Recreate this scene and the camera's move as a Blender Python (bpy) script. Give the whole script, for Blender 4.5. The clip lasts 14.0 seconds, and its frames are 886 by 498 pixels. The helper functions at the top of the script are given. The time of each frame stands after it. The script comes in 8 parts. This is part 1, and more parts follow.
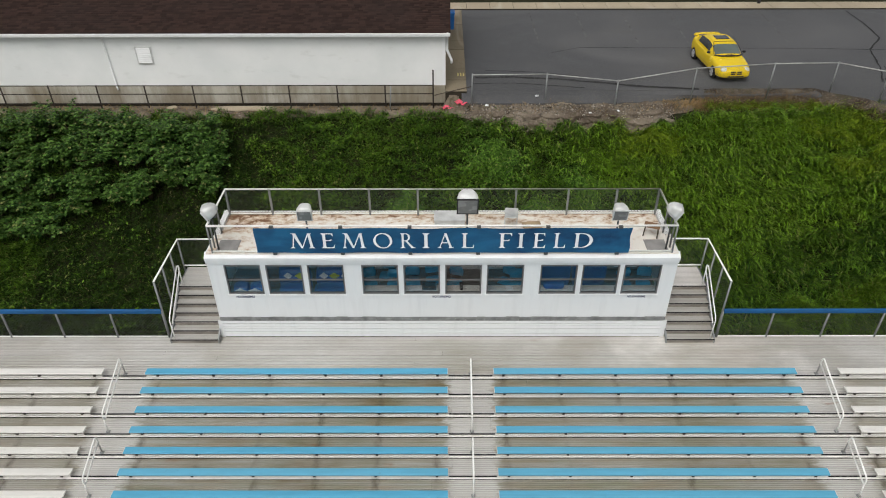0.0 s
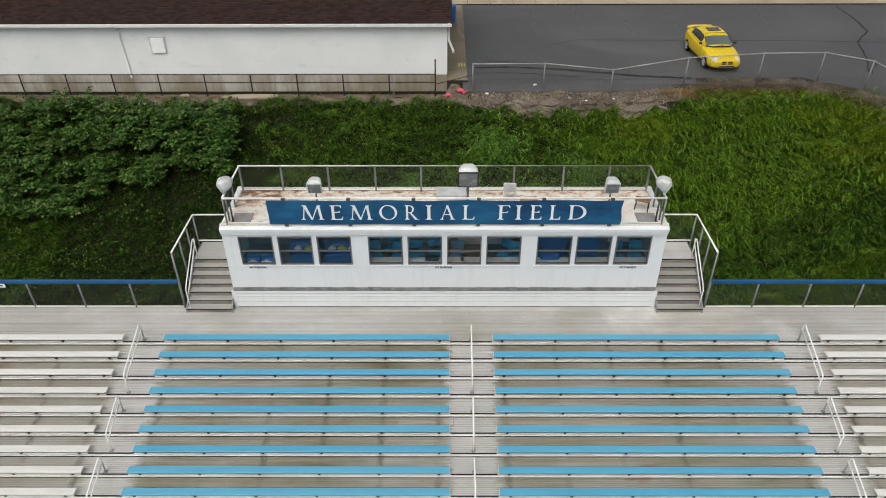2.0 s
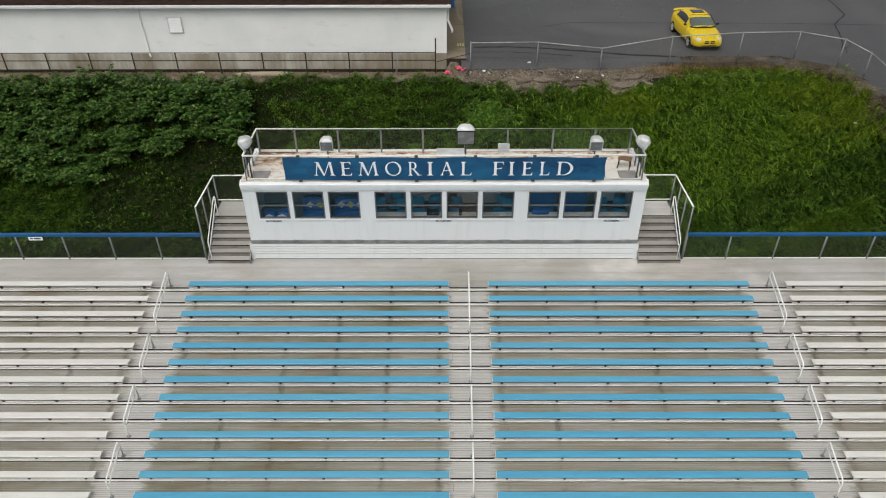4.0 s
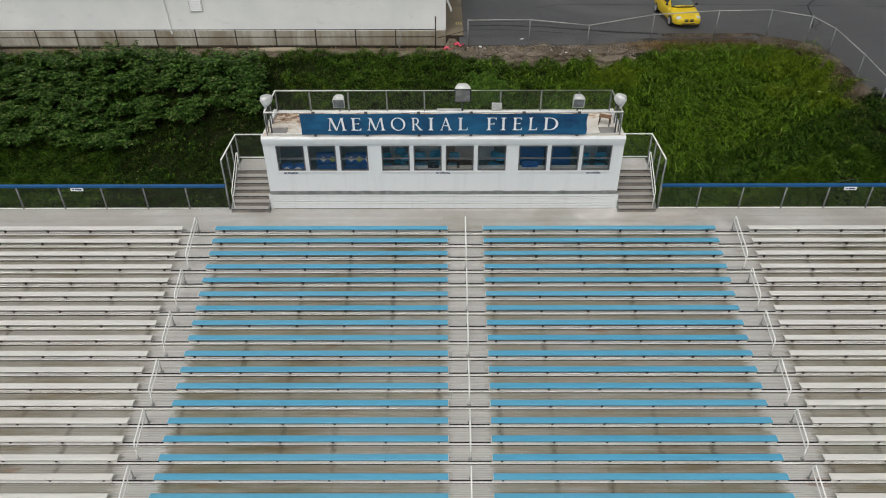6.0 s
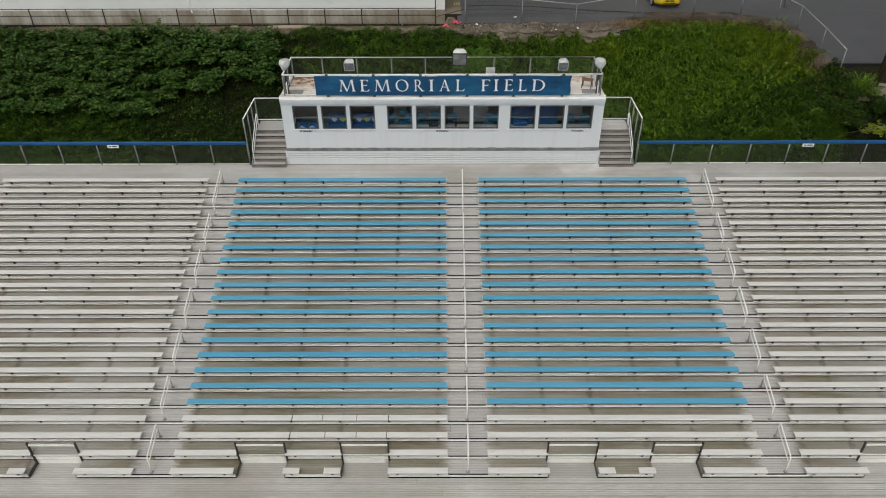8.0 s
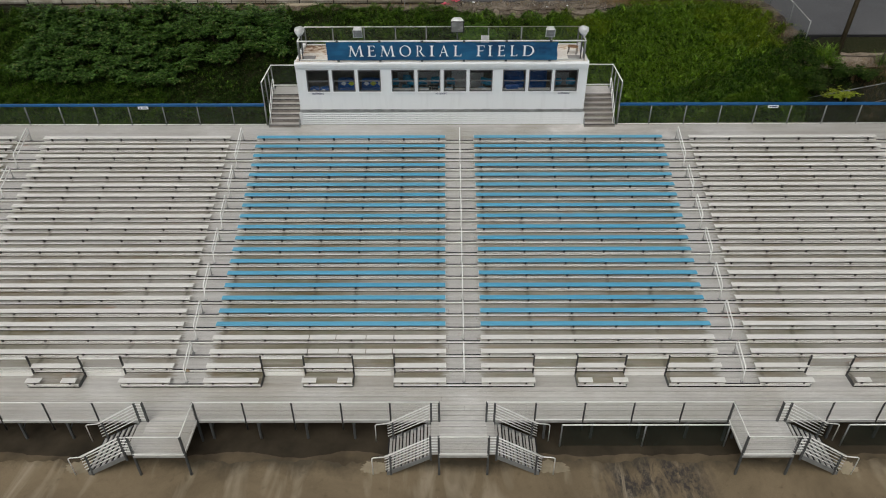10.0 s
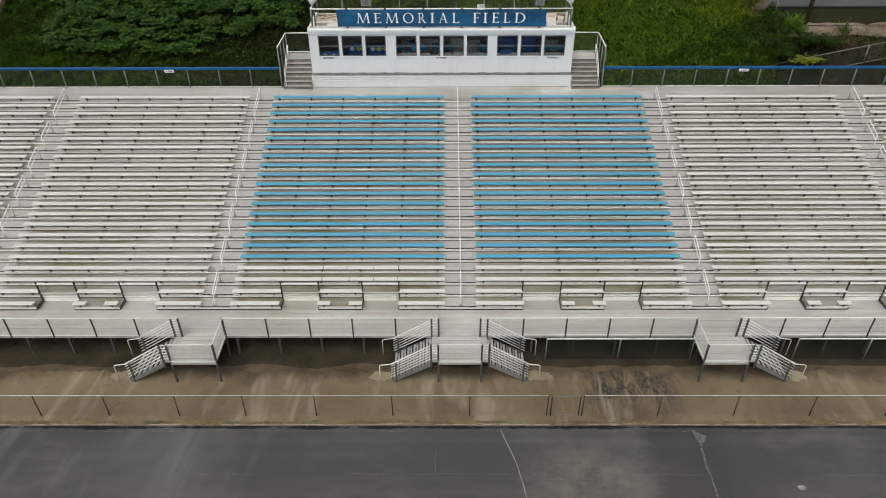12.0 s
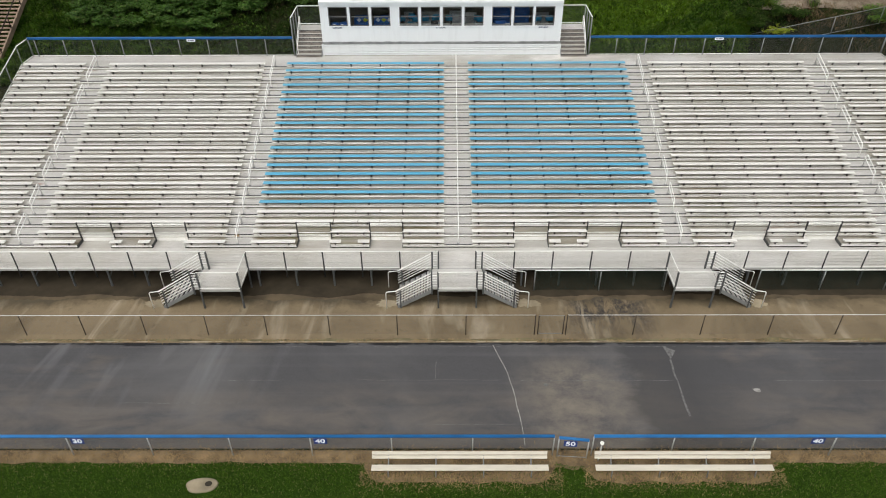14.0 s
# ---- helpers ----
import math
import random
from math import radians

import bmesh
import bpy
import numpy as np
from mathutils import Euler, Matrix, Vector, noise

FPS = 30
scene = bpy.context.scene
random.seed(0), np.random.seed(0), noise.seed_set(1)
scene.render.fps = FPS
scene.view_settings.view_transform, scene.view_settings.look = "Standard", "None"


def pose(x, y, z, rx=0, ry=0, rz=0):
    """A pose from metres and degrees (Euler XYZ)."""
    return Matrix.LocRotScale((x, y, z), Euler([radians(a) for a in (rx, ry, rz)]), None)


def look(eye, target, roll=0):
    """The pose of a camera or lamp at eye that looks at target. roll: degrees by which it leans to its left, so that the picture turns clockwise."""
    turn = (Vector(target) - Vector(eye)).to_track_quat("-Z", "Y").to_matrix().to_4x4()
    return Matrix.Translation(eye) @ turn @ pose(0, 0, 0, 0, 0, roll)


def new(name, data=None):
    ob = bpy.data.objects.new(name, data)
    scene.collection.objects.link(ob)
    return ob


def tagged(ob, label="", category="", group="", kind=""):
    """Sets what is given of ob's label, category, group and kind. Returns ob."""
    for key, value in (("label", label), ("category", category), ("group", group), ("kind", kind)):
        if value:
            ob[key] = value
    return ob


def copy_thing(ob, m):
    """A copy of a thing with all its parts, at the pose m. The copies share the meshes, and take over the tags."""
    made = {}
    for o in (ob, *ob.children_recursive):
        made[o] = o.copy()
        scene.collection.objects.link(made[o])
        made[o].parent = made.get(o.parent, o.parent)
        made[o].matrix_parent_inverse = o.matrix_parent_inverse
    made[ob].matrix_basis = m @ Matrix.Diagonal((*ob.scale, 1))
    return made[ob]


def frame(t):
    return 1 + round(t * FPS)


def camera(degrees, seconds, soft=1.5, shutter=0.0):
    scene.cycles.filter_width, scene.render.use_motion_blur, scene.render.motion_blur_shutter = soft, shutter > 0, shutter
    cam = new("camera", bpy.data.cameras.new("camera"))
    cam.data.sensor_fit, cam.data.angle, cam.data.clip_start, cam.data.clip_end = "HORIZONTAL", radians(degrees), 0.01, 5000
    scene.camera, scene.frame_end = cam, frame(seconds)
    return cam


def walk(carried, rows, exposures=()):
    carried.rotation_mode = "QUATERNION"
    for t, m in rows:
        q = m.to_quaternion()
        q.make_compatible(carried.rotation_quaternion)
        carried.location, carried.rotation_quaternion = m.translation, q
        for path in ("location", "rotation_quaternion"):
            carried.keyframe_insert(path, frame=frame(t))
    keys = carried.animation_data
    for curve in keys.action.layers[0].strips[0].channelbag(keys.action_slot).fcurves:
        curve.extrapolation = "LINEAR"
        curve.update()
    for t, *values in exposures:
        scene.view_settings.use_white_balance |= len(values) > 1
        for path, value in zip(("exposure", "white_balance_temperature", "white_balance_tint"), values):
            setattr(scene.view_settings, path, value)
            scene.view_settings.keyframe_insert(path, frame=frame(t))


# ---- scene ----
cam = camera(64.8, 14.0, 1.05)
PATH = [
    (0.0, (0.093, -17.700, 16.164), (0.036, -1.375, 4.610), -0.18),
    (0.5, (0.084, -17.945, 16.117), (0.009, -1.583, 4.616), -0.18),
    (1.0, (0.076, -18.330, 16.081), (-0.008, -1.948, 4.609), -0.18),
    (1.5, (0.069, -18.806, 16.054), (-0.018, -2.415, 4.595), -0.18),
    (2.0, (0.064, -19.352, 16.035), (-0.022, -2.960, 4.577), -0.19),
    (2.5, (0.061, -19.962, 16.023), (-0.024, -3.574, 4.560), -0.19),
    (3.0, (0.058, -20.636, 16.019), (-0.023, -4.254, 4.545), -0.19),
    (3.5, (0.057, -21.374, 16.020), (-0.020, -5.001, 4.535), -0.19),
    (4.0, (0.058, -22.177, 16.026), (-0.015, -5.812, 4.529), -0.19),
    (4.5, (0.059, -23.039, 16.036), (-0.010, -6.681, 4.530), -0.20),
    (5.0, (0.062, -23.951, 16.050), (-0.004, -7.600, 4.534), -0.20),
    (5.5, (0.066, -24.905, 16.067), (0.003, -8.559, 4.543), -0.20),
    (6.0, (0.072, -25.888, 16.086), (0.010, -9.546, 4.555), -0.20),
    (6.5, (0.078, -26.891, 16.105), (0.019, -10.553, 4.569), -0.20),
    (7.0, (0.086, -27.905, 16.125), (0.028, -11.572, 4.583), -0.20),
    (7.5, (0.095, -28.925, 16.145), (0.038, -12.597, 4.595), -0.21),
    (8.0, (0.105, -29.948, 16.163), (0.049, -13.627, 4.604), -0.21),
    (8.5, (0.116, -30.977, 16.179), (0.061, -14.664, 4.609), -0.21),
    (9.0, (0.128, -32.014, 16.192), (0.073, -15.711, 4.608), -0.21),
    (9.5, (0.141, -33.064, 16.202), (0.085, -16.773, 4.601), -0.21),
    (10.0, (0.156, -34.131, 16.207), (0.097, -17.853, 4.586), -0.22),
    (10.5, (0.171, -35.217, 16.207), (0.110, -18.955, 4.565), -0.22),
    (11.0, (0.187, -36.321, 16.201), (0.122, -20.075, 4.536), -0.22),
    (11.5, (0.205, -37.438, 16.187), (0.135, -21.208, 4.501), -0.22),
    (12.0, (0.223, -38.561, 16.167), (0.148, -22.345, 4.460), -0.22),
    (12.5, (0.242, -39.679, 16.137), (0.162, -23.474, 4.416), -0.22),
    (13.0, (0.262, -40.789, 16.099), (0.178, -24.590, 4.370), -0.23),
    (13.5, (0.283, -41.897, 16.050), (0.192, -25.701, 4.317), -0.25),
    (14.0, (0.305, -43.032, 15.991), (0.206, -26.834, 4.259), -0.30),
]
EXPOSURES = [(0.0, -0.03), (3.0, -0.04), (5.5, -0.22), (6.5, -0.25), (8.0, -0.35), (11.0, -0.35), (12.0, -0.13), (12.5, -0.02), (14.0, 0.23)]
walk(cam, [(t, look(eye, target, roll)) for t, eye, target, roll in PATH], EXPOSURES)

# ---- light ----
world = bpy.data.worlds.new("overcast_sky")
scene.world = world
world.use_nodes = True
wn, wl = world.node_tree.nodes, world.node_tree.links
SUN_EL, SUN_AZ = 56.0, 200.0
sky = wn.new("ShaderNodeTexSky")
sky.sky_type = "NISHITA"
sky.sun_disc = False
sky.sun_elevation = radians(SUN_EL)
sky.sun_rotation = radians(SUN_AZ)
sky.altitude = 200
sky.air_density = 1.0
sky.dust_density = 6.0
sky.ozone_density = 0.6
cloud = wn.new("ShaderNodeHueSaturation")
cloud.inputs["Saturation"].default_value = 0.09
wl.new(sky.outputs[0], cloud.inputs["Color"])
wl.new(cloud.outputs[0], wn["Background"].inputs["Color"])
wn["Background"].inputs["Strength"].default_value = 0.135

sun_data = bpy.data.lights.new("sun", "SUN")
sun_data.energy = 0.9
sun_data.angle = radians(40)
sun_data.color = (1.0, 0.955, 0.87)
sun = new("sun", sun_data)
sun_dir = Vector((math.sin(radians(SUN_AZ)) * math.cos(radians(SUN_EL)), math.cos(radians(SUN_AZ)) * math.cos(radians(SUN_EL)), math.sin(radians(SUN_EL))))
sun.matrix_world = look(sun_dir * 100, (0, 0, 0))
scene.view_settings.exposure = 0.0

# ---- materials ----


class Nodes:
    """A small builder for node materials in world-sized coordinates."""

    def __init__(self, name, rough=0.6, metal=0.0, spec=None):
        self.m = bpy.data.materials.new(name)
        self.m.use_nodes = True
        self.n, self.l = self.m.node_tree.nodes, self.m.node_tree.links
        self.b = self.n["Principled BSDF"]
        self.b.inputs["Roughness"].default_value = rough
        self.b.inputs["Metallic"].default_value = metal
        self.b.inputs["Specular IOR Level"].default_value = spec if spec is not None else (0.5 if rough < 0.5 else 0.3 if rough < 0.75 else 0.12)
        self.pos = self.n.new("ShaderNodeNewGeometry").outputs["Position"]

    def put(self, socket, value):
        if hasattr(value, "is_output"):
            self.l.new(value, socket)
        elif isinstance(value, tuple) and len(value) == 3 and socket.type == "RGBA":
            socket.default_value = (*value, 1)
        else:
            socket.default_value = value

    def coords(self, sx=1.0, sy=1.0, sz=1.0):
        v = self.n.new("ShaderNodeVectorMath")
        v.operation = "MULTIPLY"
        self.l.new(self.pos, v.inputs[0])
        v.inputs[1].default_value = (sx, sy, sz)
        return v.outputs[0]

    def noise(self, scale, detail=4.0, stretch=(1, 1, 1), rough=0.55, warp=0.0):
        t = self.n.new("ShaderNodeTexNoise")
        self.put(t.inputs["Vector"], self.coords(*stretch))
        t.inputs["Scale"].default_value = scale
        t.inputs["Detail"].default_value = detail
        t.inputs["Roughness"].default_value = rough
        t.inputs["Distortion"].default_value = warp
        return t.outputs["Fac"]

    def voronoi(self, scale, stretch=(1, 1, 1), out="Distance", feature="F1"):
        t = self.n.new("ShaderNodeTexVoronoi")
        t.feature = feature
        self.put(t.inputs["Vector"], self.coords(*stretch))
        t.inputs["Scale"].default_value = scale
        return t.outputs[out]

    def wave(self, scale, axis="Y", warp=0.0):
        t = self.n.new("ShaderNodeTexWave")
        t.bands_direction = axis
        self.put(t.inputs["Vector"], self.pos)
        t.inputs["Scale"].default_value = scale
        t.inputs["Distortion"].default_value = warp
        return t.outputs["Fac"]

    def step(self, value, lo, hi, a=0.0, b=1.0):
        t = self.n.new("ShaderNodeMapRange")
        self.put(t.inputs["Value"], value)
        for k, v in (("From Min", lo), ("From Max", hi), ("To Min", a), ("To Max", b)):
            t.inputs[k].default_value = v
        return t.outputs[0]

    def math(self, op, a, b=0.0):
        t = self.n.new("ShaderNodeMath")
        t.operation = op
        self.put(t.inputs[0], a)
        self.put(t.inputs[1], b)
        return t.outputs[0]

    def axis(self, k):
        t = self.n.new("ShaderNodeSeparateXYZ")
        self.l.new(self.pos, t.inputs[0])
        return t.outputs[k]

    def mix(self, fac, a, b, mode="MIX"):
        t = self.n.new("ShaderNodeMix")
        t.data_type = "RGBA"
        t.blend_type = mode
        self.put(t.inputs[0], fac)
        self.put(t.inputs[6], a)
        self.put(t.inputs[7], b)
        return t.outputs[2]

    def random(self, island=False):
        if island:
            return self.n.new("ShaderNodeNewGeometry").outputs["Random Per Island"]
        return self.n.new("ShaderNodeObjectInfo").outputs["Random"]

    def color(self, c):
        self.put(self.b.inputs["Base Color"], c)

    def rough(self, r):
        self.put(self.b.inputs["Roughness"], r)

    def bump(self, height, strength=0.3, distance=0.01):
        t = self.n.new("ShaderNodeBump")
        self.put(t.inputs["Height"], height)
        t.inputs["Strength"].default_value = strength
        t.inputs["Distance"].default_value = distance
        self.l.new(t.outputs[0], self.b.inputs["Normal"])


def scaled(c, k):
    return tuple(min(1.0, v * k) for v in c)


def plain(name, c, rough=0.5, metal=0.0, scale=3.0, vary=0.25, fine=60.0, bump=0.15, each=0.0):
    """Paint, metal or plastic with faint blotches, fine grain and worn gloss."""
    k = Nodes(name, rough, metal)
    big = k.noise(scale, 5)
    small = k.noise(fine, 2)
    col = k.mix(k.step(big, 0.3, 0.7), scaled(c, 1 - vary), scaled(c, 1 + vary * 0.5))
    col = k.mix(k.step(small, 0.35, 0.75, 0, 0.25), col, scaled(c, 0.7))
    if each:
        col = k.mix(k.math("MULTIPLY", k.random(), each), col, scaled(c, 0.55))
    k.color(col)
    k.rough(k.step(big, 0.25, 0.75, max(0.05, rough - 0.1), min(1.0, rough + 0.12)))
    k.bump(small, bump, 0.004)
    return k.m


def bracket_drips(k):
    """Dark run-off that starts below the seat brackets, heavier under some than under others."""
    total = None
    wob = k.step(k.noise(5.0, 4, (1, 1, 1), 0.6), 0.25, 0.75, -0.07, 0.07)
    x = k.math("ADD", k.axis(0), wob)
    for x0, gap in ((-19.93, 1.766), (-9.08, 1.786), (1.95, 1.786), (12.90, 1.766)):
        u = k.math("MULTIPLY", k.math("ADD", x, -x0), 1 / gap)
        off = k.math("ABSOLUTE", k.math("SUBTRACT", k.math("FRACT", k.math("ADD", u, 0.5)), 0.5))
        near = k.math("MULTIPLY", k.step(off, 0.085, 0.02), k.math("MULTIPLY", k.math("GREATER_THAN", u, -0.5), k.math("LESS_THAN", u, 5.5)))
        total = near if total is None else k.math("MAXIMUM", total, near)
    heavy = k.step(k.noise(0.62, 3, (1.2, 1.0, 1.0), 0.6), 0.44, 0.64, 0.0, 1.0)
    return k.math("MULTIPLY", k.math("MULTIPLY", total, heavy), k.step(k.noise(16.0, 4, (1, 0.4, 0.4)), 0.3, 0.65, 0.35, 1.0))


def riser_metal(name, c):
    """Pale aluminium edge boards, dulled by run-off below the brackets."""
    k = Nodes(name, 0.4)
    grime = k.noise(1.1, 5, (0.4, 1, 1), 0.65)
    col = k.mix(k.step(grime, 0.42, 0.72, 0, 0.45), c, scaled(c, 0.62))
    col = k.mix(k.step(k.noise(20.0, 2), 0.4, 0.75, 0, 0.2), col, scaled(c, 0.7))
    col = k.mix(k.math("MULTIPLY", bracket_drips(k), 0.6), col, (0.16, 0.13, 0.09))
    k.color(col)
    k.rough(k.step(grime, 0.3, 0.7, 0.32, 0.52))
    k.bump(k.noise(24.0, 2), 0.12, 0.004)
    return k.m


def tread_metal(name, stain, lift=1.0):
    """Weathered ribbed aluminium plank, with brown and green grime drawn out along its length."""
    k = Nodes(name, 0.5, 0.25)
    ribs = k.wave(4.4, "Y")
    smear = k.noise(1.0, 6, (0.35, 2.5, 2.5), 0.65)
    patch = k.noise(0.16, 4, (1, 1.3, 1), 0.6)
    grain = k.noise(26.0, 3, (0.12, 1, 1))
    col = k.mix(k.step(smear, 0.3, 0.7), scaled((0.40, 0.39, 0.37), lift), scaled((0.55, 0.54, 0.52), lift))
    col = k.mix(k.step(grain, 0.4, 0.8, 0, 0.35), col, (0.33, 0.31, 0.285))
    col = k.mix(k.math("MULTIPLY", k.random(), 0.22), col, (0.36, 0.35, 0.33))
    if stain > 0.5:
        # feet keep the aisles clean; algae and silt settle under the seats, most in the middle sections
        walked = None
        blur = k.step(k.noise(3.0, 5, (0.8, 2.5, 2.5), 0.7), 0.2, 0.8, -0.35, 0.35)
        for a in (-21.0, -10.09, 0.90, 11.89, 22.8):
            d = k.math("ADD", k.math("ABSOLUTE", k.math("ADD", k.axis(0), -a)), blur)
            w = k.step(d, 0.62, 0.92)
            walked = w if walked is None else k.math("MINIMUM", walked, w)
        middle = k.math("MULTIPLY", k.step(k.axis(0), -12.5, -8.5, 0.35, 1.0), k.step(k.axis(0), 15.0, 9.5, 0.35, 1.0))
        bands = k.noise(2.3, 5, (0.12, 3.2, 1), 0.7)
        film = k.math("MULTIPLY", k.math("MULTIPLY", walked, middle), k.step(bands, 0.36, 0.66, 0.0, 0.8))
        col = k.mix(k.math("MULTIPLY", walked, 0.35), k.mix(0.5, col, scaled((0.6, 0.585, 0.56), lift)), col)
        col = k.mix(k.math("MULTIPLY", walked, 0.55), col, (0.37, 0.355, 0.32))
        col = k.mix(film, col, k.mix(k.step(k.noise(0.7, 4, (1, 2, 1)), 0.35, 0.65), (0.345, 0.275, 0.185), (0.26, 0.26, 0.16)))
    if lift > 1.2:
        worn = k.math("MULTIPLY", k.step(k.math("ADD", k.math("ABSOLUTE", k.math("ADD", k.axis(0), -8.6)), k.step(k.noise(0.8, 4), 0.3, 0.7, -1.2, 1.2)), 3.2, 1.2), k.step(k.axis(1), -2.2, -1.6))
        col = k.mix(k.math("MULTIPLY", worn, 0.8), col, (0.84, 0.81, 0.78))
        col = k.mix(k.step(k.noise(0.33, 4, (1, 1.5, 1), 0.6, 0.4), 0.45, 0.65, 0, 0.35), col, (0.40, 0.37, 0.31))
    dirt = k.math("MULTIPLY", k.step(patch, 0.42, 0.62), k.step(smear, 0.3, 0.62))
    if stain > 0.5:
        dirt = k.math("MULTIPLY", dirt, walked)
    tone = k.mix(k.step(k.noise(0.5, 2), 0.4, 0.6), (0.21, 0.165, 0.095), (0.20, 0.19, 0.115))
    col = k.mix(k.math("MULTIPLY", dirt, stain), col, tone)
    # shading of the rib grooves, mixed into the base colour
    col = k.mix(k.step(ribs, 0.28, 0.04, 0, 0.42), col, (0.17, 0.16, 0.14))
    rust = k.step(k.noise(0.9, 5, (0.5, 1.6, 1)), 0.66, 0.74)
    col = k.mix(k.math("MULTIPLY", rust, stain * 0.55), col, (0.26, 0.12, 0.06))
    if stain > 0.5:
        col = k.mix(k.math("MULTIPLY", bracket_drips(k), 0.72), col, (0.085, 0.075, 0.055))
    k.color(col)
    k.rough(k.step(smear, 0.3, 0.7, 0.38, 0.62))
    k.bump(k.math("ADD", ribs, k.math("MULTIPLY", grain, 0.3)), 0.35, 0.004)
    return k.m


def seat_paint(name, c, worn, dirt):
    """Coated bench plank with long ribs, chalky wear and grime at random along it."""
    k = Nodes(name, 0.45, 0.0)
    ribs = k.wave(14.0, "Y")
    wear = k.noise(2.2, 6, (0.4, 3, 3), 0.65)
    spots = k.noise(9.0, 4, (0.7, 1, 1))
    col = k.mix(k.step(wear, 0.3, 0.75), scaled(c, 0.86), scaled(c, 1.08))
    col = k.mix(k.math("MULTIPLY", k.random(), 0.22), col, worn)
    col = k.mix(k.step(spots, 0.62, 0.8, 0, 0.55), col, dirt)
    k.color(col)
    k.rough(k.step(wear, 0.3, 0.7, 0.32, 0.55))
    k.bump(ribs, 0.2, 0.003)
    return k.m


WASH = 84.0


def asphalt(name, c, pale, brown, lines=0.0):
    k = Nodes(name, 0.85, 0.0, 0.3)
    grit = k.noise(55.0, 3)
    cells = k.voronoi(38.0)
    broad = k.noise(0.13, 5, (1, 1.2, 1), 0.6, 0.6)
    mid = k.noise(0.9, 5, (0.5, 1.4, 1), 0.6)
    col = k.mix(k.step(grit, 0.3, 0.75), scaled(c, 0.7), scaled(c, 1.25))
    col = k.mix(k.step(broad, 0.48, 0.72, 0, 0.75), col, pale)
    col = k.mix(k.math("MULTIPLY", k.step(mid, 0.5, 0.75, 0, 0.6), k.step(k.noise(0.21, 3), 0.45, 0.65)), col, brown)
    if lines:
        long = k.noise(1.6, 3, (0.015, 1.0, 1), 0.7)
        col = k.mix(k.step(long, 0.52, 0.8, 0, lines), col, scaled(c, 2.2))
        # silt trodden over the inner lanes and round the gate
        inner = k.step(k.axis(1), -22.3, -24.6)
        gate = k.math("MULTIPLY", k.math("MULTIPLY", k.step(k.axis(0), 2.6, 5.0), k.step(k.axis(0), 10.0, 5.8)), k.step(k.axis(1), -20.9, -22.4, 0.15, 1.0))
        silt = k.noise(0.55, 6, (0.7, 1.5, 1), 0.65, 0.5)
        col = k.mix(k.math("MULTIPLY", k.step(silt, 0.36, 0.68, 0, 0.62), inner), col, (0.155, 0.132, 0.108))
        col = k.mix(k.math("MULTIPLY", k.step(k.noise(0.9, 7, (0.8, 1.0, 1), 0.72, 0.1), 0.36, 0.62, 0, 0.85), gate), col, (0.19, 0.165, 0.135))
        # darker resealed strip beyond the gate
        seal = k.math("MULTIPLY", k.step(k.math("ADD", k.axis(0), k.step(silt, 0.3, 0.7, -0.7, 0.7)), 7.6, 8.4), k.step(k.axis(0), 13.0, 10.4))
        col = k.mix(k.math("MULTIPLY", seal, 0.62), col, (0.036, 0.036, 0.038))
        # pale wash marks that run off aslant at the far end
        m = k.n.new("ShaderNodeMapping")
        m.vector_type = "TEXTURE"
        m.inputs["Rotation"].default_value = (0, 0, radians(WASH))
        m.inputs["Scale"].default_value = (5.0, 0.7, 1)
        k.l.new(k.pos, m.inputs["Vector"])
        t = k.n.new("ShaderNodeTexNoise")
        k.l.new(m.outputs[0], t.inputs["Vector"])
        t.inputs["Scale"].default_value = 0.62
        t.inputs["Distortion"].default_value = 0.35
        t.inputs["Detail"].default_value = 4.0
        wash = k.math("MULTIPLY", k.step(t.outputs["Fac"], 0.53, 0.76, 0, 0.5), k.math("MULTIPLY", k.step(k.axis(0), -3.5, -9.0), k.step(k.axis(1), -25.2, -22.0)))
        col = k.mix(wash, col, (0.19, 0.19, 0.2))
    k.color(col)
    k.rough(k.step(broad, 0.4, 0.7, 0.62, 0.92))
    k.bump(k.math("ADD", grit, cells), 0.5, 0.006)
    return k.m


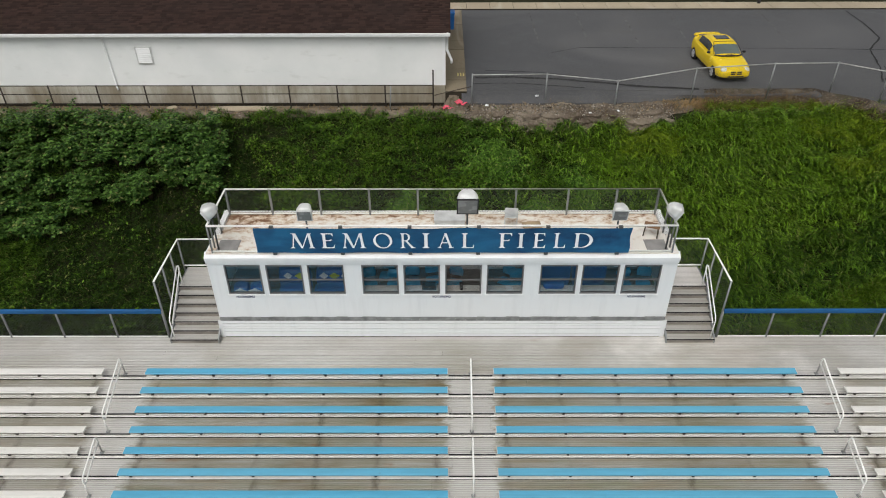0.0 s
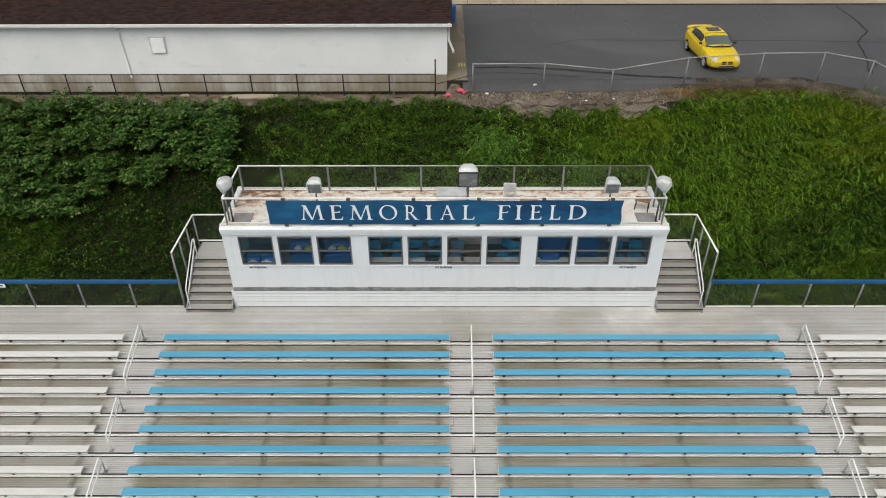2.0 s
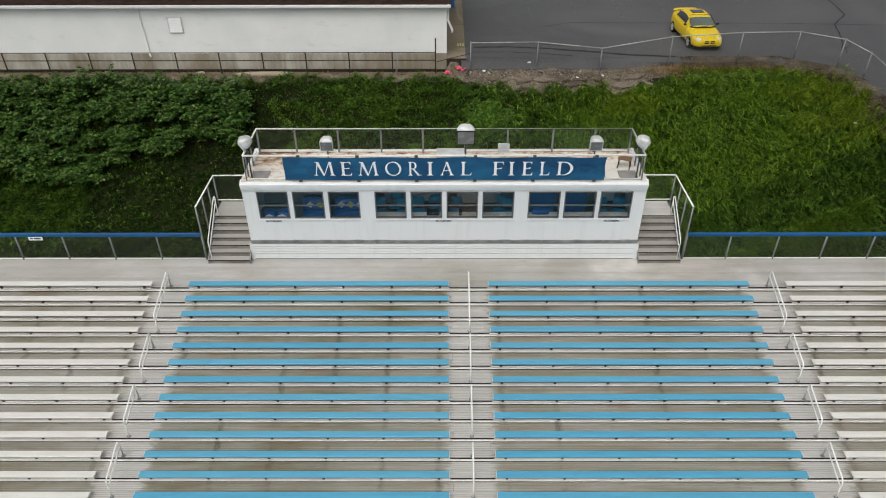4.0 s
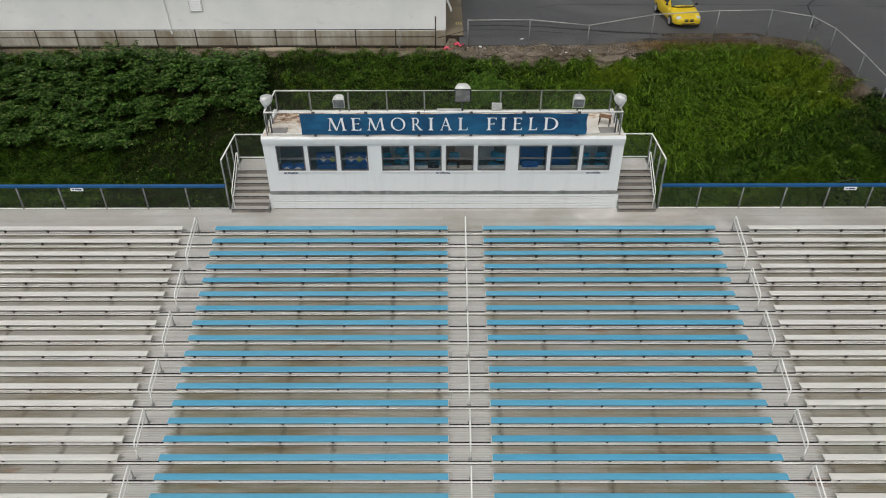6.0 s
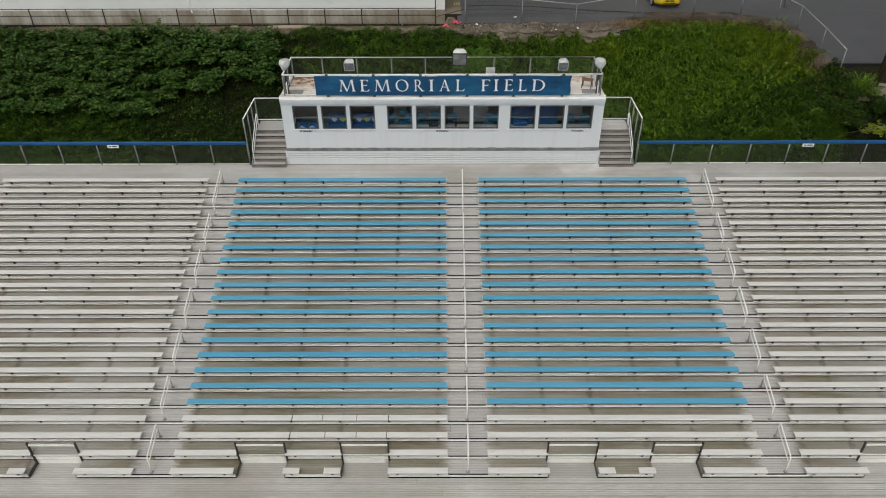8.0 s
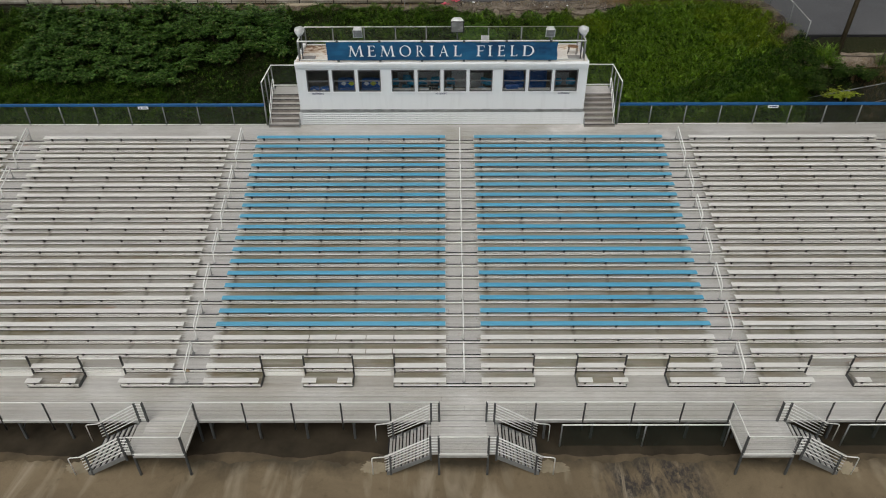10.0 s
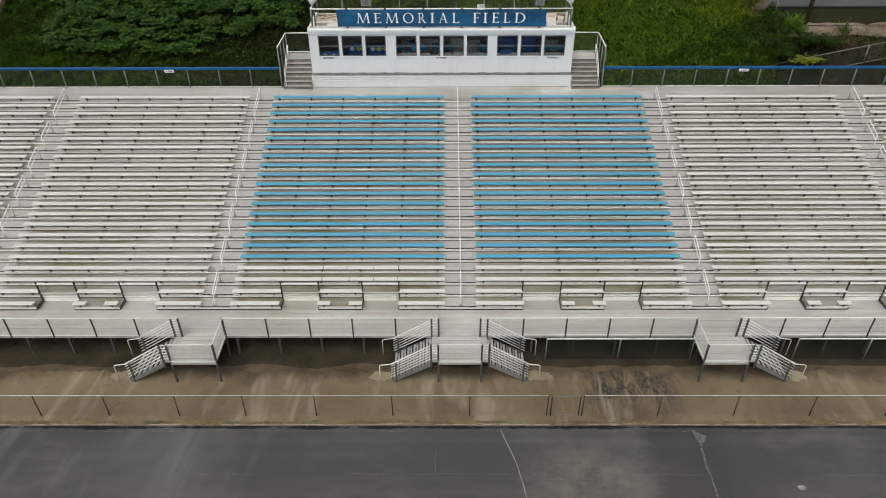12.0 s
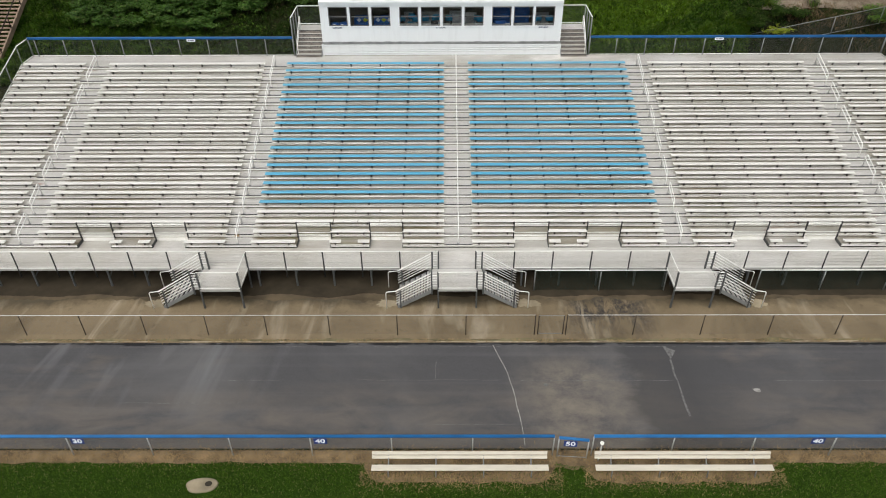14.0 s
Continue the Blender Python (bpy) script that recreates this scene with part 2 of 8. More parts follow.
def stained_concrete(name, c, dark, light, wet=1.0, tar=False):
    """Old slab: silt washed over it, pale streaks that run across it, dark damp patches."""
    k = Nodes(name, 0.8)
    grit = k.noise(40.0, 3)
    run = k.noise(0.95, 4, (1.0, 0.2, 1), 0.5, 0.9)
    pool = k.noise(0.2, 5, (1, 1, 1), 0.6, 0.8)
    col = k.mix(k.step(grit, 0.3, 0.7), scaled(c, 0.82), scaled(c, 1.12))
    col = k.mix(k.step(pool, 0.42, 0.68, 0, 0.85 * wet), col, dark)
    col = k.mix(k.step(run, 0.54, 0.7, 0, 0.62), col, light)
    col = k.mix(k.step(k.noise(3.0, 5), 0.6, 0.78, 0, 0.5), col, scaled(dark, 0.75))
    if tar:
        # roofing tar once spilt here, trodden and washed into mottled streaks
        zone = k.math("MULTIPLY", k.math("MULTIPLY", k.step(k.axis(0), 5.4, 6.6), k.step(k.axis(0), 10.3, 9.3)), k.step(k.axis(1), -19.9, -18.6, 0.3, 1.0))
        mott = k.math("MULTIPLY", k.step(k.noise(1.5, 7, (1.0, 0.3, 1), 0.72, 0.9), 0.40, 0.50), k.step(k.noise(7.0, 6, (1, 0.6, 1), 0.75), 0.38, 0.56, 0.35, 1.0))
        col = k.mix(k.math("MULTIPLY", zone, mott), col, (0.042, 0.038, 0.035))
        # darker towards the stand: damp, plus the walkway's soft shade put into the colour
        damp_shade = k.math("ADD", k.step(k.axis(1), -18.5, -17.0, -0.28, 0.32), k.noise(0.6, 6, (1, 0.6, 1), 0.65))
        col = k.mix(k.step(damp_shade, 0.45, 0.72, 0, 0.88), col, (0.06, 0.05, 0.034))
    k.color(col)
    k.rough(k.step(pool, 0.4, 0.7, 0.85, 0.5))
    k.bump(grit, 0.35, 0.006)
    return k.m


def leaf(name, a, b, c, gloss=0.5):
    k = Nodes(name, gloss, 0.0, 0.14)
    r = k.random(True)
    patch = k.noise(0.55, 5, (1, 1, 1), 0.65)
    col = k.mix(k.math("POWER", r, 1.9), a, scaled(b, 1.18))
    col = k.mix(k.step(patch, 0.45, 0.68, 0, 0.55), col, k.mix(r, scaled(c, 0.6), scaled(c, 1.3)))
    col = k.mix(k.math("MULTIPLY", k.step(r, 0.955, 0.965), 0.6), col, (0.26, 0.21, 0.10))
    k.color(col)
    k.b.inputs["Subsurface Weight"].default_value = 0.0
    k.b.inputs["Transmission Weight"].default_value = 0.0
    t = k.n.new("ShaderNodeBsdfTranslucent")
    k.put(t.inputs["Color"], col)
    s = k.n.new("ShaderNodeMixShader")
    s.inputs[0].default_value = 0.18
    k.l.new(k.b.outputs[0], s.inputs[1])
    k.l.new(t.outputs[0], s.inputs[2])
    k.l.new(s.outputs[0], k.n["Material Output"].inputs["Surface"])
    return k.m


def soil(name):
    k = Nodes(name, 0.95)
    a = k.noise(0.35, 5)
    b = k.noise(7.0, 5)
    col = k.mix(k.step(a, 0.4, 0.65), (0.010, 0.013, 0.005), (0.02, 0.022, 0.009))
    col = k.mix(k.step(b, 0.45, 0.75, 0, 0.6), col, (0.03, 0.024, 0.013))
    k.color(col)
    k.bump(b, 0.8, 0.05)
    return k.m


def rubble_soil(name, lift=1.0):
    k = Nodes(name, 0.95)
    a = k.noise(0.8, 5)
    b = k.voronoi(9.0)
    col = k.mix(k.step(a, 0.4, 0.62), scaled((0.10, 0.078, 0.058), lift * lift), scaled((0.22, 0.183, 0.142), lift))
    col = k.mix(k.step(b, 0.05, 0.4, 0.55, 0), col, (0.29, 0.255, 0.21))
    col = k.mix(k.step(k.noise(2.5, 4), 0.55, 0.7, 0, 0.75), col, (0.06, 0.06, 0.03))
    k.color(col)
    k.bump(k.math("ADD", b, k.noise(20, 4)), 0.9, 0.05)
    return k.m


def mesh_wire(name, c, pitch=0.055, wire=0.13):
    """Chain link: crossed wires with open diamonds between them."""
    k = Nodes(name, 0.5, 0.3)
    k.color(c)
    flat = k.math("ADD", k.axis(0), k.axis(1))
    lines = None
    for s in (1, -1):
        u = k.math("MULTIPLY", k.math("ADD", flat, k.math("MULTIPLY", k.axis(2), s)), 1 / pitch)
        w = k.math("LESS_THAN", k.math("FRACT", u), wire)
        lines = w if lines is None else k.math("MAXIMUM", lines, w)
    t = k.n.new("ShaderNodeBsdfTransparent")
    s = k.n.new("ShaderNodeMixShader")
    k.put(s.inputs[0], lines)
    k.l.new(t.outputs[0], s.inputs[1])
    k.l.new(k.b.outputs[0], s.inputs[2])
    k.l.new(s.outputs[0], k.n["Material Output"].inputs["Surface"])
    return k.m


def glass(name):
    k = Nodes(name, 0.03)
    t = k.n.new("ShaderNodeBsdfTransparent")
    t.inputs["Color"].default_value = (0.88, 0.9, 0.9, 1)
    g = k.n.new("ShaderNodeBsdfGlossy")
    g.inputs["Color"].default_value = (0.6, 0.62, 0.63, 1)
    g.inputs["Roughness"].default_value = 0.04
    fr = k.n.new("ShaderNodeFresnel")
    fr.inputs["IOR"].default_value = 1.45
    s = k.n.new("ShaderNodeMixShader")
    k.l.new(fr.outputs[0], s.inputs[0])
    k.l.new(t.outputs[0], s.inputs[1])
    k.l.new(g.outputs[0], s.inputs[2])
    k.l.new(s.outputs[0], k.n["Material Output"].inputs["Surface"])
    return k.m


def roof_coat(name):
    """White roof coating, rust and leaf stains blotched over it, worse towards the back."""
    k = Nodes(name, 0.8)
    a = k.noise(2.6, 8, (1, 1.4, 1), 0.75, 0.3)
    back = k.step(k.axis(1), 0.9, 2.25, -0.05, 0.12)
    corner = k.step(k.axis(0), -4.6, -6.0, 0.0, 0.09)
    v = k.math("ADD", k.math("ADD", a, back), corner)
    col = k.mix(k.step(v, 0.5, 0.63, 0, 0.8), (0.72, 0.69, 0.63), (0.5, 0.36, 0.24))
    col = k.mix(k.step(v, 0.62, 0.72), col, (0.17, 0.09, 0.05))
    k.color(col)
    k.bump(k.noise(25, 3), 0.4, 0.006)
    return k.m


def siding_paint(name, c, streak=0.35):
    """White painted metal with faint vertical run-off."""
    k = Nodes(name, 0.45)
    run = k.noise(2.2, 5, (1.6, 1.6, 0.18), 0.65)
    spots = k.noise(14.0, 3)
    col = k.mix(k.step(run, 0.5, 0.72, 0, streak), c, scaled(c, 0.66))
    col = k.mix(k.step(spots, 0.64, 0.78, 0, 0.25), col, scaled(c, 0.6))
    k.color(col)
    k.rough(k.step(run, 0.3, 0.7, 0.36, 0.55))
    k.bump(spots, 0.1, 0.003)
    return k.m


def shingle_mat(name):
    k = Nodes(name, 0.95)
    r = k.random(True)
    col = k.mix(r, (0.022, 0.013, 0.011), (0.045, 0.027, 0.022))
    col = k.mix(k.step(k.noise(0.35, 4), 0.4, 0.65, 0, 0.4), col, (0.03, 0.022, 0.02))
    k.color(col)
    k.bump(k.noise(60, 3), 0.5, 0.004)
    return k.m


def banner_cloth(name):
    k = Nodes(name, 0.6)
    blot = k.noise(0.9, 4, (0.6, 1, 1.4), 0.6, 0.4)
    col = k.mix(k.step(blot, 0.38, 0.66), (0.013, 0.105, 0.22), (0.006, 0.035, 0.10))
    col = k.mix(k.step(k.noise(6, 4), 0.55, 0.75, 0, 0.3), col, (0.03, 0.13, 0.24))
    k.color(col)
    k.bump(k.noise(1.4, 3, (2.5, 1, 0.4)), 0.35, 0.03)
    return k.m


def mouldy_footing(name):
    """Bare concrete plinth with mould running down it in separate tongues."""
    k = Nodes(name, 0.85)
    grit = k.noise(35.0, 3)
    run = k.noise(1.7, 5, (1.0, 1.0, 0.12), 0.7)
    patch = k.noise(0.45, 4, (1, 1, 0.5), 0.6)
    col = k.mix(k.step(grit, 0.3, 0.7), (0.44, 0.42, 0.36), (0.53, 0.51, 0.45))
    col = k.mix(k.step(run, 0.45, 0.68, 0, 0.7), col, (0.17, 0.15, 0.10))
    col = k.mix(k.step(patch, 0.42, 0.62, 0, 0.75), col, (0.2, 0.165, 0.11))
    k.color(col)
    k.bump(grit, 0.3, 0.006)
    return k.m


def block_wall(name):
    """Painted block wall: thin coat, courses showing faintly, mould low down in blotches."""
    k = Nodes(name, 0.7)
    b = k.noise(0.5, 5)
    col = k.mix(k.step(b, 0.4, 0.7), (0.72, 0.74, 0.73), (0.79, 0.8, 0.79))
    col = k.mix(k.step(k.noise(3.0, 5, (0.4, 1, 1)), 0.6, 0.78, 0, 0.35), col, (0.5, 0.51, 0.48))
    k.color(col)
    k.bump(k.wave(1.55, "Z"), 0.06, 0.01)
    return k.m


def turf(name, a, b):
    k = Nodes(name, 0.9)
    n = k.noise(1.3, 5, (1, 1.6, 1))
    f = k.noise(45.0, 3)
    col = k.mix(k.step(n, 0.35, 0.68), a, b)
    col = k.mix(k.step(f, 0.4, 0.7, 0, 0.6), col, scaled(a, 0.4))
    k.color(col)
    k.bump(f, 0.8, 0.03)
    return k.m


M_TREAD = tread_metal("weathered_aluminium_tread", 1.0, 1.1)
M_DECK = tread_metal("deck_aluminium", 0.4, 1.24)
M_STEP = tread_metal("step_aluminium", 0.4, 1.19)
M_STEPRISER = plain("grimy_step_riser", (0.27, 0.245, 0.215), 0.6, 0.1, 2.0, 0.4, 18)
# lit copy of the deck metal: colour raised for walkway and landings
M_WALK_LIT = tread_metal("lit_walkway_aluminium", 0.35, 1.5)
M_RISER = riser_metal("riser_aluminium", (0.88, 0.87, 0.83))
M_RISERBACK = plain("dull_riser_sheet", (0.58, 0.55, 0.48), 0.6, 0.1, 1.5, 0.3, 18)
M_SEAT_BLUE = seat_paint("blue_seat_coat", (0.082, 0.36, 0.55), (0.2, 0.44, 0.54), (0.09, 0.22, 0.28))
M_SEAT_PALE = seat_paint("pale_seat_coat", (0.70, 0.69, 0.655), (0.66, 0.64, 0.58), (0.40, 0.38, 0.32))
M_BRACKET = plain("dark_bracket_steel", (0.07, 0.065, 0.06), 0.6, 0.4)
M_NOSING = plain("black_grip_strip", (0.02, 0.02, 0.022), 0.8)
M_RAIL = plain("bright_handrail_tube", (0.9, 0.9, 0.87), 0.35, 0.1, 2.0, 0.12)
M_GALV = plain("galvanised_post", (0.27, 0.28, 0.28), 0.5, 0.5, 2.0, 0.25)
M_BLACKPOST = plain("black_steel_post", (0.045, 0.045, 0.045), 0.5, 0.3, 3.0, 0.3)
M_DARKPOST = plain("dark_grey_post", (0.10, 0.105, 0.105), 0.55, 0.4, 2.0, 0.25)
M_PALERAIL = plain("pale_top_rail", (0.86, 0.87, 0.82), 0.45, 0.0, 2.0, 0.12)
M_WIRE = mesh_wire("chain_link_wire", (0.085, 0.09, 0.085), 0.10, 0.085)
M_WIRE_DARK = mesh_wire("dark_chain_link", (0.02, 0.032, 0.024), 0.06, 0.2)
M_WIRE_THIN = mesh_wire("thin_chain_link", (0.16, 0.155, 0.14), 0.05, 0.045)
M_WIRE_PALE = mesh_wire("bright_chain_link", (0.74, 0.73, 0.69), 0.06, 0.13)
M_BLUE_TUBE = plain("blue_fence_tube", (0.018, 0.14, 0.36), 0.5, 0.0, 1.0, 0.3)
M_BLUE_CAP = plain("blue_rail_cap", (0.008, 0.085, 0.23), 0.5, 0.0, 1.0, 0.25)
M_WHITE = siding_paint("white_metal_siding", (0.70, 0.72, 0.73), 0.2)
M_TRIM = siding_paint("white_trim_paint", (0.78, 0.79, 0.79), 0.25)
M_FLASH = plain("weathered_flashing", (0.27, 0.28, 0.28), 0.6, 0.3, 3.0, 0.5, 9)
M_ROOF = roof_coat("stained_roof_coating")
M_FRAME = plain("window_frame_metal", (0.16, 0.16, 0.16), 0.5, 0.4)
M_GLASS = glass("window_glass")
M_ROOMWALL = plain("room_panel", (0.27, 0.25, 0.225), 0.8)
M_ROOMDARK = plain("room_floor", (0.19, 0.175, 0.16), 0.8)
M_COUNTER = plain("white_counter", (0.78, 0.76, 0.72), 0.5)
M_CHAIRBLUE = plain("blue_chair_plastic", (0.03, 0.36, 0.66), 0.4)
M_TARPBLUE = plain("blue_vinyl", (0.012, 0.105, 0.40), 0.4, 0, 2.0, 0.3)
M_BLACK = plain("black_plastic", (0.02, 0.02, 0.022), 0.5)
M_BANNER = banner_cloth("faded_blue_banner")
M_LETTER = plain("white_letter_vinyl", (0.86, 0.88, 0.9), 0.5, 0, 2, 0.08)
M_INK = plain("dark_blue_ink", (0.02, 0.03, 0.10), 0.6)
M_LAMP = plain("lamp_housing_grey", (0.64, 0.65, 0.64), 0.45, 0.2)
M_LAMPWHITE = plain("lamp_dome_white", (0.72, 0.73, 0.72), 0.4)
M_LENS = plain("lamp_lens_grey", (0.20, 0.20, 0.195), 0.25)
M_ASPHALT_LOT = asphalt("parking_asphalt", (0.074, 0.075, 0.079), (0.12, 0.119, 0.121), (0.082, 0.079, 0.074))
M_ASPHALT_TRACK = asphalt("track_asphalt", (0.066, 0.065, 0.068), (0.115, 0.113, 0.114), (0.16, 0.133, 0.104), 0.2)
M_HALF_SHADE = plain("half_shaded_earth", (0.105, 0.082, 0.052), 0.85, 0, 0.9, 0.5, 15, 0.6)
M_DRYSILT = plain("dry_silt", (0.29, 0.245, 0.17), 0.9, 0, 1.2, 0.4, 18, 0.5)
M_UNDER = plain("shaded_stand_earth", (0.045, 0.036, 0.024), 0.85, 0, 0.9, 0.5, 15, 0.6)
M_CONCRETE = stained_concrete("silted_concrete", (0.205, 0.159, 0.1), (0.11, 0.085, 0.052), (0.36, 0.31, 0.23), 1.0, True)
M_PATH = stained_concrete("stained_path_concrete", (0.22, 0.185, 0.13), (0.10, 0.085, 0.055), (0.3, 0.26, 0.2), 0.8)
M_SIDEWALK = stained_concrete("sidewalk_concrete", (0.40, 0.34, 0.25), (0.24, 0.2, 0.14), (0.45, 0.4, 0.32), 0.6)
M_FOUND = mouldy_footing("mouldy_footing")
M_SOIL = soil("slope_soil")
M_RUBBLE = rubble_soil("rubble_bank")
M_GRAVEL = rubble_soil("tan_gravel", 1.25)
M_RIM_DIRT = rubble_soil("rim_dirt", 0.62)
M_BLOCK = block_wall("white_block_paint")
M_SHINGLE = shingle_mat("brown_shingle")
M_BROWNRAIL = plain("dark_brown_rail", (0.035, 0.027, 0.022), 0.7, 0.2)
M_POSTPALE = plain("pale_galvanised_post", (0.42, 0.42, 0.40), 0.5, 0.3)
M_RUST = plain("rusty_post", (0.075, 0.06, 0.05), 0.8, 0.3, 4, 0.5)
M_TURF = turf("field_turf", (0.026, 0.06, 0.004), (0.016, 0.036, 0.003))
M_TURFBLADE = leaf("turf_blade", (0.024, 0.054, 0.004), (0.064, 0.118, 0.01), (0.050, 0.092, 0.006), 0.85)
M_STRAW = plain("dry_grass", (0.30, 0.205, 0.10), 0.95, 0, 1.5, 0.45, 30, 0.7)
M_DEADSTALK = plain("dead_stalk", (0.17, 0.115, 0.06), 0.95, 0, 1.5, 0.5, 30, 0.7)
M_GRASS = leaf("tall_grass", (0.014, 0.046, 0.005), (0.275, 0.47, 0.04), (0.155, 0.28, 0.014), 0.42)
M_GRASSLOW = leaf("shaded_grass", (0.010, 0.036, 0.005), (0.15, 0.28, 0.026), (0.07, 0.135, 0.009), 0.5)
M_WEED = leaf("weed_leaf", (0.015, 0.047, 0.006), (0.135, 0.25, 0.022), (0.08, 0.155, 0.009), 0.55)
M_BUSHLEAF = leaf("broad_leaf", (0.010, 0.036, 0.006), (0.122, 0.225, 0.046), (0.052, 0.106, 0.017), 0.36)
# dark leaf of the end bushes; on the undergrowth it replaces shade
M_DARKWEED = leaf("dark_and_shaded_leaf", (0.007, 0.021, 0.002), (0.048, 0.092, 0.009), (0.025, 0.052, 0.005), 0.7)
M_YELLOWLEAF = leaf("yellow_green_leaf", (0.2, 0.26, 0.02), (0.32, 0.36, 0.04), (0.24, 0.28, 0.03), 0.5)
M_LIME = plain("lime_print", (0.55, 0.62, 0.05), 0.5)
M_STEM = plain("stem_bark", (0.07, 0.055, 0.035), 0.9)
M_WOODSTEP = plain("tan_timber", (0.30, 0.225, 0.165), 0.85, 0, 2, 0.35, 30, 0.4)
M_CARPAINT = plain("yellow_car_paint", (0.70, 0.50, 0.012), 0.22, 0.0, 0.6, 0.04, 5, 0.0)
M_CARGLASS = plain("car_glass", (0.03, 0.035, 0.035), 0.06, 0.0, 1, 0.1)
M_TYRE = plain("tyre_rubber", (0.018, 0.018, 0.018), 0.85)
M_RIM = plain("alloy_rim", (0.62, 0.62, 0.62), 0.35, 0.3)
M_HEADLIGHT = plain("headlight_lens", (0.65, 0.66, 0.62), 0.12)
M_PINK = plain("pink_plastic", (0.75, 0.10, 0.16), 0.6)
M_BROWN = plain("brown_board", (0.22, 0.13, 0.075), 0.8)
M_TANBOX = plain("tan_cardboard", (0.36, 0.27, 0.17), 0.85)
M_GREYMAT = plain("grey_mat", (0.30, 0.29, 0.28), 0.8)
M_PAINTLINE = plain("worn_white_line", (0.34, 0.33, 0.31), 0.8, 0, 6, 0.5, 40)
M_CRACK = plain("crack_filler", (0.012, 0.012, 0.013), 0.7)
M_SIGNBLUE = plain("sign_blue", (0.012, 0.035, 0.17), 0.4)
M_BENCHWOOD = seat_paint("cream_bench_coat", (0.58, 0.54, 0.45), (0.52, 0.48, 0.4), (0.36, 0.31, 0.23))
M_YELLOWPAINT = plain("cream_yellow_paint", (0.62, 0.52, 0.2), 0.8, 0, 6, 0.4, 40)
M_MOSS = plain("mossy_edge", (0.17, 0.15, 0.085), 0.95, 0, 1.3, 0.6, 22, 0.6)
M_DARK_EARTH = plain("dark_earth_and_shade", (0.035, 0.03, 0.022), 0.8, 0, 0.9, 0.5, 15, 0.6)
M_FAINTLINE = plain("faint_line_paint", (0.16, 0.16, 0.155), 0.85, 0, 8, 0.6, 40)
M_YOUNG = leaf("young_leaf", (0.05, 0.115, 0.008), (0.18, 0.29, 0.03), (0.12, 0.21, 0.012), 0.55)
M_SUNNY = leaf("sunny_weed", (0.06, 0.11, 0.008), (0.33, 0.45, 0.03), (0.23, 0.33, 0.016), 0.5)
M_BRAMBLE = leaf("bramble_leaf", (0.022, 0.066, 0.007), (0.15, 0.275, 0.035), (0.085, 0.17, 0.014), 0.45)
M_WINDSCREEN = plain("windscreen_glass", (0.10, 0.125, 0.115), 0.06, 0.0, 1, 0.2)
M_BAYLINE = plain("worn_bay_line", (0.13, 0.13, 0.13), 0.9, 0, 2.5, 0.5, 30)
M_DIRT = plain("trodden_dirt", (0.20, 0.145, 0.085), 0.95, 0, 1.8, 0.6, 16, 0.7)
M_BINBLUE = plain("blue_bin_plastic", (0.02, 0.13, 0.38), 0.5)

# ---- mesh helpers ----


def box(bm, x0, x1, y0, y1, z0, z1):
    v = [bm.verts.new((x, y, z)) for x in (x0, x1) for y in (y0, y1) for z in (z0, z1)]
    for f in ((0, 1, 3, 2), (4, 6, 7, 5), (0, 4, 5, 1), (2, 3, 7, 6), (0, 2, 6, 4), (1, 5, 7, 3)):
        bm.faces.new([v[i] for i in f])
    return v


def tube(bm, pts, r, n=8):
    """A round tube along a bent line, closed at both ends."""
    pts = [Vector(p) for p in pts]
    rings = []
    side = None
    for i, p in enumerate(pts):
        a = (pts[i] - pts[i - 1]).normalized() if i else (pts[1] - pts[0]).normalized()
        b = (pts[i + 1] - pts[i]).normalized() if i < len(pts) - 1 else a
        d = (a + b)
        d = d.normalized() if d.length > 1e-6 else a
        if side is None:
            side = d.cross(Vector((0, 0, 1)))
            if side.length < 1e-3:
                side = d.cross(Vector((0, 1, 0)))
        side = (side - d * side.dot(d)).normalized()
        up = d.cross(side)
        k = 1 / max(0.4, a.dot(d))
        rings.append([bm.verts.new(p + (side * math.cos(2 * math.pi * j / n) + up * math.sin(2 * math.pi * j / n)) * r) for j in range(n)])
    for q, s in zip(rings, rings[1:]):
        for j in range(n):
            bm.faces.new((q[j], q[(j + 1) % n], s[(j + 1) % n], s[j]))
    bm.faces.new(rings[0][::-1])
    bm.faces.new(rings[-1])


def loft(bm, rings, close=True, caps=True):
    vs = [[bm.verts.new(p) for p in r] for r in rings]
    n = len(vs[0])
    for q, s in zip(vs, vs[1:]):
        for j in range(n if close else n - 1):
            bm.faces.new((q[j], q[(j + 1) % n], s[(j + 1) % n], s[j]))
    if caps:
        bm.faces.new(vs[0][::-1])
        bm.faces.new(vs[-1])
    return vs


def sheet(bm, corners):
    bm.faces.new([bm.verts.new(c) for c in corners])


def part(name, bm, material, parent=None, label="", smooth=False, bevel=0.0):
    """Links a bmesh as one mesh object, under a thing or under a part."""
    if bevel:
        bmesh.ops.bevel(bm, geom=list(bm.edges), offset=bevel, segments=1, affect="EDGES", clamp_overlap=True)
    bmesh.ops.recalc_face_normals(bm, faces=list(bm.faces))
    me = bpy.data.meshes.new(name)
    bm.to_mesh(me)
    bm.free()
    me.materials.append(material)
    if smooth:
        for p in me.polygons:
            p.use_smooth = True
    ob = new(name, me)
    if parent is not None:
        ob.parent = parent
    if label:
        ob["label"] = label
    return ob


def boxpart(name, dims, material, parent=None, label="", bevel=0.0):
    bm = bmesh.new()
    box(bm, *dims)
    return part(name, bm, material, parent, label, bevel=bevel)


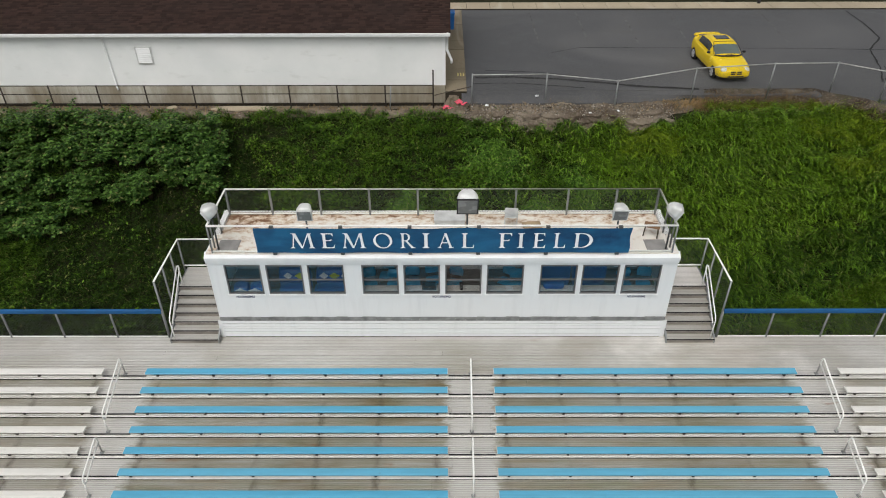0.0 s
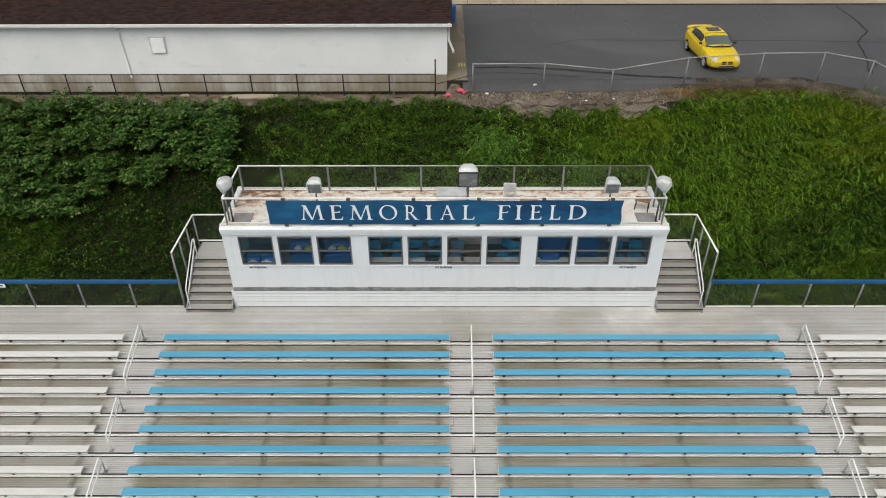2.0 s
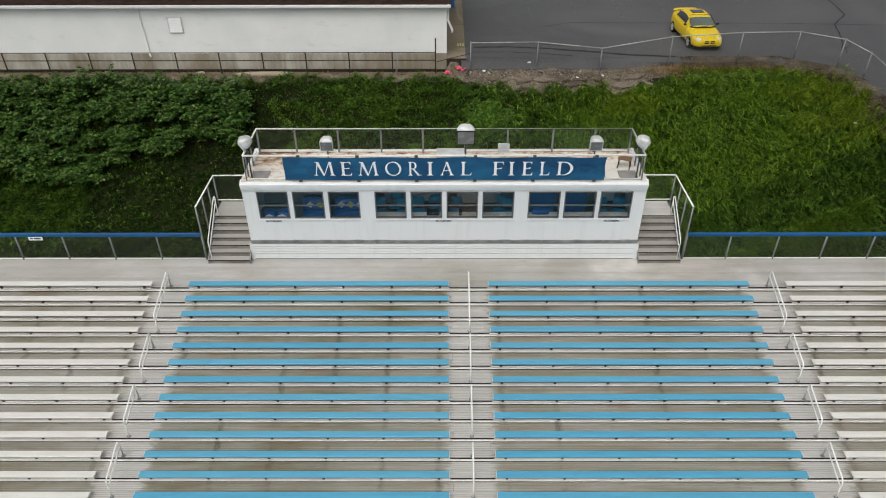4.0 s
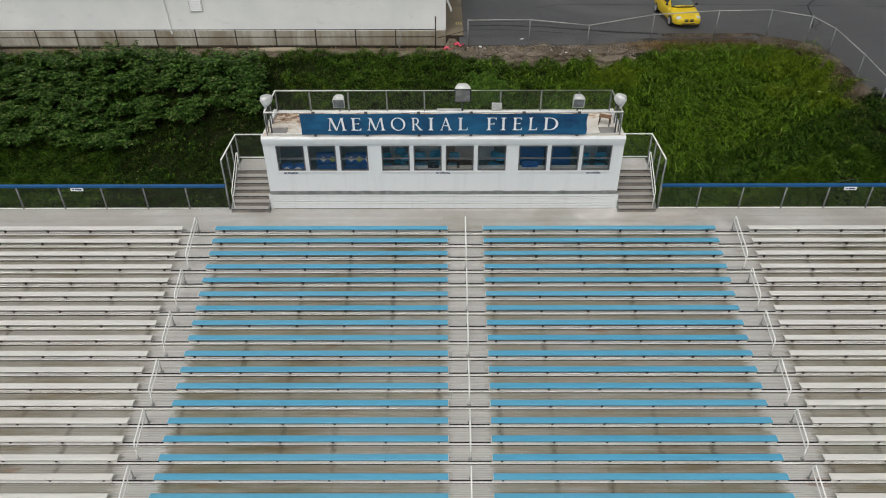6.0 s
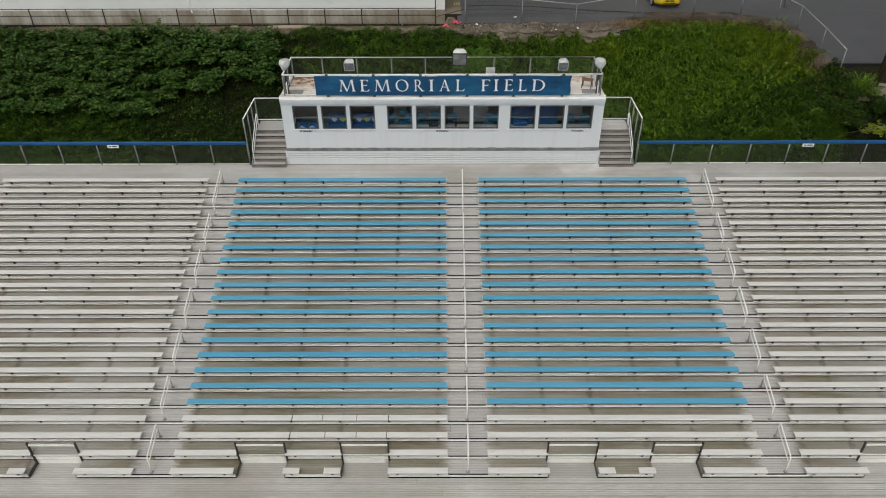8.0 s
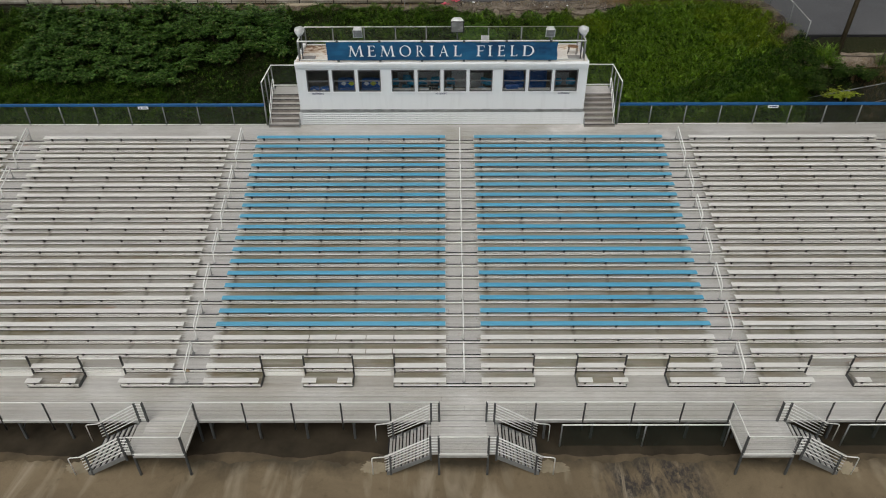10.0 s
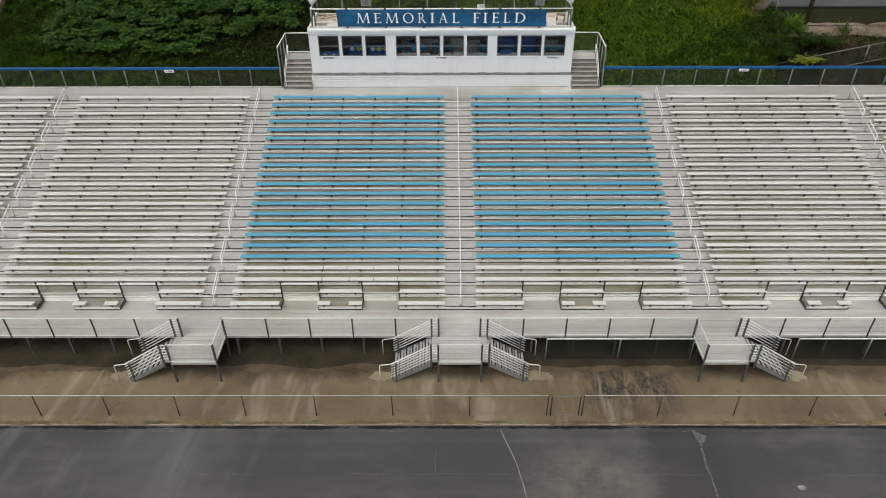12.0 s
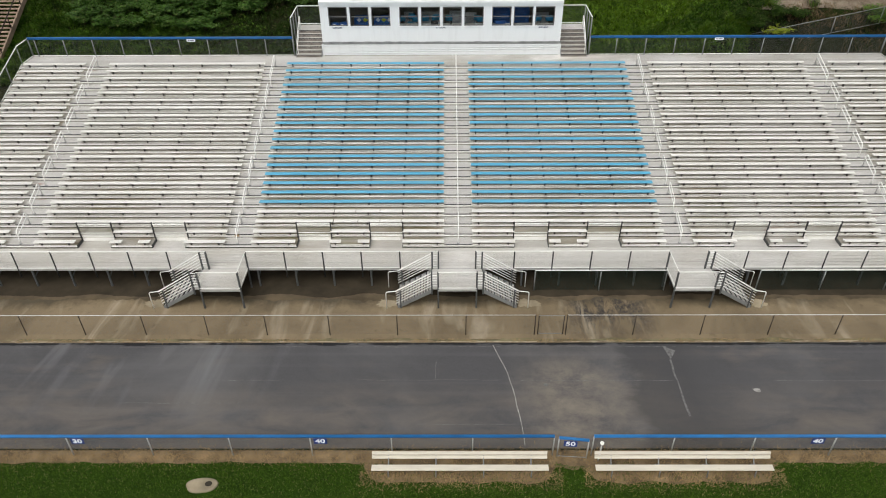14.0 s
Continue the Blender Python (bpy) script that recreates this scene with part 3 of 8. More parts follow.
def tubepart(name, pts, r, material, parent=None, label="", n=8):
    bm = bmesh.new()
    tube(bm, pts, r, n)
    return part(name, bm, material, parent, label, smooth=True)


def thing(name, m, label, category, group="", kind=""):
    ob = new(name)
    ob.empty_display_size = 0.2
    ob.matrix_world = m
    return tagged(ob, label, category, group, kind)


def again(ob, parent, m):
    """The same mesh once more, as another piece of the same thing."""
    o = ob.copy()
    scene.collection.objects.link(o)
    o.parent = parent
    o.matrix_basis = m
    return o


def fast_mesh(name, verts, faces, size, material):
    """A big mesh from arrays: faces all of one size."""
    me = bpy.data.meshes.new(name)
    nf = len(faces)
    me.vertices.add(len(verts))
    me.vertices.foreach_set("co", np.asarray(verts, dtype=np.float32).ravel())
    me.loops.add(nf * size)
    me.loops.foreach_set("vertex_index", np.asarray(faces, dtype=np.int32).ravel())
    me.polygons.add(nf)
    me.polygons.foreach_set("loop_start", np.arange(0, nf * size, size, dtype=np.int32))
    me.update(calc_edges=True)
    me.validate()
    me.materials.append(material)
    return me


# ---- the plan ----
RUN, RISE = 0.6096, 0.2032
ROWS = 22
NOSE = -1.86
X_LEFT, X_RIGHT = -25.9, 27.7
WALK_Z = -ROWS * RISE
WALK_Y = -16.37
GROUND = -5.64
LOT = 2.92
BOX_W = 7.42
SECTIONS = ((-25.55, -21.75), (-20.25, -10.78), (-9.40, 0.17), (1.63, 11.20), (12.58, 22.05), (23.55, 27.35))
AISLES = (-21.05, -10.15, 0.90, 11.95, 22.85)


def row_y(k):
    return NOSE - (k - 1) * RUN


def slope_height(x, y):
    """Height of the ground: flat by the track, rising under the stand, then the bank up to the car park."""
    under = np.interp(y, (-14.0, 1.0), (GROUND, -2.45))
    d = min(max(0.0, 13.3 - y), math.hypot(max(0.0, 20.9 - x), max(0.0, 4.6 - y)))
    if d > 0:
        bank = np.interp(d, (0, 0.5, 1.3, 3.3, 5.8, 8.3, 12.3), (2.3, 2.15, 1.75, 0.6, -0.95, -1.85, -2.4))
    else:
        inside = max(y - 13.3, min(x - 20.9, y - 4.6))
        bank = np.interp(inside, (0, 1.0, 1.6), (2.3, LOT - 0.12, LOT - 0.05))
        if min(x - 20.9, y - 4.6) >= y - 13.3:
            bank = np.interp(inside, (0, 0.5, 1.0), (2.45, LOT - 0.07, LOT - 0.05))
        if x < 0.3:
            bank = np.interp(y, (13.3, 14.4, 14.8, 15.4), (2.3, 2.08, 2.08, LOT - 0.05))
    bump = noise.noise((x * 0.5, y * 0.5, 0.0)) * 0.12 + noise.noise((x * 0.17, y * 0.17, 3.0)) * 0.2
    w = min(1.0, max(0.0, (y - 0.4) / 2.2))
    w = w * w * (3 - 2 * w)
    fade = min(1.0, d / 1.5)
    return under * (1 - w) + (bank + bump * fade) * w


# ---- ground ----
xs = sorted(set([-900, -400, -150, -80, -50] + list(np.arange(-40, 40.1, 0.5)) + [50, 80, 150, 400, 900]))
ys = sorted(set([-900, -400, -150, -80, -45, -36, -30, -20, -16, -14, -10, -6, -2] + list(np.arange(0, 15.6, 0.4)) + [16, 18, 22, 28, 40, 80, 150, 400, 900]))
verts = [(x, y, slope_height(x, y)) for y in ys for x in xs]
nx = len(xs)
faces = [(j * nx + i, j * nx + i + 1, (j + 1) * nx + i + 1, (j + 1) * nx + i) for j in range(len(ys) - 1) for i in range(nx - 1)]
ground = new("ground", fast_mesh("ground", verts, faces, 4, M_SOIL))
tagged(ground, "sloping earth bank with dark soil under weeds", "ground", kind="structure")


def slab(name, x0, x1, y0, y1, z, material, label, category, thick=0.15, kind="structure"):
    ob = boxpart(name, (x0, x1, y0, y1, z - thick, z), material)
    return tagged(ob, label, category, kind=kind)


slab("track", -120, 120, -26.05, -20.3, GROUND + 0.012, M_ASPHALT_TRACK, "worn dark asphalt running track with pale stains", "track")
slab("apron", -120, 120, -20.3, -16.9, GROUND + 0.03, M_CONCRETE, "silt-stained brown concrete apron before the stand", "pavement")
# earth under the stand, coloured dark for its shadow, with a ragged front line
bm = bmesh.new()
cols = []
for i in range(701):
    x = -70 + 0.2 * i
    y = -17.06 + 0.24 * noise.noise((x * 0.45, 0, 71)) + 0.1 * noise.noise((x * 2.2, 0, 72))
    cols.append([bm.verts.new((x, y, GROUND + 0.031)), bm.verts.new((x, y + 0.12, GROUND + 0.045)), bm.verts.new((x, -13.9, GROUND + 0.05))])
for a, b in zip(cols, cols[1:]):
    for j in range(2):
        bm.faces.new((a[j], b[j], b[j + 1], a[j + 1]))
tagged(part("under_stand_earth", bm, M_UNDER), "ragged earth under the stand, its colour darkened for shade", "ground", kind="structure")
# second sheet further back, its dark colour again in place of shade
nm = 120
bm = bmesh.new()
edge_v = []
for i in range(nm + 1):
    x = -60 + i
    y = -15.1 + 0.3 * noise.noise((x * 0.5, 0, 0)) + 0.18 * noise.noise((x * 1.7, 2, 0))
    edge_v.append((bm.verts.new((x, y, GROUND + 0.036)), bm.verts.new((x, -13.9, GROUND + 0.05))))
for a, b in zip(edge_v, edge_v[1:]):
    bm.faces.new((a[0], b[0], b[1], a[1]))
tagged(part("shaded_earth", bm, M_DARK_EARTH), "earth under the stand, coloured dark for its shade", "ground", kind="structure")
bm = bmesh.new()
edge_v = []
for i in range(401):
    x = -50 + i * 0.25
    worn = max(math.exp(-(max(0.0, abs(x - 0.78) - 3.1) / 0.35) ** 2), math.exp(-(max(0.0, abs(x - 8.87) - 3.05) / 0.35) ** 2))
    gate = math.exp(-((x - 4.9) / 0.5) ** 2)
    y = -26.72 - 0.85 * worn - 0.25 * gate + 0.12 * noise.noise((x * 1.1, 0, 6)) + 0.06 * noise.noise((x * 3.1, 0, 7))
    edge_v.append((bm.verts.new((x, y, GROUND + 0.024)), bm.verts.new((x, -80, GROUND + 0.024))))
for p, q in zip(edge_v, edge_v[1:]):
    bm.faces.new((p[0], q[0], q[1], p[1]))
tagged(part("field", bm, M_TURF), "mown green grass of the sports field", "grass", kind="structure")
slab("dirt_strip", -120, 120, -29.5, -26.15, GROUND + 0.016, M_DIRT, "strip of dry brown grass along the track fence", "ground")
slab("parking_lot", 1.15, 90, 14.25, 27.3, LOT, M_ASPHALT_LOT, "dark grey asphalt car park with sealed cracks", "car park")
# the car park's side arm: a broken edge that curves round the end of the bank
LOT_EDGE = ((18.0, 14.28), (18.5, 13.75), (19.9, 13.0), (20.65, 11.9), (20.8, 10.0), (20.58, 8.4), (20.45, 6.3), (20.5, 5.4))
bm = bmesh.new()
rim = []
for p, q in zip(LOT_EDGE, LOT_EDGE[1:]):
    n = max(2, int(math.hypot(q[0] - p[0], q[1] - p[1]) / 0.25))
    for i in range(n):
        x, y = p[0] + (q[0] - p[0]) * i / n, p[1] + (q[1] - p[1]) * i / n
        rim.append((x + 0.14 * noise.noise((x * 1.3, y * 1.3, 14)) + 0.06 * noise.noise((x * 4, y * 4, 15)), y))
rim += [LOT_EDGE[-1], (90, 5.4), (90, 14.28)]
top = [bm.verts.new((x, y, LOT - 0.004)) for x, y in rim]
low = [bm.verts.new((x, y, LOT - 0.55)) for x, y in rim]
bm.faces.new(top)
for i in range(len(rim)):
    j = (i + 1) % len(rim)
    bm.faces.new((top[i], low[i], low[j], top[j]))
tagged(part("parking_lot_side", bm, M_ASPHALT_LOT), "dark asphalt car park curving round the bank", "car park", kind="structure")
# rim of trodden dirt and broken asphalt where the car park drops to the bank
berm = []
line = [(12.6 + 0.24 * i, 14.26) for i in range(22)] + rim[:-3]
for i, (x, y) in enumerate(line):
    a, b = line[max(0, i - 1)], line[min(len(line) - 1, i + 1)]
    d = Vector((b[0] - a[0], b[1] - a[1], 0)).normalized()
    nrm = Vector((-d.y, d.x, 0)) * -1
    w = 1 + 0.35 * noise.noise((x * 0.9, y * 0.9, 33))
    row = []
    for o_, z in ((-0.2 * w, LOT + 0.004), (-0.08, LOT + 0.03), (0.14 * w, LOT - 0.02), (0.42 * w, None), (0.8, None)):
        p = Vector((x, y, 0)) + nrm * o_
        h = z if z is not None else max(float(slope_height(p.x, p.y)) + (0.1 if o_ < 1 else -0.1), LOT - 0.75 * o_ - 0.1)
        row.append((p.x, p.y, h + 0.05 * noise.noise((p.x * 2.7, p.y * 2.7, 34)) * (1 if o_ > -0.2 else 0.1)))
    berm.append(row)
bv = [p for row in berm for p in row]
bf = [(i * 5 + j, i * 5 + 5 + j, i * 5 + 6 + j, i * 5 + 1 + j) for i in range(len(berm) - 1) for j in range(4)]
o = new("dirt_rim", fast_mesh("dirt_rim", bv, bf, 4, M_RIM_DIRT))
tagged(o, "trodden brown dirt rim along the car park edge", "dirt", kind="structure")
walk_base = slab("sidewalk", -60, 90, 27.3, 28.7, LOT + 0.066, M_DARK_EARTH, "pale tan concrete pavement along the street", "pavement")
for i in range(60):
    boxpart("paving_slab", (-18 + i * 1.5, -18 + i * 1.5 + 1.475, 27.32, 28.68, LOT, LOT + 0.08 + 0.004 * (i * 7 % 3)), M_SIDEWALK, walk_base)
path_base = slab("side_path", 0.12, 1.15, 14.1, 27.3, LOT + 0.018, M_DARK_EARTH, "stained concrete path beside the white building", "path", 1.0)
for i in range(9):
    boxpart("path_slab", (0.125, 1.145, 14.12 + i * 1.46, 14.12 + i * 1.46 + 1.435, LOT - 0.5, LOT + 0.03 + 0.005 * (i * 5 % 3)), M_PATH, path_base)
slab("street", -120, 120, 28.7, 45, LOT - 0.06, M_ASPHALT_LOT, "grey asphalt street beyond the car park", "road")

bm = bmesh.new()
lip = []
for i in range(71):
    x = 0.9 + i * 0.25
    y = 13.62 + 0.16 * noise.noise((x * 0.8, 5, 0)) + 0.08 * noise.noise((x * 2.7, 5, 0)) + 0.25 * min(1.0, max(0.0, (x - 8.0) / 3.5))
    k = min(1.0, max(0.0, (x - 17.0) / 1.4))
    lip.append([bm.verts.new(p) for p in ((x, 14.3, LOT + 0.003), (x, 13.95, LOT - 0.12 + 0.1 * k), (x, y, 2.56 + 0.3 * k), (x, y - 0.03, 2.3 + 0.5 * k))])
for p, q in zip(lip, lip[1:]):
    for j in range(3):
        bm.faces.new((p[j], p[j + 1], q[j + 1], q[j]))
tagged(part("lot_lip", bm, M_ASPHALT_LOT), "broken asphalt edge sloping off the car park", "car park", kind="structure")

# ---- grandstand ----
stand = thing("grandstand", pose(0, 0, 0), "weathered aluminium grandstand with ribbed treads", "grandstand", kind="structure")


def plank_run(name, x0, x1, y0, y1, z, material, parent, label=""):
    """A long aluminium plank with turned-down edges."""
    bm = bmesh.new()
    prof = [(y0, z - 0.045), (y0, z - 0.006), (y0 + 0.006, z)]
    n = max(1, round((y1 - y0) / 0.072))
    for i in range(1, n):
        c = y0 + (y1 - y0) * i / n
        prof += [(c - 0.009, z), (c - 0.006, z - 0.009), (c + 0.006, z - 0.009), (c + 0.009, z)]
    prof += [(y1 - 0.006, z), (y1, z - 0.006), (y1, z - 0.045)]
    loft(bm, [[(x, p, q) for p, q in prof] for x in (x0, x1)])
    return part(name, bm, material, parent, label)


SPLITS = (X_LEFT, -17.6, -8.3, 0.9, 10.1, 19.4, X_RIGHT)
GAPS = ((-14.45, -12.78), (-7.20, -5.50), (-3.54, -1.88), (3.69, 5.42), (7.36, 9.05), (14.68, 16.4), (18.3, 20.0), (-18.2, -16.5))


def spans(x0, x1, shift):
    """The stretch cut at the butt joints of the planks, which stagger from row to row."""
    joints = [x0] + [v + shift for v in SPLITS[1:-1] if x0 + 0.4 < v + shift < x1 - 0.4] + [x1]
    return [(p, q - (0.006 if q < x1 else 0.0)) for p, q in zip(joints, joints[1:])]


# rear deck: planks across from the box to the first row
n_deck = 8
step = (-0.02 - NOSE) / n_deck
for i in range(n_deck):
    y1 = -0.02 - i * step
    for p, q in spans(X_LEFT, X_RIGHT, (i * 37 % 5 - 2) * 0.9):
        plank_run("deck_plank", p, q, y1 - step + 0.012, y1, 0.0, M_DECK, stand)
# treads: two planks a row, and the riser board below each nosing
gap_edges = sorted(v for g in GAPS for v in g)
cut = [X_LEFT] + gap_edges + [X_RIGHT]
pieces = list(zip(cut[0::2], cut[1::2]))
for k in range(1, ROWS):
    runs = [(X_LEFT, X_RIGHT)] if k < ROWS - 1 else pieces
    for a, b in runs:
        y0, y1 = row_y(k + 1), row_y(k)
        mid = (y0 + y1) / 2
        for p, q in spans(a, b, (k * 29 % 7 - 3) * 0.6):
            plank_run("tread_plank", p, q, y0, mid - 0.006, -k * RISE, M_TREAD, stand)
        for p, q in spans(a, b, (k * 41 % 7 - 3) * 0.6):
            plank_run("tread_plank", p, q, mid + 0.006, y1 + 0.03, -k * RISE, M_TREAD, stand)


def riser_board(a, b, y, z0, z1, ribs=((0.42, 0.66),), front=-0.018):
    """A closed riser with proud ribs along it."""
    h = z1 - z0
    for lo, hi in ribs:
        bm = bmesh.new()
        c, d = z0 + h * lo, z0 + h * hi
        prof = [(0.06, c), (0.004, c), (0.0, c + 0.005), (0.0, d - 0.008), (0.006, d), (0.06, d)]
        loft(bm, [[(x, y + front + p, q) for p, q in prof] for x in (a, b)])
        part("riser_board", bm, M_RISER, stand)
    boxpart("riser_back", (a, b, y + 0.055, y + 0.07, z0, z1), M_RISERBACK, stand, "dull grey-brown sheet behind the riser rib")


for k in range(1, ROWS + 1):
    runs = [(X_LEFT, X_RIGHT)] if k < ROWS else pieces
    for a, b in runs:
        y, z = row_y(k), -(k - 1) * RISE
        boxpart("nosing_edge", (a, b, y - 0.007, y - 0.001, z - 0.034, z + 0.002), M_RISER, stand)
        riser_board(a, b, row_y(k), -k * RISE + 0.002, -(k - 1) * RISE - 0.045, ((0.50, 0.74),), -0.014)
for a, b in GAPS:
    riser_board(a, b, row_y(ROWS - 1), -ROWS * RISE + 0.002, -(ROWS - 1) * RISE, ((0.03, 0.34), (0.40, 0.64), (0.72, 0.93)), 0.018)
    plank_run("tread_plank", a, b, row_y(ROWS), row_y(ROWS - 1) + 0.03, WALK_Z, M_DECK, stand)
    for x in (a, b):
        bm = bmesh.new()
        box(bm, x - 0.02, x + 0.02, row_y(ROWS), row_y(ROWS - 1), WALK_Z, -(ROWS - 1) * RISE - 0.046)
        part("end_panel", bm, M_DARKPOST, stand)
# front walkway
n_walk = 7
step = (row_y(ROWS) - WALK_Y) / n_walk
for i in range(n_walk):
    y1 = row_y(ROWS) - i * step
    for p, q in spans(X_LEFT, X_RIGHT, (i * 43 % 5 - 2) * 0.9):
        plank_run("walkway_plank", p, q, y1 - step + 0.026, y1, WALK_Z, M_WALK_LIT, stand)
boxpart("walkway_beam", (X_LEFT, X_RIGHT, WALK_Y - 0.02, WALK_Y + 0.04, WALK_Z - 0.09, WALK_Z - 0.01), M_POSTPALE, stand)
# black grip strips on the aisle nosings
strip_mesh = None
for x in AISLES:
    for k in range(1, ROWS + 1):
        m = pose(x, row_y(k) + 0.012, -(k - 1) * RISE)
        if strip_mesh is None:
            bm = bmesh.new()
            box(bm, -0.70, 0.70, -0.022, 0.012, -0.022, 0.004)
            strip_mesh = part("grip_strip", bm, M_NOSING, stand)
            strip_mesh.matrix_basis = m
        else:
            again(strip_mesh, stand, m)
# columns and sloping braces below
x = X_LEFT + 0.6
while x < X_RIGHT:
    bm = bmesh.new()
    for y, top in ((WALK_Y + 0.1, WALK_Z - 0.05), (-12.0, -4.0), (-8.0, -2.6), (-4.0, -1.3)):
        base = float(np.interp(y, (-14.0, 1.0), (GROUND, -2.45)))
        box(bm, x - 0.04, x + 0.04, y - 0.04, y + 0.04, base - 0.1, top)
    tube(bm, [(x, WALK_Y + 0.1, GROUND + 0.55), (x, -14.9, WALK_Z - 0.15)], 0.03, 6)
    tube(bm, [(x, row_y(ROWS), WALK_Z - 0.28), (x, row_y(1), -0.42)], 0.05, 4)
    part("support_frame", bm, M_DARKPOST, stand)
    x += 1.8288

# ---- benches ----


def bench_plank(bm, x0, x1):
    prof = [(-0.118, -0.048), (-0.12, -0.012), (-0.106, 0.0), (-0.04, -0.002), (0.04, -0.002), (0.106, 0.0), (0.12, -0.012), (0.118, -0.048), (0.10, -0.048), (0.10, -0.018), (-0.10, -0.018), (-0.10, -0.048)]
    loft(bm, [[(x, p, q) for p, q in prof] for x in (x0, x1)])


def make_bench(length, material, label, n, cuts=()):
    """A bench: plank on short brackets; its origin is the middle of the seat, at the tread."""
    b = thing("bleacher_bench", pose(0, 0, 0), label, "bench", "rows of bleacher benches")
    edges = [-length / 2] + list(cuts) + [length / 2]
    for a, c in zip(edges, edges[1:]):
        bm = bmesh.new()
        bench_plank(bm, a + (0.018 if a > -length / 2 + 0.01 else 0), c - (0.018 if c < length / 2 - 0.01 else 0))
        part("seat_plank", bm, material, b)
    for e in (-length / 2, length / 2):
        s = 1 if e > 0 else -1
        boxpart("end_cap", (min(e, e + s * 0.012), max(e, e + s * 0.012), -0.122, 0.122, -0.05, 0.003), M_SEAT_PALE if material == M_SEAT_BLUE else M_RISER, b)
    first = None
    for i in range(n):
        x = -length / 2 + 0.32 + i * (length - 0.64) / max(1, n - 1) if n > 1 else 0.0
        if first is None:
            bm = bmesh.new()
            box(bm, -0.035, 0.035, -0.03, 0.04, -0.235, -0.036)
            box(bm, -0.055, 0.055, -0.105, 0.095, -0.075, -0.018)
            first = part("bracket", bm, M_BRACKET, b)
            first.location.x = x
        else:
            again(first, b, pose(x, 0, 0))
    return b


def seat_pose(x0, x1, k):
    return pose((x0 + x1) / 2, row_y(k), 0.229 - (k - 1) * RISE)


made = {}


def place_bench(x0, x1, k, blue, n, cuts=()):
    L = round(x1 - x0, 2)
    key = (L, blue, n, cuts)
    if key not in made:
        lab = "sky-blue painted aluminium bleacher bench" if blue else "pale weathered aluminium bleacher bench"
        if cuts:
            lab = "pale aluminium bench patched from short planks"
        elif L < 1:
            lab = "very short pale aluminium bench beside a wheelchair space"
        elif L < 3:
            lab = "short pale aluminium bench between wheelchair spaces"
        made[key] = make_bench(L, M_SEAT_BLUE if blue else M_SEAT_PALE, lab, n, cuts)
        made[key].matrix_world = seat_pose(x0, x1, k)
        return made[key]
    return copy_thing(made[key], seat_pose(x0, x1, k))


for k in range(1, 21):
    for i, (a, b) in enumerate(SECTIONS):
        blue = i in (2, 3) and k <= 18
        n = 6 if b - a > 5 else 3
        cuts = ()
        if i == 2 and k in (19, 20):
            mid = (a + b) / 2
            cuts = tuple(round(c - mid, 2) for c in ((-5.44, -4.35, -3.11, -1.96) if k == 19 else (-5.45, -4.20, -3.08, -1.99)))
        place_bench(a, b, k, blue, n, cuts)
ROW_A = ((-25.55, -21.75), (-20.25, -18.25), (-16.45, -14.50), (-12.76, -10.75), (-9.41, -7.25), (-5.51, -3.55), (-1.88, 0.17),
         (1.61, 3.70), (5.43, 7.36), (9.07, 11.20), (12.58, 14.70), (16.40, 18.30), (20.05, 22.05), (23.55, 27.35))
for a, b in ROW_A:
    place_bench(a, b, 21, False, 2)
for a, b in ROW_A:
    if b - a < 1.98 and -20 < a < 20 and not (1.6 < a < 1.7):
        place_bench(a, a + 0.54, 22, False, 1)
        place_bench(b - 0.54, b, 22, False, 1)
    else:
        place_bench(a, b, 22, False, 2)

# ---- guards behind the wheelchair spaces ----
for a, b in GAPS:
    g = thing("guard_rail", pose((a + b) / 2, row_y(ROWS - 1), WALK_Z), "dark posts with pale rails behind a wheelchair space", "guard rail", "wheelchair space guards")
    w = (b - a) / 2
    for s in (-1, 1):
        boxpart("post", (s * w - 0.028, s * w + 0.028, -0.05, 0.02, 0.0, 1.12), M_BLACKPOST, g, bevel=0.006)
        boxpart("post_cap", (s * w - 0.034, s * w + 0.034, -0.056, 0.026, 1.121, 1.135), M_BLACKPOST, g)
    boxpart("rail", (-w + 0.03, w - 0.03, -0.045, -0.015, 1.0, 1.085), M_PALERAIL, g, bevel=0.008)
    tubepart("rail", [(-w, -0.03, 0.52), (w, -0.03, 0.52)], 0.018, M_PALERAIL, g)

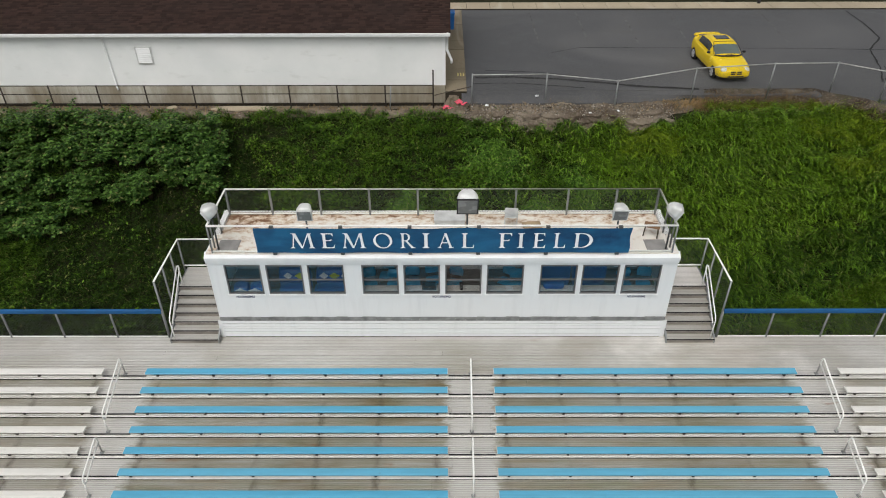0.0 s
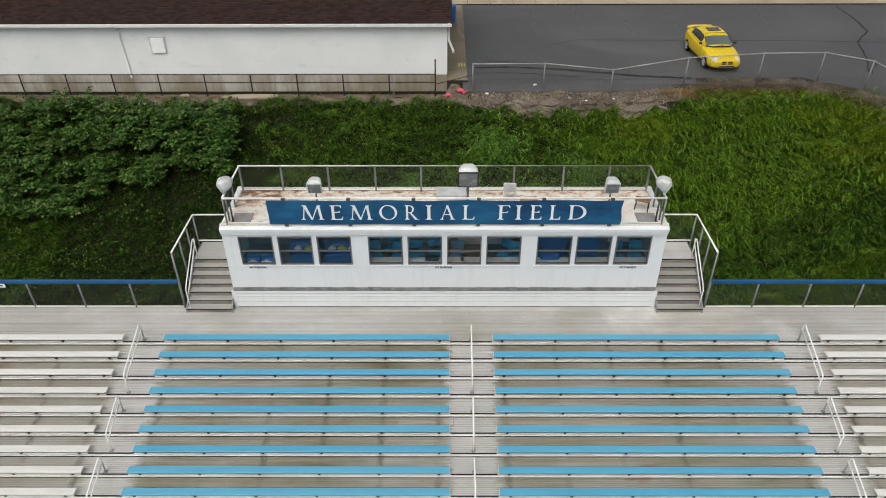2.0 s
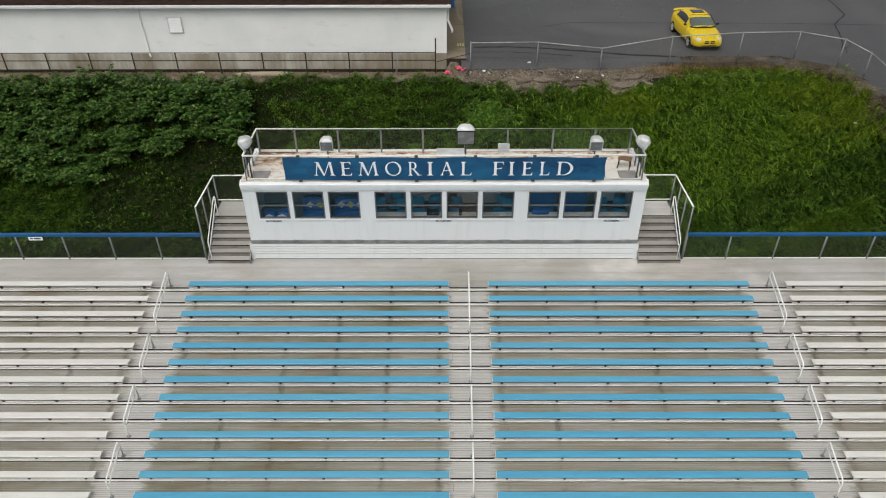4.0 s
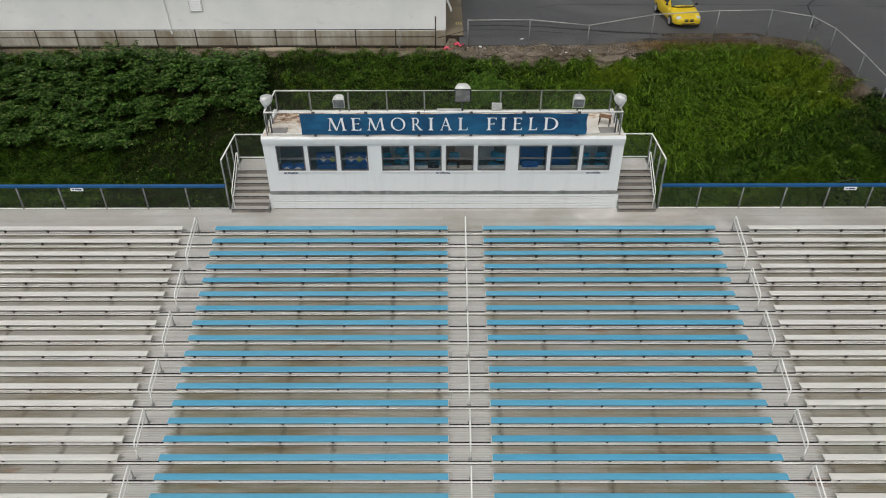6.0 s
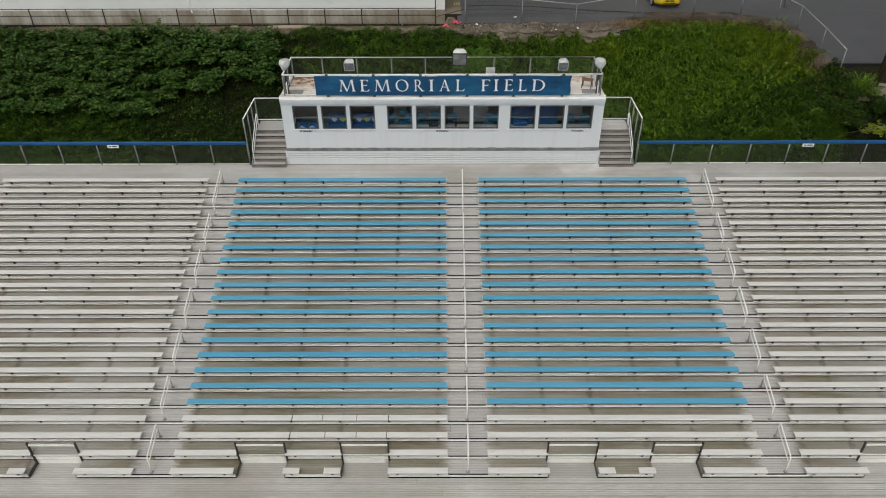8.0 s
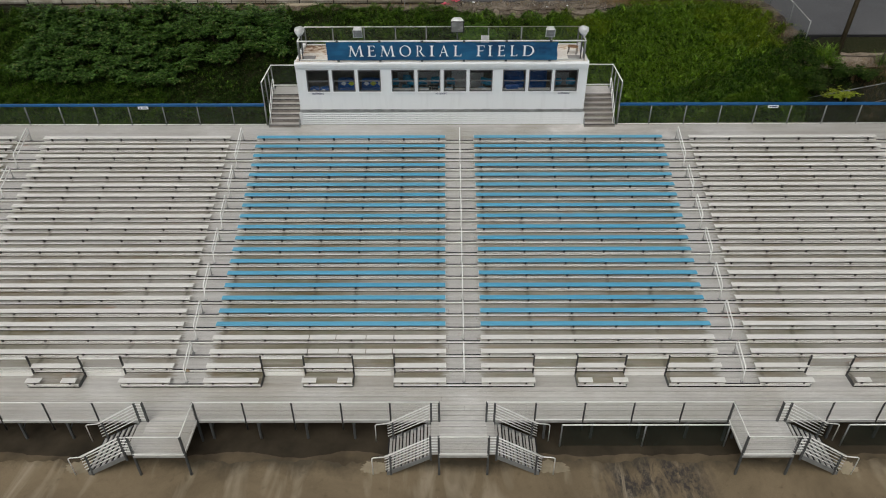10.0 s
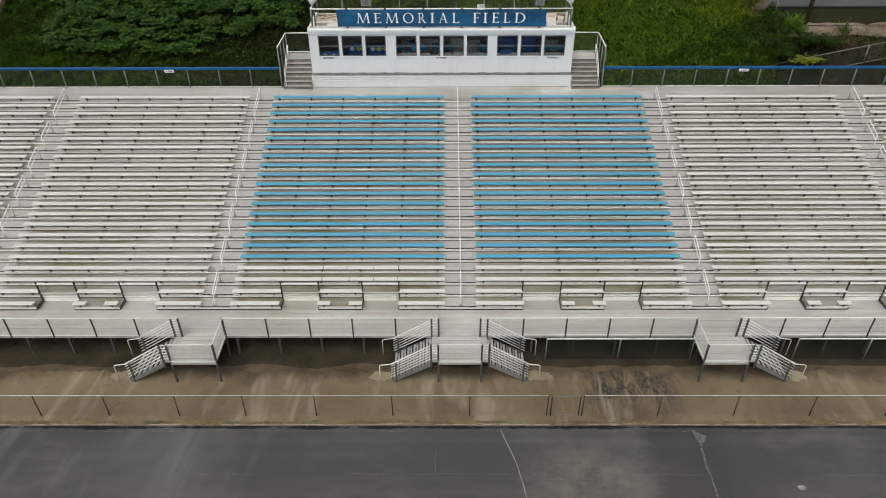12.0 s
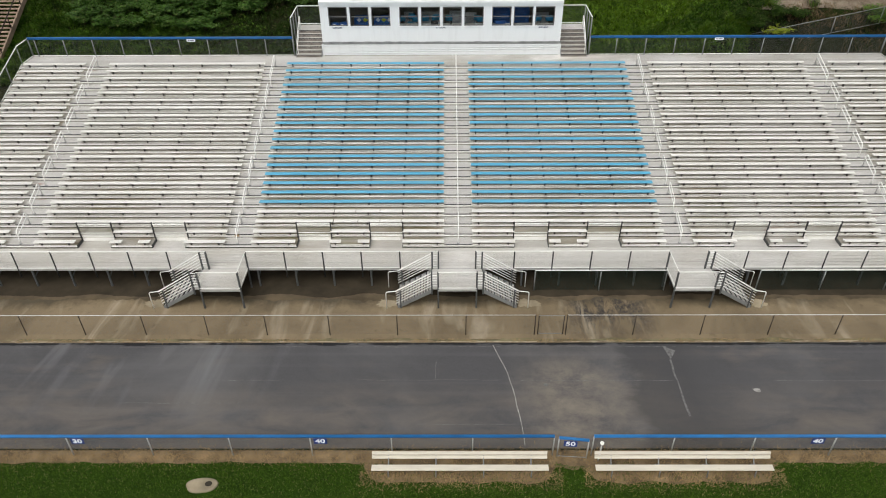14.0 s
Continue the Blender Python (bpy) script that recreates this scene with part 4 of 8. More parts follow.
# ---- aisle handrails ----


def make_handrail(span):
    h = thing("aisle_handrail", pose(0, 0, 0), "bent pale tube handrail with a middle rail in a stand aisle", "handrail", "aisle handrails")
    dy, dz = -span * RUN, -span * RISE
    top = 0.74
    u = Vector((0, dy, dz)).normalized()
    a, b = Vector((0, 0, top)), Vector((0, dy, dz + top))
    end = b - u * 0.12
    # the upper post bends over in an arch into the top rail; the lower end turns back as the middle rail
    bend = 0.16
    arch = [Vector((0, 0, 0.45)), a + Vector((0, 0, -bend - 0.05))]
    for i in range(1, 6):
        q = i / 6
        arch.append((a + Vector((0, 0, -bend - 0.05))) * (1 - q) ** 2 + (a + Vector((0, 0.0, 0.06))) * 2 * q * (1 - q) + (a + u * 0.2) * q * q)
    low = [end]
    for i in range(1, 7):
        w = math.pi * i / 6
        low.append(end + u * 0.11 * math.sin(w) + Vector((0, 0, -0.14 + 0.14 * math.cos(w))))
    back = a + Vector((0, 0, -0.28)) + u * 0.02
    tubepart("top_rail", arch + [a + u * 0.2] + low + [back], 0.024, M_RAIL, h)
    tubepart("upper_post", [(0, 0, 0), (0, 0, 0.452)], 0.022, M_POSTPALE, h)
    tubepart("lower_post", [(0, dy, dz), (0, dy, dz + 0.3), end + u * 0.08 + Vector((0, 0, -0.2))], 0.022, M_RAIL, h)
    for p in (Vector((0, 0, 0)), Vector((0, dy, dz))):
        bm = bmesh.new()
        box(bm, p.x - 0.06, p.x + 0.06, p.y - 0.05, p.y + 0.05, p.z, p.z + 0.012)
        part("foot_plate", bm, M_GALV, h)
    return h


long_rail, short_rail = make_handrail(3), make_handrail(2)
used = [False, False]
for x in AISLES:
    for k in (1, 5, 8, 11, 14, 17, 20):
        src, i = (long_rail, 0) if k == 1 else (short_rail, 1)
        m = pose(x, row_y(k) + 0.09, -(k - 1) * RISE)
        if used[i]:
            copy_thing(src, m)
        else:
            src.matrix_world, used[i] = m, True

# ---- chain-link fences ----


def fence_panel(name, label, p0, p1, h0, h1, posts, m_post, m_rail, m_wire, r_post=0.034, r_rail=0.03, group="", bottom=True, foot=0.0, category="fence"):
    """Fence from p0 to p1 with posts at fractions of the way, a top rail and a wire sheet."""
    p0, p1 = Vector(p0), Vector(p1)
    f = thing(name, Matrix.Translation(p0), label, category, group)
    d = p1 - p0
    for s in posts:
        q = d * s
        h = h0 + (h1 - h0) * s
        tubepart("post", [(q.x, q.y, q.z - foot), (q.x, q.y, q.z + h)], r_post, m_post, f)
    tubepart("top_rail", [(0, 0, h0), (d.x, d.y, d.z + h1)], r_rail, m_rail, f)
    if bottom:
        tubepart("bottom_rail", [(0, 0, 0.05), (d.x, d.y, d.z + 0.05)], r_rail * 0.8, m_rail, f)
    bm = bmesh.new()
    sheet(bm, [(0, 0, 0.03), (d.x, d.y, d.z + 0.03), (d.x, d.y, d.z + h1), (0, 0, h0)])
    part("wire_mesh", bm, m_wire, f, "diamond chain-link wire")
    return f


def even(n):
    return [i / n for i in range(n + 1)]


for x0, x1, at in ((X_LEFT, -9.29, [X_LEFT] + [-9.22 - 1.81 * i for i in range(9, 0, -1)] + [-9.29]), (9.3, X_RIGHT, [9.3] + [9.15 + 1.83 * i for i in range(1, 10)] + [X_RIGHT])):
    f = fence_panel("deck_fence", "chain-link fence with a blue top cap behind the deck", (x0, -0.05, 0.0), (x1, -0.05, 0.0), 1.14, 1.14, [(v - x0) / (x1 - x0) for v in at], M_GALV, M_PALERAIL, M_WIRE, group="fences of the stand")
    bm = bmesh.new()
    ring = lambda x: [(x, -0.045, 1.09), (x, -0.045, 1.2), (x, -0.02, 1.24), (x, 0.02, 1.24), (x, 0.045, 1.2), (x, 0.045, 1.09)]
    loft(bm, [ring(0), ring(x1 - x0)])
    part("rail_cap", bm, M_BLUE_CAP, f, "blue plastic rail cap")
for x in (X_LEFT, X_RIGHT):
    fence_panel("side_guard", "level chain-link guard at the end of the deck", (x, 0.0, 0.0), (x, -1.45, 0.0), 1.15, 1.15, (0, 1), M_GALV, M_PALERAIL, M_WIRE, group="fences of the stand")
    fence_panel("side_guard", "sloping chain-link guard at the end of the stand", (x, -1.48, 0.0), (x, row_y(ROWS), WALK_Z + RISE), 1.12, 1.1, even(8)[1:], M_GALV, M_PALERAIL, M_WIRE, group="fences of the stand")
for x in (-15.64, 17.31):
    t = thing("notice_plate", pose(x, -0.115, 1.03), "small white plate with a line of dark writing", "sign", "plates on the deck fence")
    boxpart("plate", (-0.27, 0.27, -0.012, 0.0, -0.075, 0.075), M_LETTER, t)
    for a, b in ((-0.2, -0.1), (-0.06, 0.2)):
        boxpart("writing", (a, b, -0.016, -0.011, -0.025, 0.03), M_INK, t)

# front guard of the walkway, in stretches between the stair landings
for x0, x1 in ((X_LEFT, -11.14), (-9.25, -0.08), (1.70, 10.86), (12.70, X_RIGHT)):
    n = max(2, round((x1 - x0) / 1.85))
    fence_panel("walkway_fence", "chain-link guard with dark posts along the front walkway", (x0, WALK_Y, WALK_Z), (x1, WALK_Y, WALK_Z), 1.02, 1.02, even(n), M_BLACKPOST, M_PALERAIL, M_WIRE_PALE, 0.034, 0.026, "front guards", foot=0.5)

# low skirt fence on the ground under the walkway
for x0, x1, n in ((4.55, 10.85, 2), (15.3, X_RIGHT, 4)):
    fence_panel("skirt_fence", "low chain-link fence standing under the walkway edge", (x0, -16.66, GROUND + 0.04), (x1, -16.66, GROUND + 0.04), 1.22, 1.22, even(n), M_GALV, M_PALERAIL, M_WIRE_DARK, 0.03, 0.026, "front guards", False)

# ---- entrance stairs ----


def entrance_stair(parent, x_top, s, y0, y1):
    """A flight that goes down sideways from a landing; s: -1 to the left, 1 to the right."""
    n, run = 7, 0.27
    rise = (WALK_Z - GROUND - 0.03) / n
    xa = x_top + s * 0.3
    for i in range(1, n):
        x0, x1 = xa + s * (i - 1) * run, xa + s * i * run
        lo, hi, z = min(x0, x1), max(x0, x1), WALK_Z - i * rise
        for a, b in ((lo + 0.02, lo + 0.112), (lo + 0.155, hi - 0.02)):
            boxpart("step", (a, b, y0 + 0.05, y1 - 0.05, z - 0.032, z), M_STEP, parent)
        boxpart("nosing", (x1 - 0.034, x1 + 0.034, y0 + 0.05, y1 - 0.05, z - 0.05, z - 0.004), M_NOSING, parent)
    boxpart("step", (min(x_top, xa), max(x_top, xa), y0 + 0.05, y1 - 0.05, WALK_Z - 0.045, WALK_Z), M_DECK, parent)
    xe = xa + s * (n - 1) * run
    ze = WALK_Z - n * rise
    for y in (y0 + 0.03, y1 - 0.03):
        bm = bmesh.new()
        a, b = sorted(((xa, WALK_Z - 0.06), (xe, ze + 0.12)))
        loft(bm, [[(x, y - 0.02, z - 0.16), (x, y + 0.02, z - 0.16), (x, y + 0.02, z + 0.03), (x, y - 0.02, z + 0.03)] for x, z in (a, b)])
        part("stringer", bm, M_GALV, parent)
        for x, z in ((xa, WALK_Z),):
            boxpart("post", (x - 0.038, x + 0.038, y - 0.038, y + 0.038, z - 0.3, z + 1.0), M_DARKPOST, parent, bevel=0.006)
        xm = xe - s * 0.15
        zm = WALK_Z - 6.4 * rise
        boxpart("post", (xm - 0.035, xm + 0.035, y - 0.035, y + 0.035, zm - 0.12, zm + 0.98), M_DARKPOST, parent, bevel=0.006)
        for h in (0.94, 0.79, 0.64, 0.49, 0.34, 0.19):
            tubepart("rail", [(x_top, y, WALK_Z + h), (xa, y, WALK_Z + h), (xe + s * 0.05, y, ze + rise * 0.6 + h)], 0.019, M_RAIL, parent, n=6)
        tubepart("grab_rail", [(xa, y, WALK_Z + 0.94), (xe + s * 0.0, y, ze + rise * 0.6 + 0.92), (xe + s * 0.45, y, ze + 0.96), (xe + s * 0.52, y, ze + 0.9), (xe + s * 0.52, y, ze)], 0.021, M_RAIL, parent, "bent pale grab rail")


def landing(name, x0, x1, stairs, label):
    t = thing(name, pose(0, 0, 0), label, "stairs", "entrance stairs")
    y0 = -17.97
    m = 6
    st = (WALK_Y - y0) / m
    for i in range(m):
        plank_run("landing_plank", x0, x1, y0 + i * st, y0 + (i + 1) * st - 0.024, WALK_Z - 0.002, M_WALK_LIT, t)
    boxpart("edge_beam", (x0, x1, y0 - 0.03, y0 - 0.005, WALK_Z - 0.1, WALK_Z - 0.01), M_POSTPALE, t)
    for x in (x0, x1):
        for y in (y0 + 0.03, WALK_Y - 0.03):
            boxpart("leg", (x - 0.038, x + 0.038, y - 0.038, y + 0.038, GROUND, WALK_Z + 1.0), M_DARKPOST, t, bevel=0.006)
        s = -1 if x == x0 else 1
        if s in stairs:
            entrance_stair(t, x, s, y0, WALK_Y)
        else:
            for z in (1.0, 0.1):
                tubepart("rail", [(x, y0, WALK_Z + z), (x, WALK_Y, WALK_Z + z)], 0.02, M_PALERAIL, t)
            bm = bmesh.new()
            sheet(bm, [(x, y0, WALK_Z + 0.06), (x, WALK_Y, WALK_Z + 0.06), (x, WALK_Y, WALK_Z + 1.0), (x, y0, WALK_Z + 1.0)])
            part("wire_mesh", bm, M_WIRE_PALE, t)
    for z in (1.0, 0.08):
        tubepart("rail", [(x0, y0, WALK_Z + z), (x1, y0, WALK_Z + z)], 0.022, M_PALERAIL, t)
    bm = bmesh.new()
    sheet(bm, [(x0, y0, WALK_Z + 0.06), (x1, y0, WALK_Z + 0.06), (x1, y0, WALK_Z + 1.0), (x0, y0, WALK_Z + 1.0)])
    part("wire_mesh", bm, M_WIRE_PALE, t)
    return t


landing("entrance_stairs", -0.08, 1.70, (-1, 1), "aluminium landing with two flights of open steps")
landing("entrance_stairs", -11.12, -9.25, (-1,), "aluminium landing with one flight of open steps")
landing("entrance_stairs", 10.86, 12.70, (1,), "aluminium landing with one flight of open steps")

# ---- track fences ----
fence_panel("apron_fence", "low chain-link fence with rusty posts beside the track", (-49.0, -19.8, GROUND + 0.03), (4.25, -19.8, GROUND + 0.03), 1.17, 1.17, [(x + 49.0) / 53.25 for x in (-46.5, -43.7, -40.9, -38.1, -35.3, -32.5, -29.8, -27.0, -24.2, -21.4, -18.67, -16.0, -13.25, -10.44, -7.78, -4.95, -1.9, 1.17, 4.25)], M_RUST, M_LAMP, M_WIRE_THIN, 0.022, 0.014, "track fences", False)
fence_panel("apron_fence", "low chain-link fence with rusty posts beside the track", (5.65, -19.8, GROUND + 0.03), (50.0, -19.8, GROUND + 0.03), 1.17, 1.17, [i * 3.03 / 44.35 for i in range(15)], M_RUST, M_LAMP, M_WIRE_THIN, 0.022, 0.014, "track fences", False)
fence_panel("fence_gate", "narrow chain-link gate in the low fence", (4.40, -19.8, GROUND + 0.06), (5.52, -19.8, GROUND + 0.06), 1.1, 1.1, [0, 1], M_RUST, M_GALV, M_WIRE_THIN, 0.024, 0.016, "track fences", True, category="gate")
boxpart_y = -26.37
for x0, x1, off in ((-49.6, 4.25, 0), (5.7, 50.0, 0)):
    n = round((x1 - x0) / 2.99)
    f = fence_panel("field_fence", "low chain-link fence with a blue top tube", (x0, boxpart_y, GROUND), (x1, boxpart_y, GROUND), 1.1, 1.1, even(n), M_POSTPALE, M_GALV, M_WIRE_THIN, 0.026, 0.02, "track fences", False)
    tubepart("rail_cap", [(0, 0, 1.11), (x1 - x0, 0, 1.11)], 0.062, M_BLUE_TUBE, f, "blue plastic tube along the top")
f = fence_panel("field_gate", "sagging gate with a blue top tube", (4.42, -26.42, GROUND), (5.5, -26.5, GROUND), 1.07, 1.02, [0, 1], M_POSTPALE, M_GALV, M_WIRE_THIN, 0.026, 0.02, "track fences", True, category="gate")
tubepart("rail_cap", [(0, 0, 1.09), (1.08, -0.08, 1.03)], 0.06, M_BLUE_TUBE, f)

# ---- press box ----
BOX_D = 2.32
ROOF_Z = 3.5
press = thing("press_box", pose(0, 0, 0), "white metal-sided press box with a row of windows", "press box")
WINDOWS = ((-6.92, -5.77), (-5.60, -4.45), (-4.28, -3.13), (-2.56, -1.40), (-1.23, -0.07), (0.10, 1.26), (1.43, 2.60), (3.13, 4.30), (4.46, 5.63), (5.78, 6.96))
W_Z0, W_Z1 = 1.86, 3.02
# front wall, built round the openings
bm = bmesh.new()
box(bm, -BOX_W, BOX_W, 0.0, 0.1, 0.86, W_Z0)
box(bm, -BOX_W, BOX_W, 0.0, 0.1, W_Z1, ROOF_Z - 0.05)
edges = [-BOX_W] + [v for w in WINDOWS for v in w] + [BOX_W]
for a, b in zip(edges[0::2], edges[1::2]):
    box(bm, a, b, 0.0, 0.1, W_Z0, W_Z1)
part("front_wall", bm, M_WHITE, press)
for s in (-1, 1):
    bm = bmesh.new()
    x = s * BOX_W
    box(bm, min(x, x - s * 0.1), max(x, x - s * 0.1), 0.1, 1.30, 0.0, ROOF_Z - 0.05)
    box(bm, min(x, x - s * 0.1), max(x, x - s * 0.1), 2.18, BOX_D, 0.0, ROOF_Z - 0.05)
    box(bm, min(x, x - s * 0.1), max(x, x - s * 0.1), 1.30, 2.18, 3.23, ROOF_Z - 0.05)
    part("side_wall", bm, M_WHITE, press)
    d = boxpart("door", (min(x - s * 0.02, x - s * 0.07), max(x - s * 0.02, x - s * 0.07), 1.31, 2.17, 1.19, 3.22), M_TRIM, press, "white side door")
    tubepart("door_handle", [(x - s * 0.02, 1.4, 2.2), (x + s * 0.05, 1.4, 2.2), (x + s * 0.05, 1.5, 2.2)], 0.012, M_GALV, d)
    boxpart("corner_trim", (min(x, x + s * 0.012), max(x, x + s * 0.012), -0.012, 0.09, 0.86, ROOF_Z - 0.05), M_TRIM, press)
boxpart("back_wall", (-BOX_W + 0.1, BOX_W - 0.1, BOX_D - 0.1, BOX_D, 0.0, ROOF_Z - 0.05), M_ROOMWALL, press, "panelled back wall")
boxpart("floor_panel", (-BOX_W + 0.1, BOX_W - 0.1, 0.1, BOX_D - 0.1, 1.08, 1.19), M_ROOMDARK, press)
for x in (-2.84, 2.86):
    boxpart("partition", (x - 0.05, x + 0.05, 0.1, BOX_D - 0.1, 1.19, ROOF_Z - 0.1), M_ROOMWALL, press)
# seams of the metal panels
seam = None
for i in range(25):
    x = -BOX_W + 0.6 + i * 0.593
    if seam is None:
        bm = bmesh.new()
        box(bm, -0.012, 0.012, -0.006, 0.0, 0.88, W_Z0 - 0.06)
        seam = part("panel_seam", bm, M_WHITE, press)
        seam.location.x = x
    else:
        again(seam, press, pose(x, 0, 0))
# roof slab, fascia
boxpart("roof", (-BOX_W + 0.05, BOX_W - 0.05, -0.02, BOX_D + 0.05, ROOF_Z - 0.05, ROOF_Z), M_ROOF, press, "rust-stained white roof")
bm = bmesh.new()
loft(bm, [[(x, -0.003, 3.14), (x, -0.08, 3.14), (x, -0.08, 3.25), (x, -0.12, 3.262), (x, -0.12, 3.37), (x, -0.10, 3.385), (x, 0.06, 3.506), (x, -0.003, 3.43)] for x in (-BOX_W - 0.013, BOX_W + 0.013)])
part("fascia", bm, M_WHITE, press)
for s in (-1, 1):
    x = s * BOX_W
    bm = bmesh.new()
    loft(bm, [[(x + s * 0.003, y, 3.2), (x + s * 0.014, y, 3.2), (x + s * 0.014, y, z), (x - s * 0.06, y, z + 0.07), (x + s * 0.003, y, z)] for y, z in ((0.0, 3.39), (BOX_D + 0.05, 3.45))])
    part("fascia", bm, M_TRIM, press)
    boxpart("roof_curb", (min(x - s * 0.25, x - s * 0.08), max(x - s * 0.25, x - s * 0.08), 1.0, BOX_D, ROOF_Z, ROOF_Z + 0.12), M_TRIM, press)
boxpart("fascia", (-BOX_W, BOX_W, BOX_D + 0.05, BOX_D + 0.1, 3.2, 3.53), M_TRIM, press)
# flashing band and ribbed skirt
v = -BOX_W
rng = random.Random(4)
band = new("flashing_band")
band.parent = press
band["label"] = "dull grey metal flashing"
while v < BOX_W:
    b = min(BOX_W, v + rng.uniform(0.25, 0.5))
    boxpart("flashing_strip", (v + 0.004, b - 0.004, -0.022 - rng.random() * 0.006, -0.002, 0.72, 0.875 + rng.uniform(-0.012, 0.012)), M_FLASH, band)
    v = b
for i in range(6):
    z0 = 0.02 + i * 0.117
    bm = bmesh.new()
    loft(bm, [[(x, 0.0, z0), (x, -0.022, z0), (x, -0.026, z0 + 0.01), (x, -0.016, z0 + 0.09), (x, 0.06, z0 + 0.090), (x, 0.06, z0 + 0.117), (x, 0.07, z0 + 0.117), (x, 0.07, z0)] for x in (-BOX_W + 0.03, BOX_W - 0.03)])
    part("skirt_board", bm, M_WHITE, press)
for s in (-1, 1):
    x = s * (BOX_W - 0.03)
    boxpart("skirt_side", (min(x, x + s * 0.13), max(x, x + s * 0.13), -0.02, 0.04, -0.02, 0.7), M_WHITE, press)
# windows
for i, (a, b) in enumerate(WINDOWS):
    w = thing("window", pose(0, 0, 0), "", "")
    w.parent = press
    w["label"] = "double-hung window with a grey metal frame"
    zm = (W_Z0 + W_Z1) / 2 - 0.02
    bm = bmesh.new()
    t = 0.045
    box(bm, a, b, -0.02, 0.07, W_Z0, W_Z0 + t)
    box(bm, a, b, -0.02, 0.07, W_Z1 - t, W_Z1)
    box(bm, a, a + t, -0.02, 0.07, W_Z0 + t, W_Z1 - t)
    box(bm, b - t, b, -0.02, 0.07, W_Z0 + t, W_Z1 - t)
    box(bm, a + t, b - t, 0.0, 0.05, zm - 0.022, zm + 0.022)
    part("window_frame", bm, M_FRAME, w)
    boxpart("window_sill", (a - 0.03, b + 0.03, -0.045, -0.02, W_Z0 - 0.045, W_Z0 + 0.005), M_TRIM, w)
    for z0, z1, y in ((W_Z0 + t, zm - 0.02, 0.015), (zm + 0.02, W_Z1 - t, 0.035)):
        bm = bmesh.new()
        box(bm, a + t, b - t, y, y + 0.005, z0, z1)
        p = part("pane", bm, M_GLASS, w)
        p.visible_shadow = False
# writing under the windows
def text_mesh(body, size, depth=0.004, bold=0.0):
    cu = bpy.data.curves.new("writing", "FONT")
    cu.body, cu.size, cu.extrude = body, size, depth
    cu.align_x, cu.align_y = "CENTER", "CENTER"
    cu.resolution_u = 3
    cu.offset = bold
    ob = bpy.data.objects.new("writing", cu)
    scene.collection.objects.link(ob)
    me = bpy.data.meshes.new_from_object(ob.evaluated_get(bpy.context.evaluated_depsgraph_get()))
    bpy.data.objects.remove(ob)
    return me


def writing(name, body, size, m, material, parent, depth=0.004, sx=1.0, label="", bold=0.0):
    me = text_mesh(body, size, depth, bold)
    me.materials.append(material)
    o = new(name, me)
    o.parent = parent
    o.matrix_basis = m @ Matrix.Diagonal((sx, 1, 1, 1))
    if label:
        o["label"] = label
    return o


for x in (-6.42, -0.02, 6.32):
    writing("writing", "NO STANDING", 0.13, pose(x, -0.006, 1.74, 90), M_INK, press, 0.002, 0.66, "dark words NO STANDING", 0.004)

# ---- inside the press box ----


def desk(x0, x1):
    t = thing("counter", pose((x0 + x1) / 2, 0.1, 1.19), "white counter under the press box windows", "counter", "press box counters")
    w = (x1 - x0) / 2
    boxpart("worktop", (-w, w, 0.02, 0.30, 0.66, 0.70), M_COUNTER, t)
    for x in (-w + 0.05, 0, w - 0.05):
        boxpart("leg", (x - 0.025, x + 0.025, 0.23, 0.28, 0.0, 0.66), M_GALV, t)


desk(-2.75, 2.78)
desk(2.92, 7.25)


def chair(x, y, rot, z=1.19):
    c = thing("office_chair", pose(x, y, z, 0, 0, rot), "blue plastic chair with grey legs", "chair", "press box chairs")
    bm = bmesh.new()
    loft(bm, [[(px * k, py * k, h) for px, py in ((-0.23, -0.2), (0.23, -0.2), (0.25, 0.1), (0.2, 0.23), (-0.2, 0.23), (-0.25, 0.1))] for k, h in ((0.92, 0.43), (1.0, 0.45), (0.96, 0.475))])
    part("seat", bm, M_CHAIRBLUE, c, smooth=True)
    bm = bmesh.new()
    loft(bm, [[(px * k, 0.2 + t + 0.05 * abs(px), pz) for px, pz in ((-0.22, 0.62), (0.22, 0.62), (0.25, 0.8), (0.19, 0.98), (-0.19, 0.98), (-0.25, 0.8))] for k, t in ((1, 0.0), (1, 0.035))])
    part("backrest", bm, M_CHAIRBLUE, c, smooth=True)
    for px in (-0.2, 0.2):
        for py in (-0.18, 0.2):
            tubepart("leg", [(px * 1.1, py * 1.1, 0), (px, py, 0.44)], 0.012, M_GALV, c, n=6)
    for px in (-0.17, 0.17):
        tubepart("back_stay", [(px, 0.2, 0.44), (px, 0.235, 0.8)], 0.012, M_GALV, c, n=6)
    return c


for x, y, r in ((-2.42, 0.78, 195), (-1.9, 1.25, 170), (-1.62, 0.72, 172), (-0.98, 0.85, 185), (-0.3, 1.0, 192), (0.42, 0.85, 165), (2.15, 0.9, 150), (2.5, 0.7, 180), (6.1, 0.75, 185), (6.75, 0.8, 170)):
    chair(x, y, r - 180)


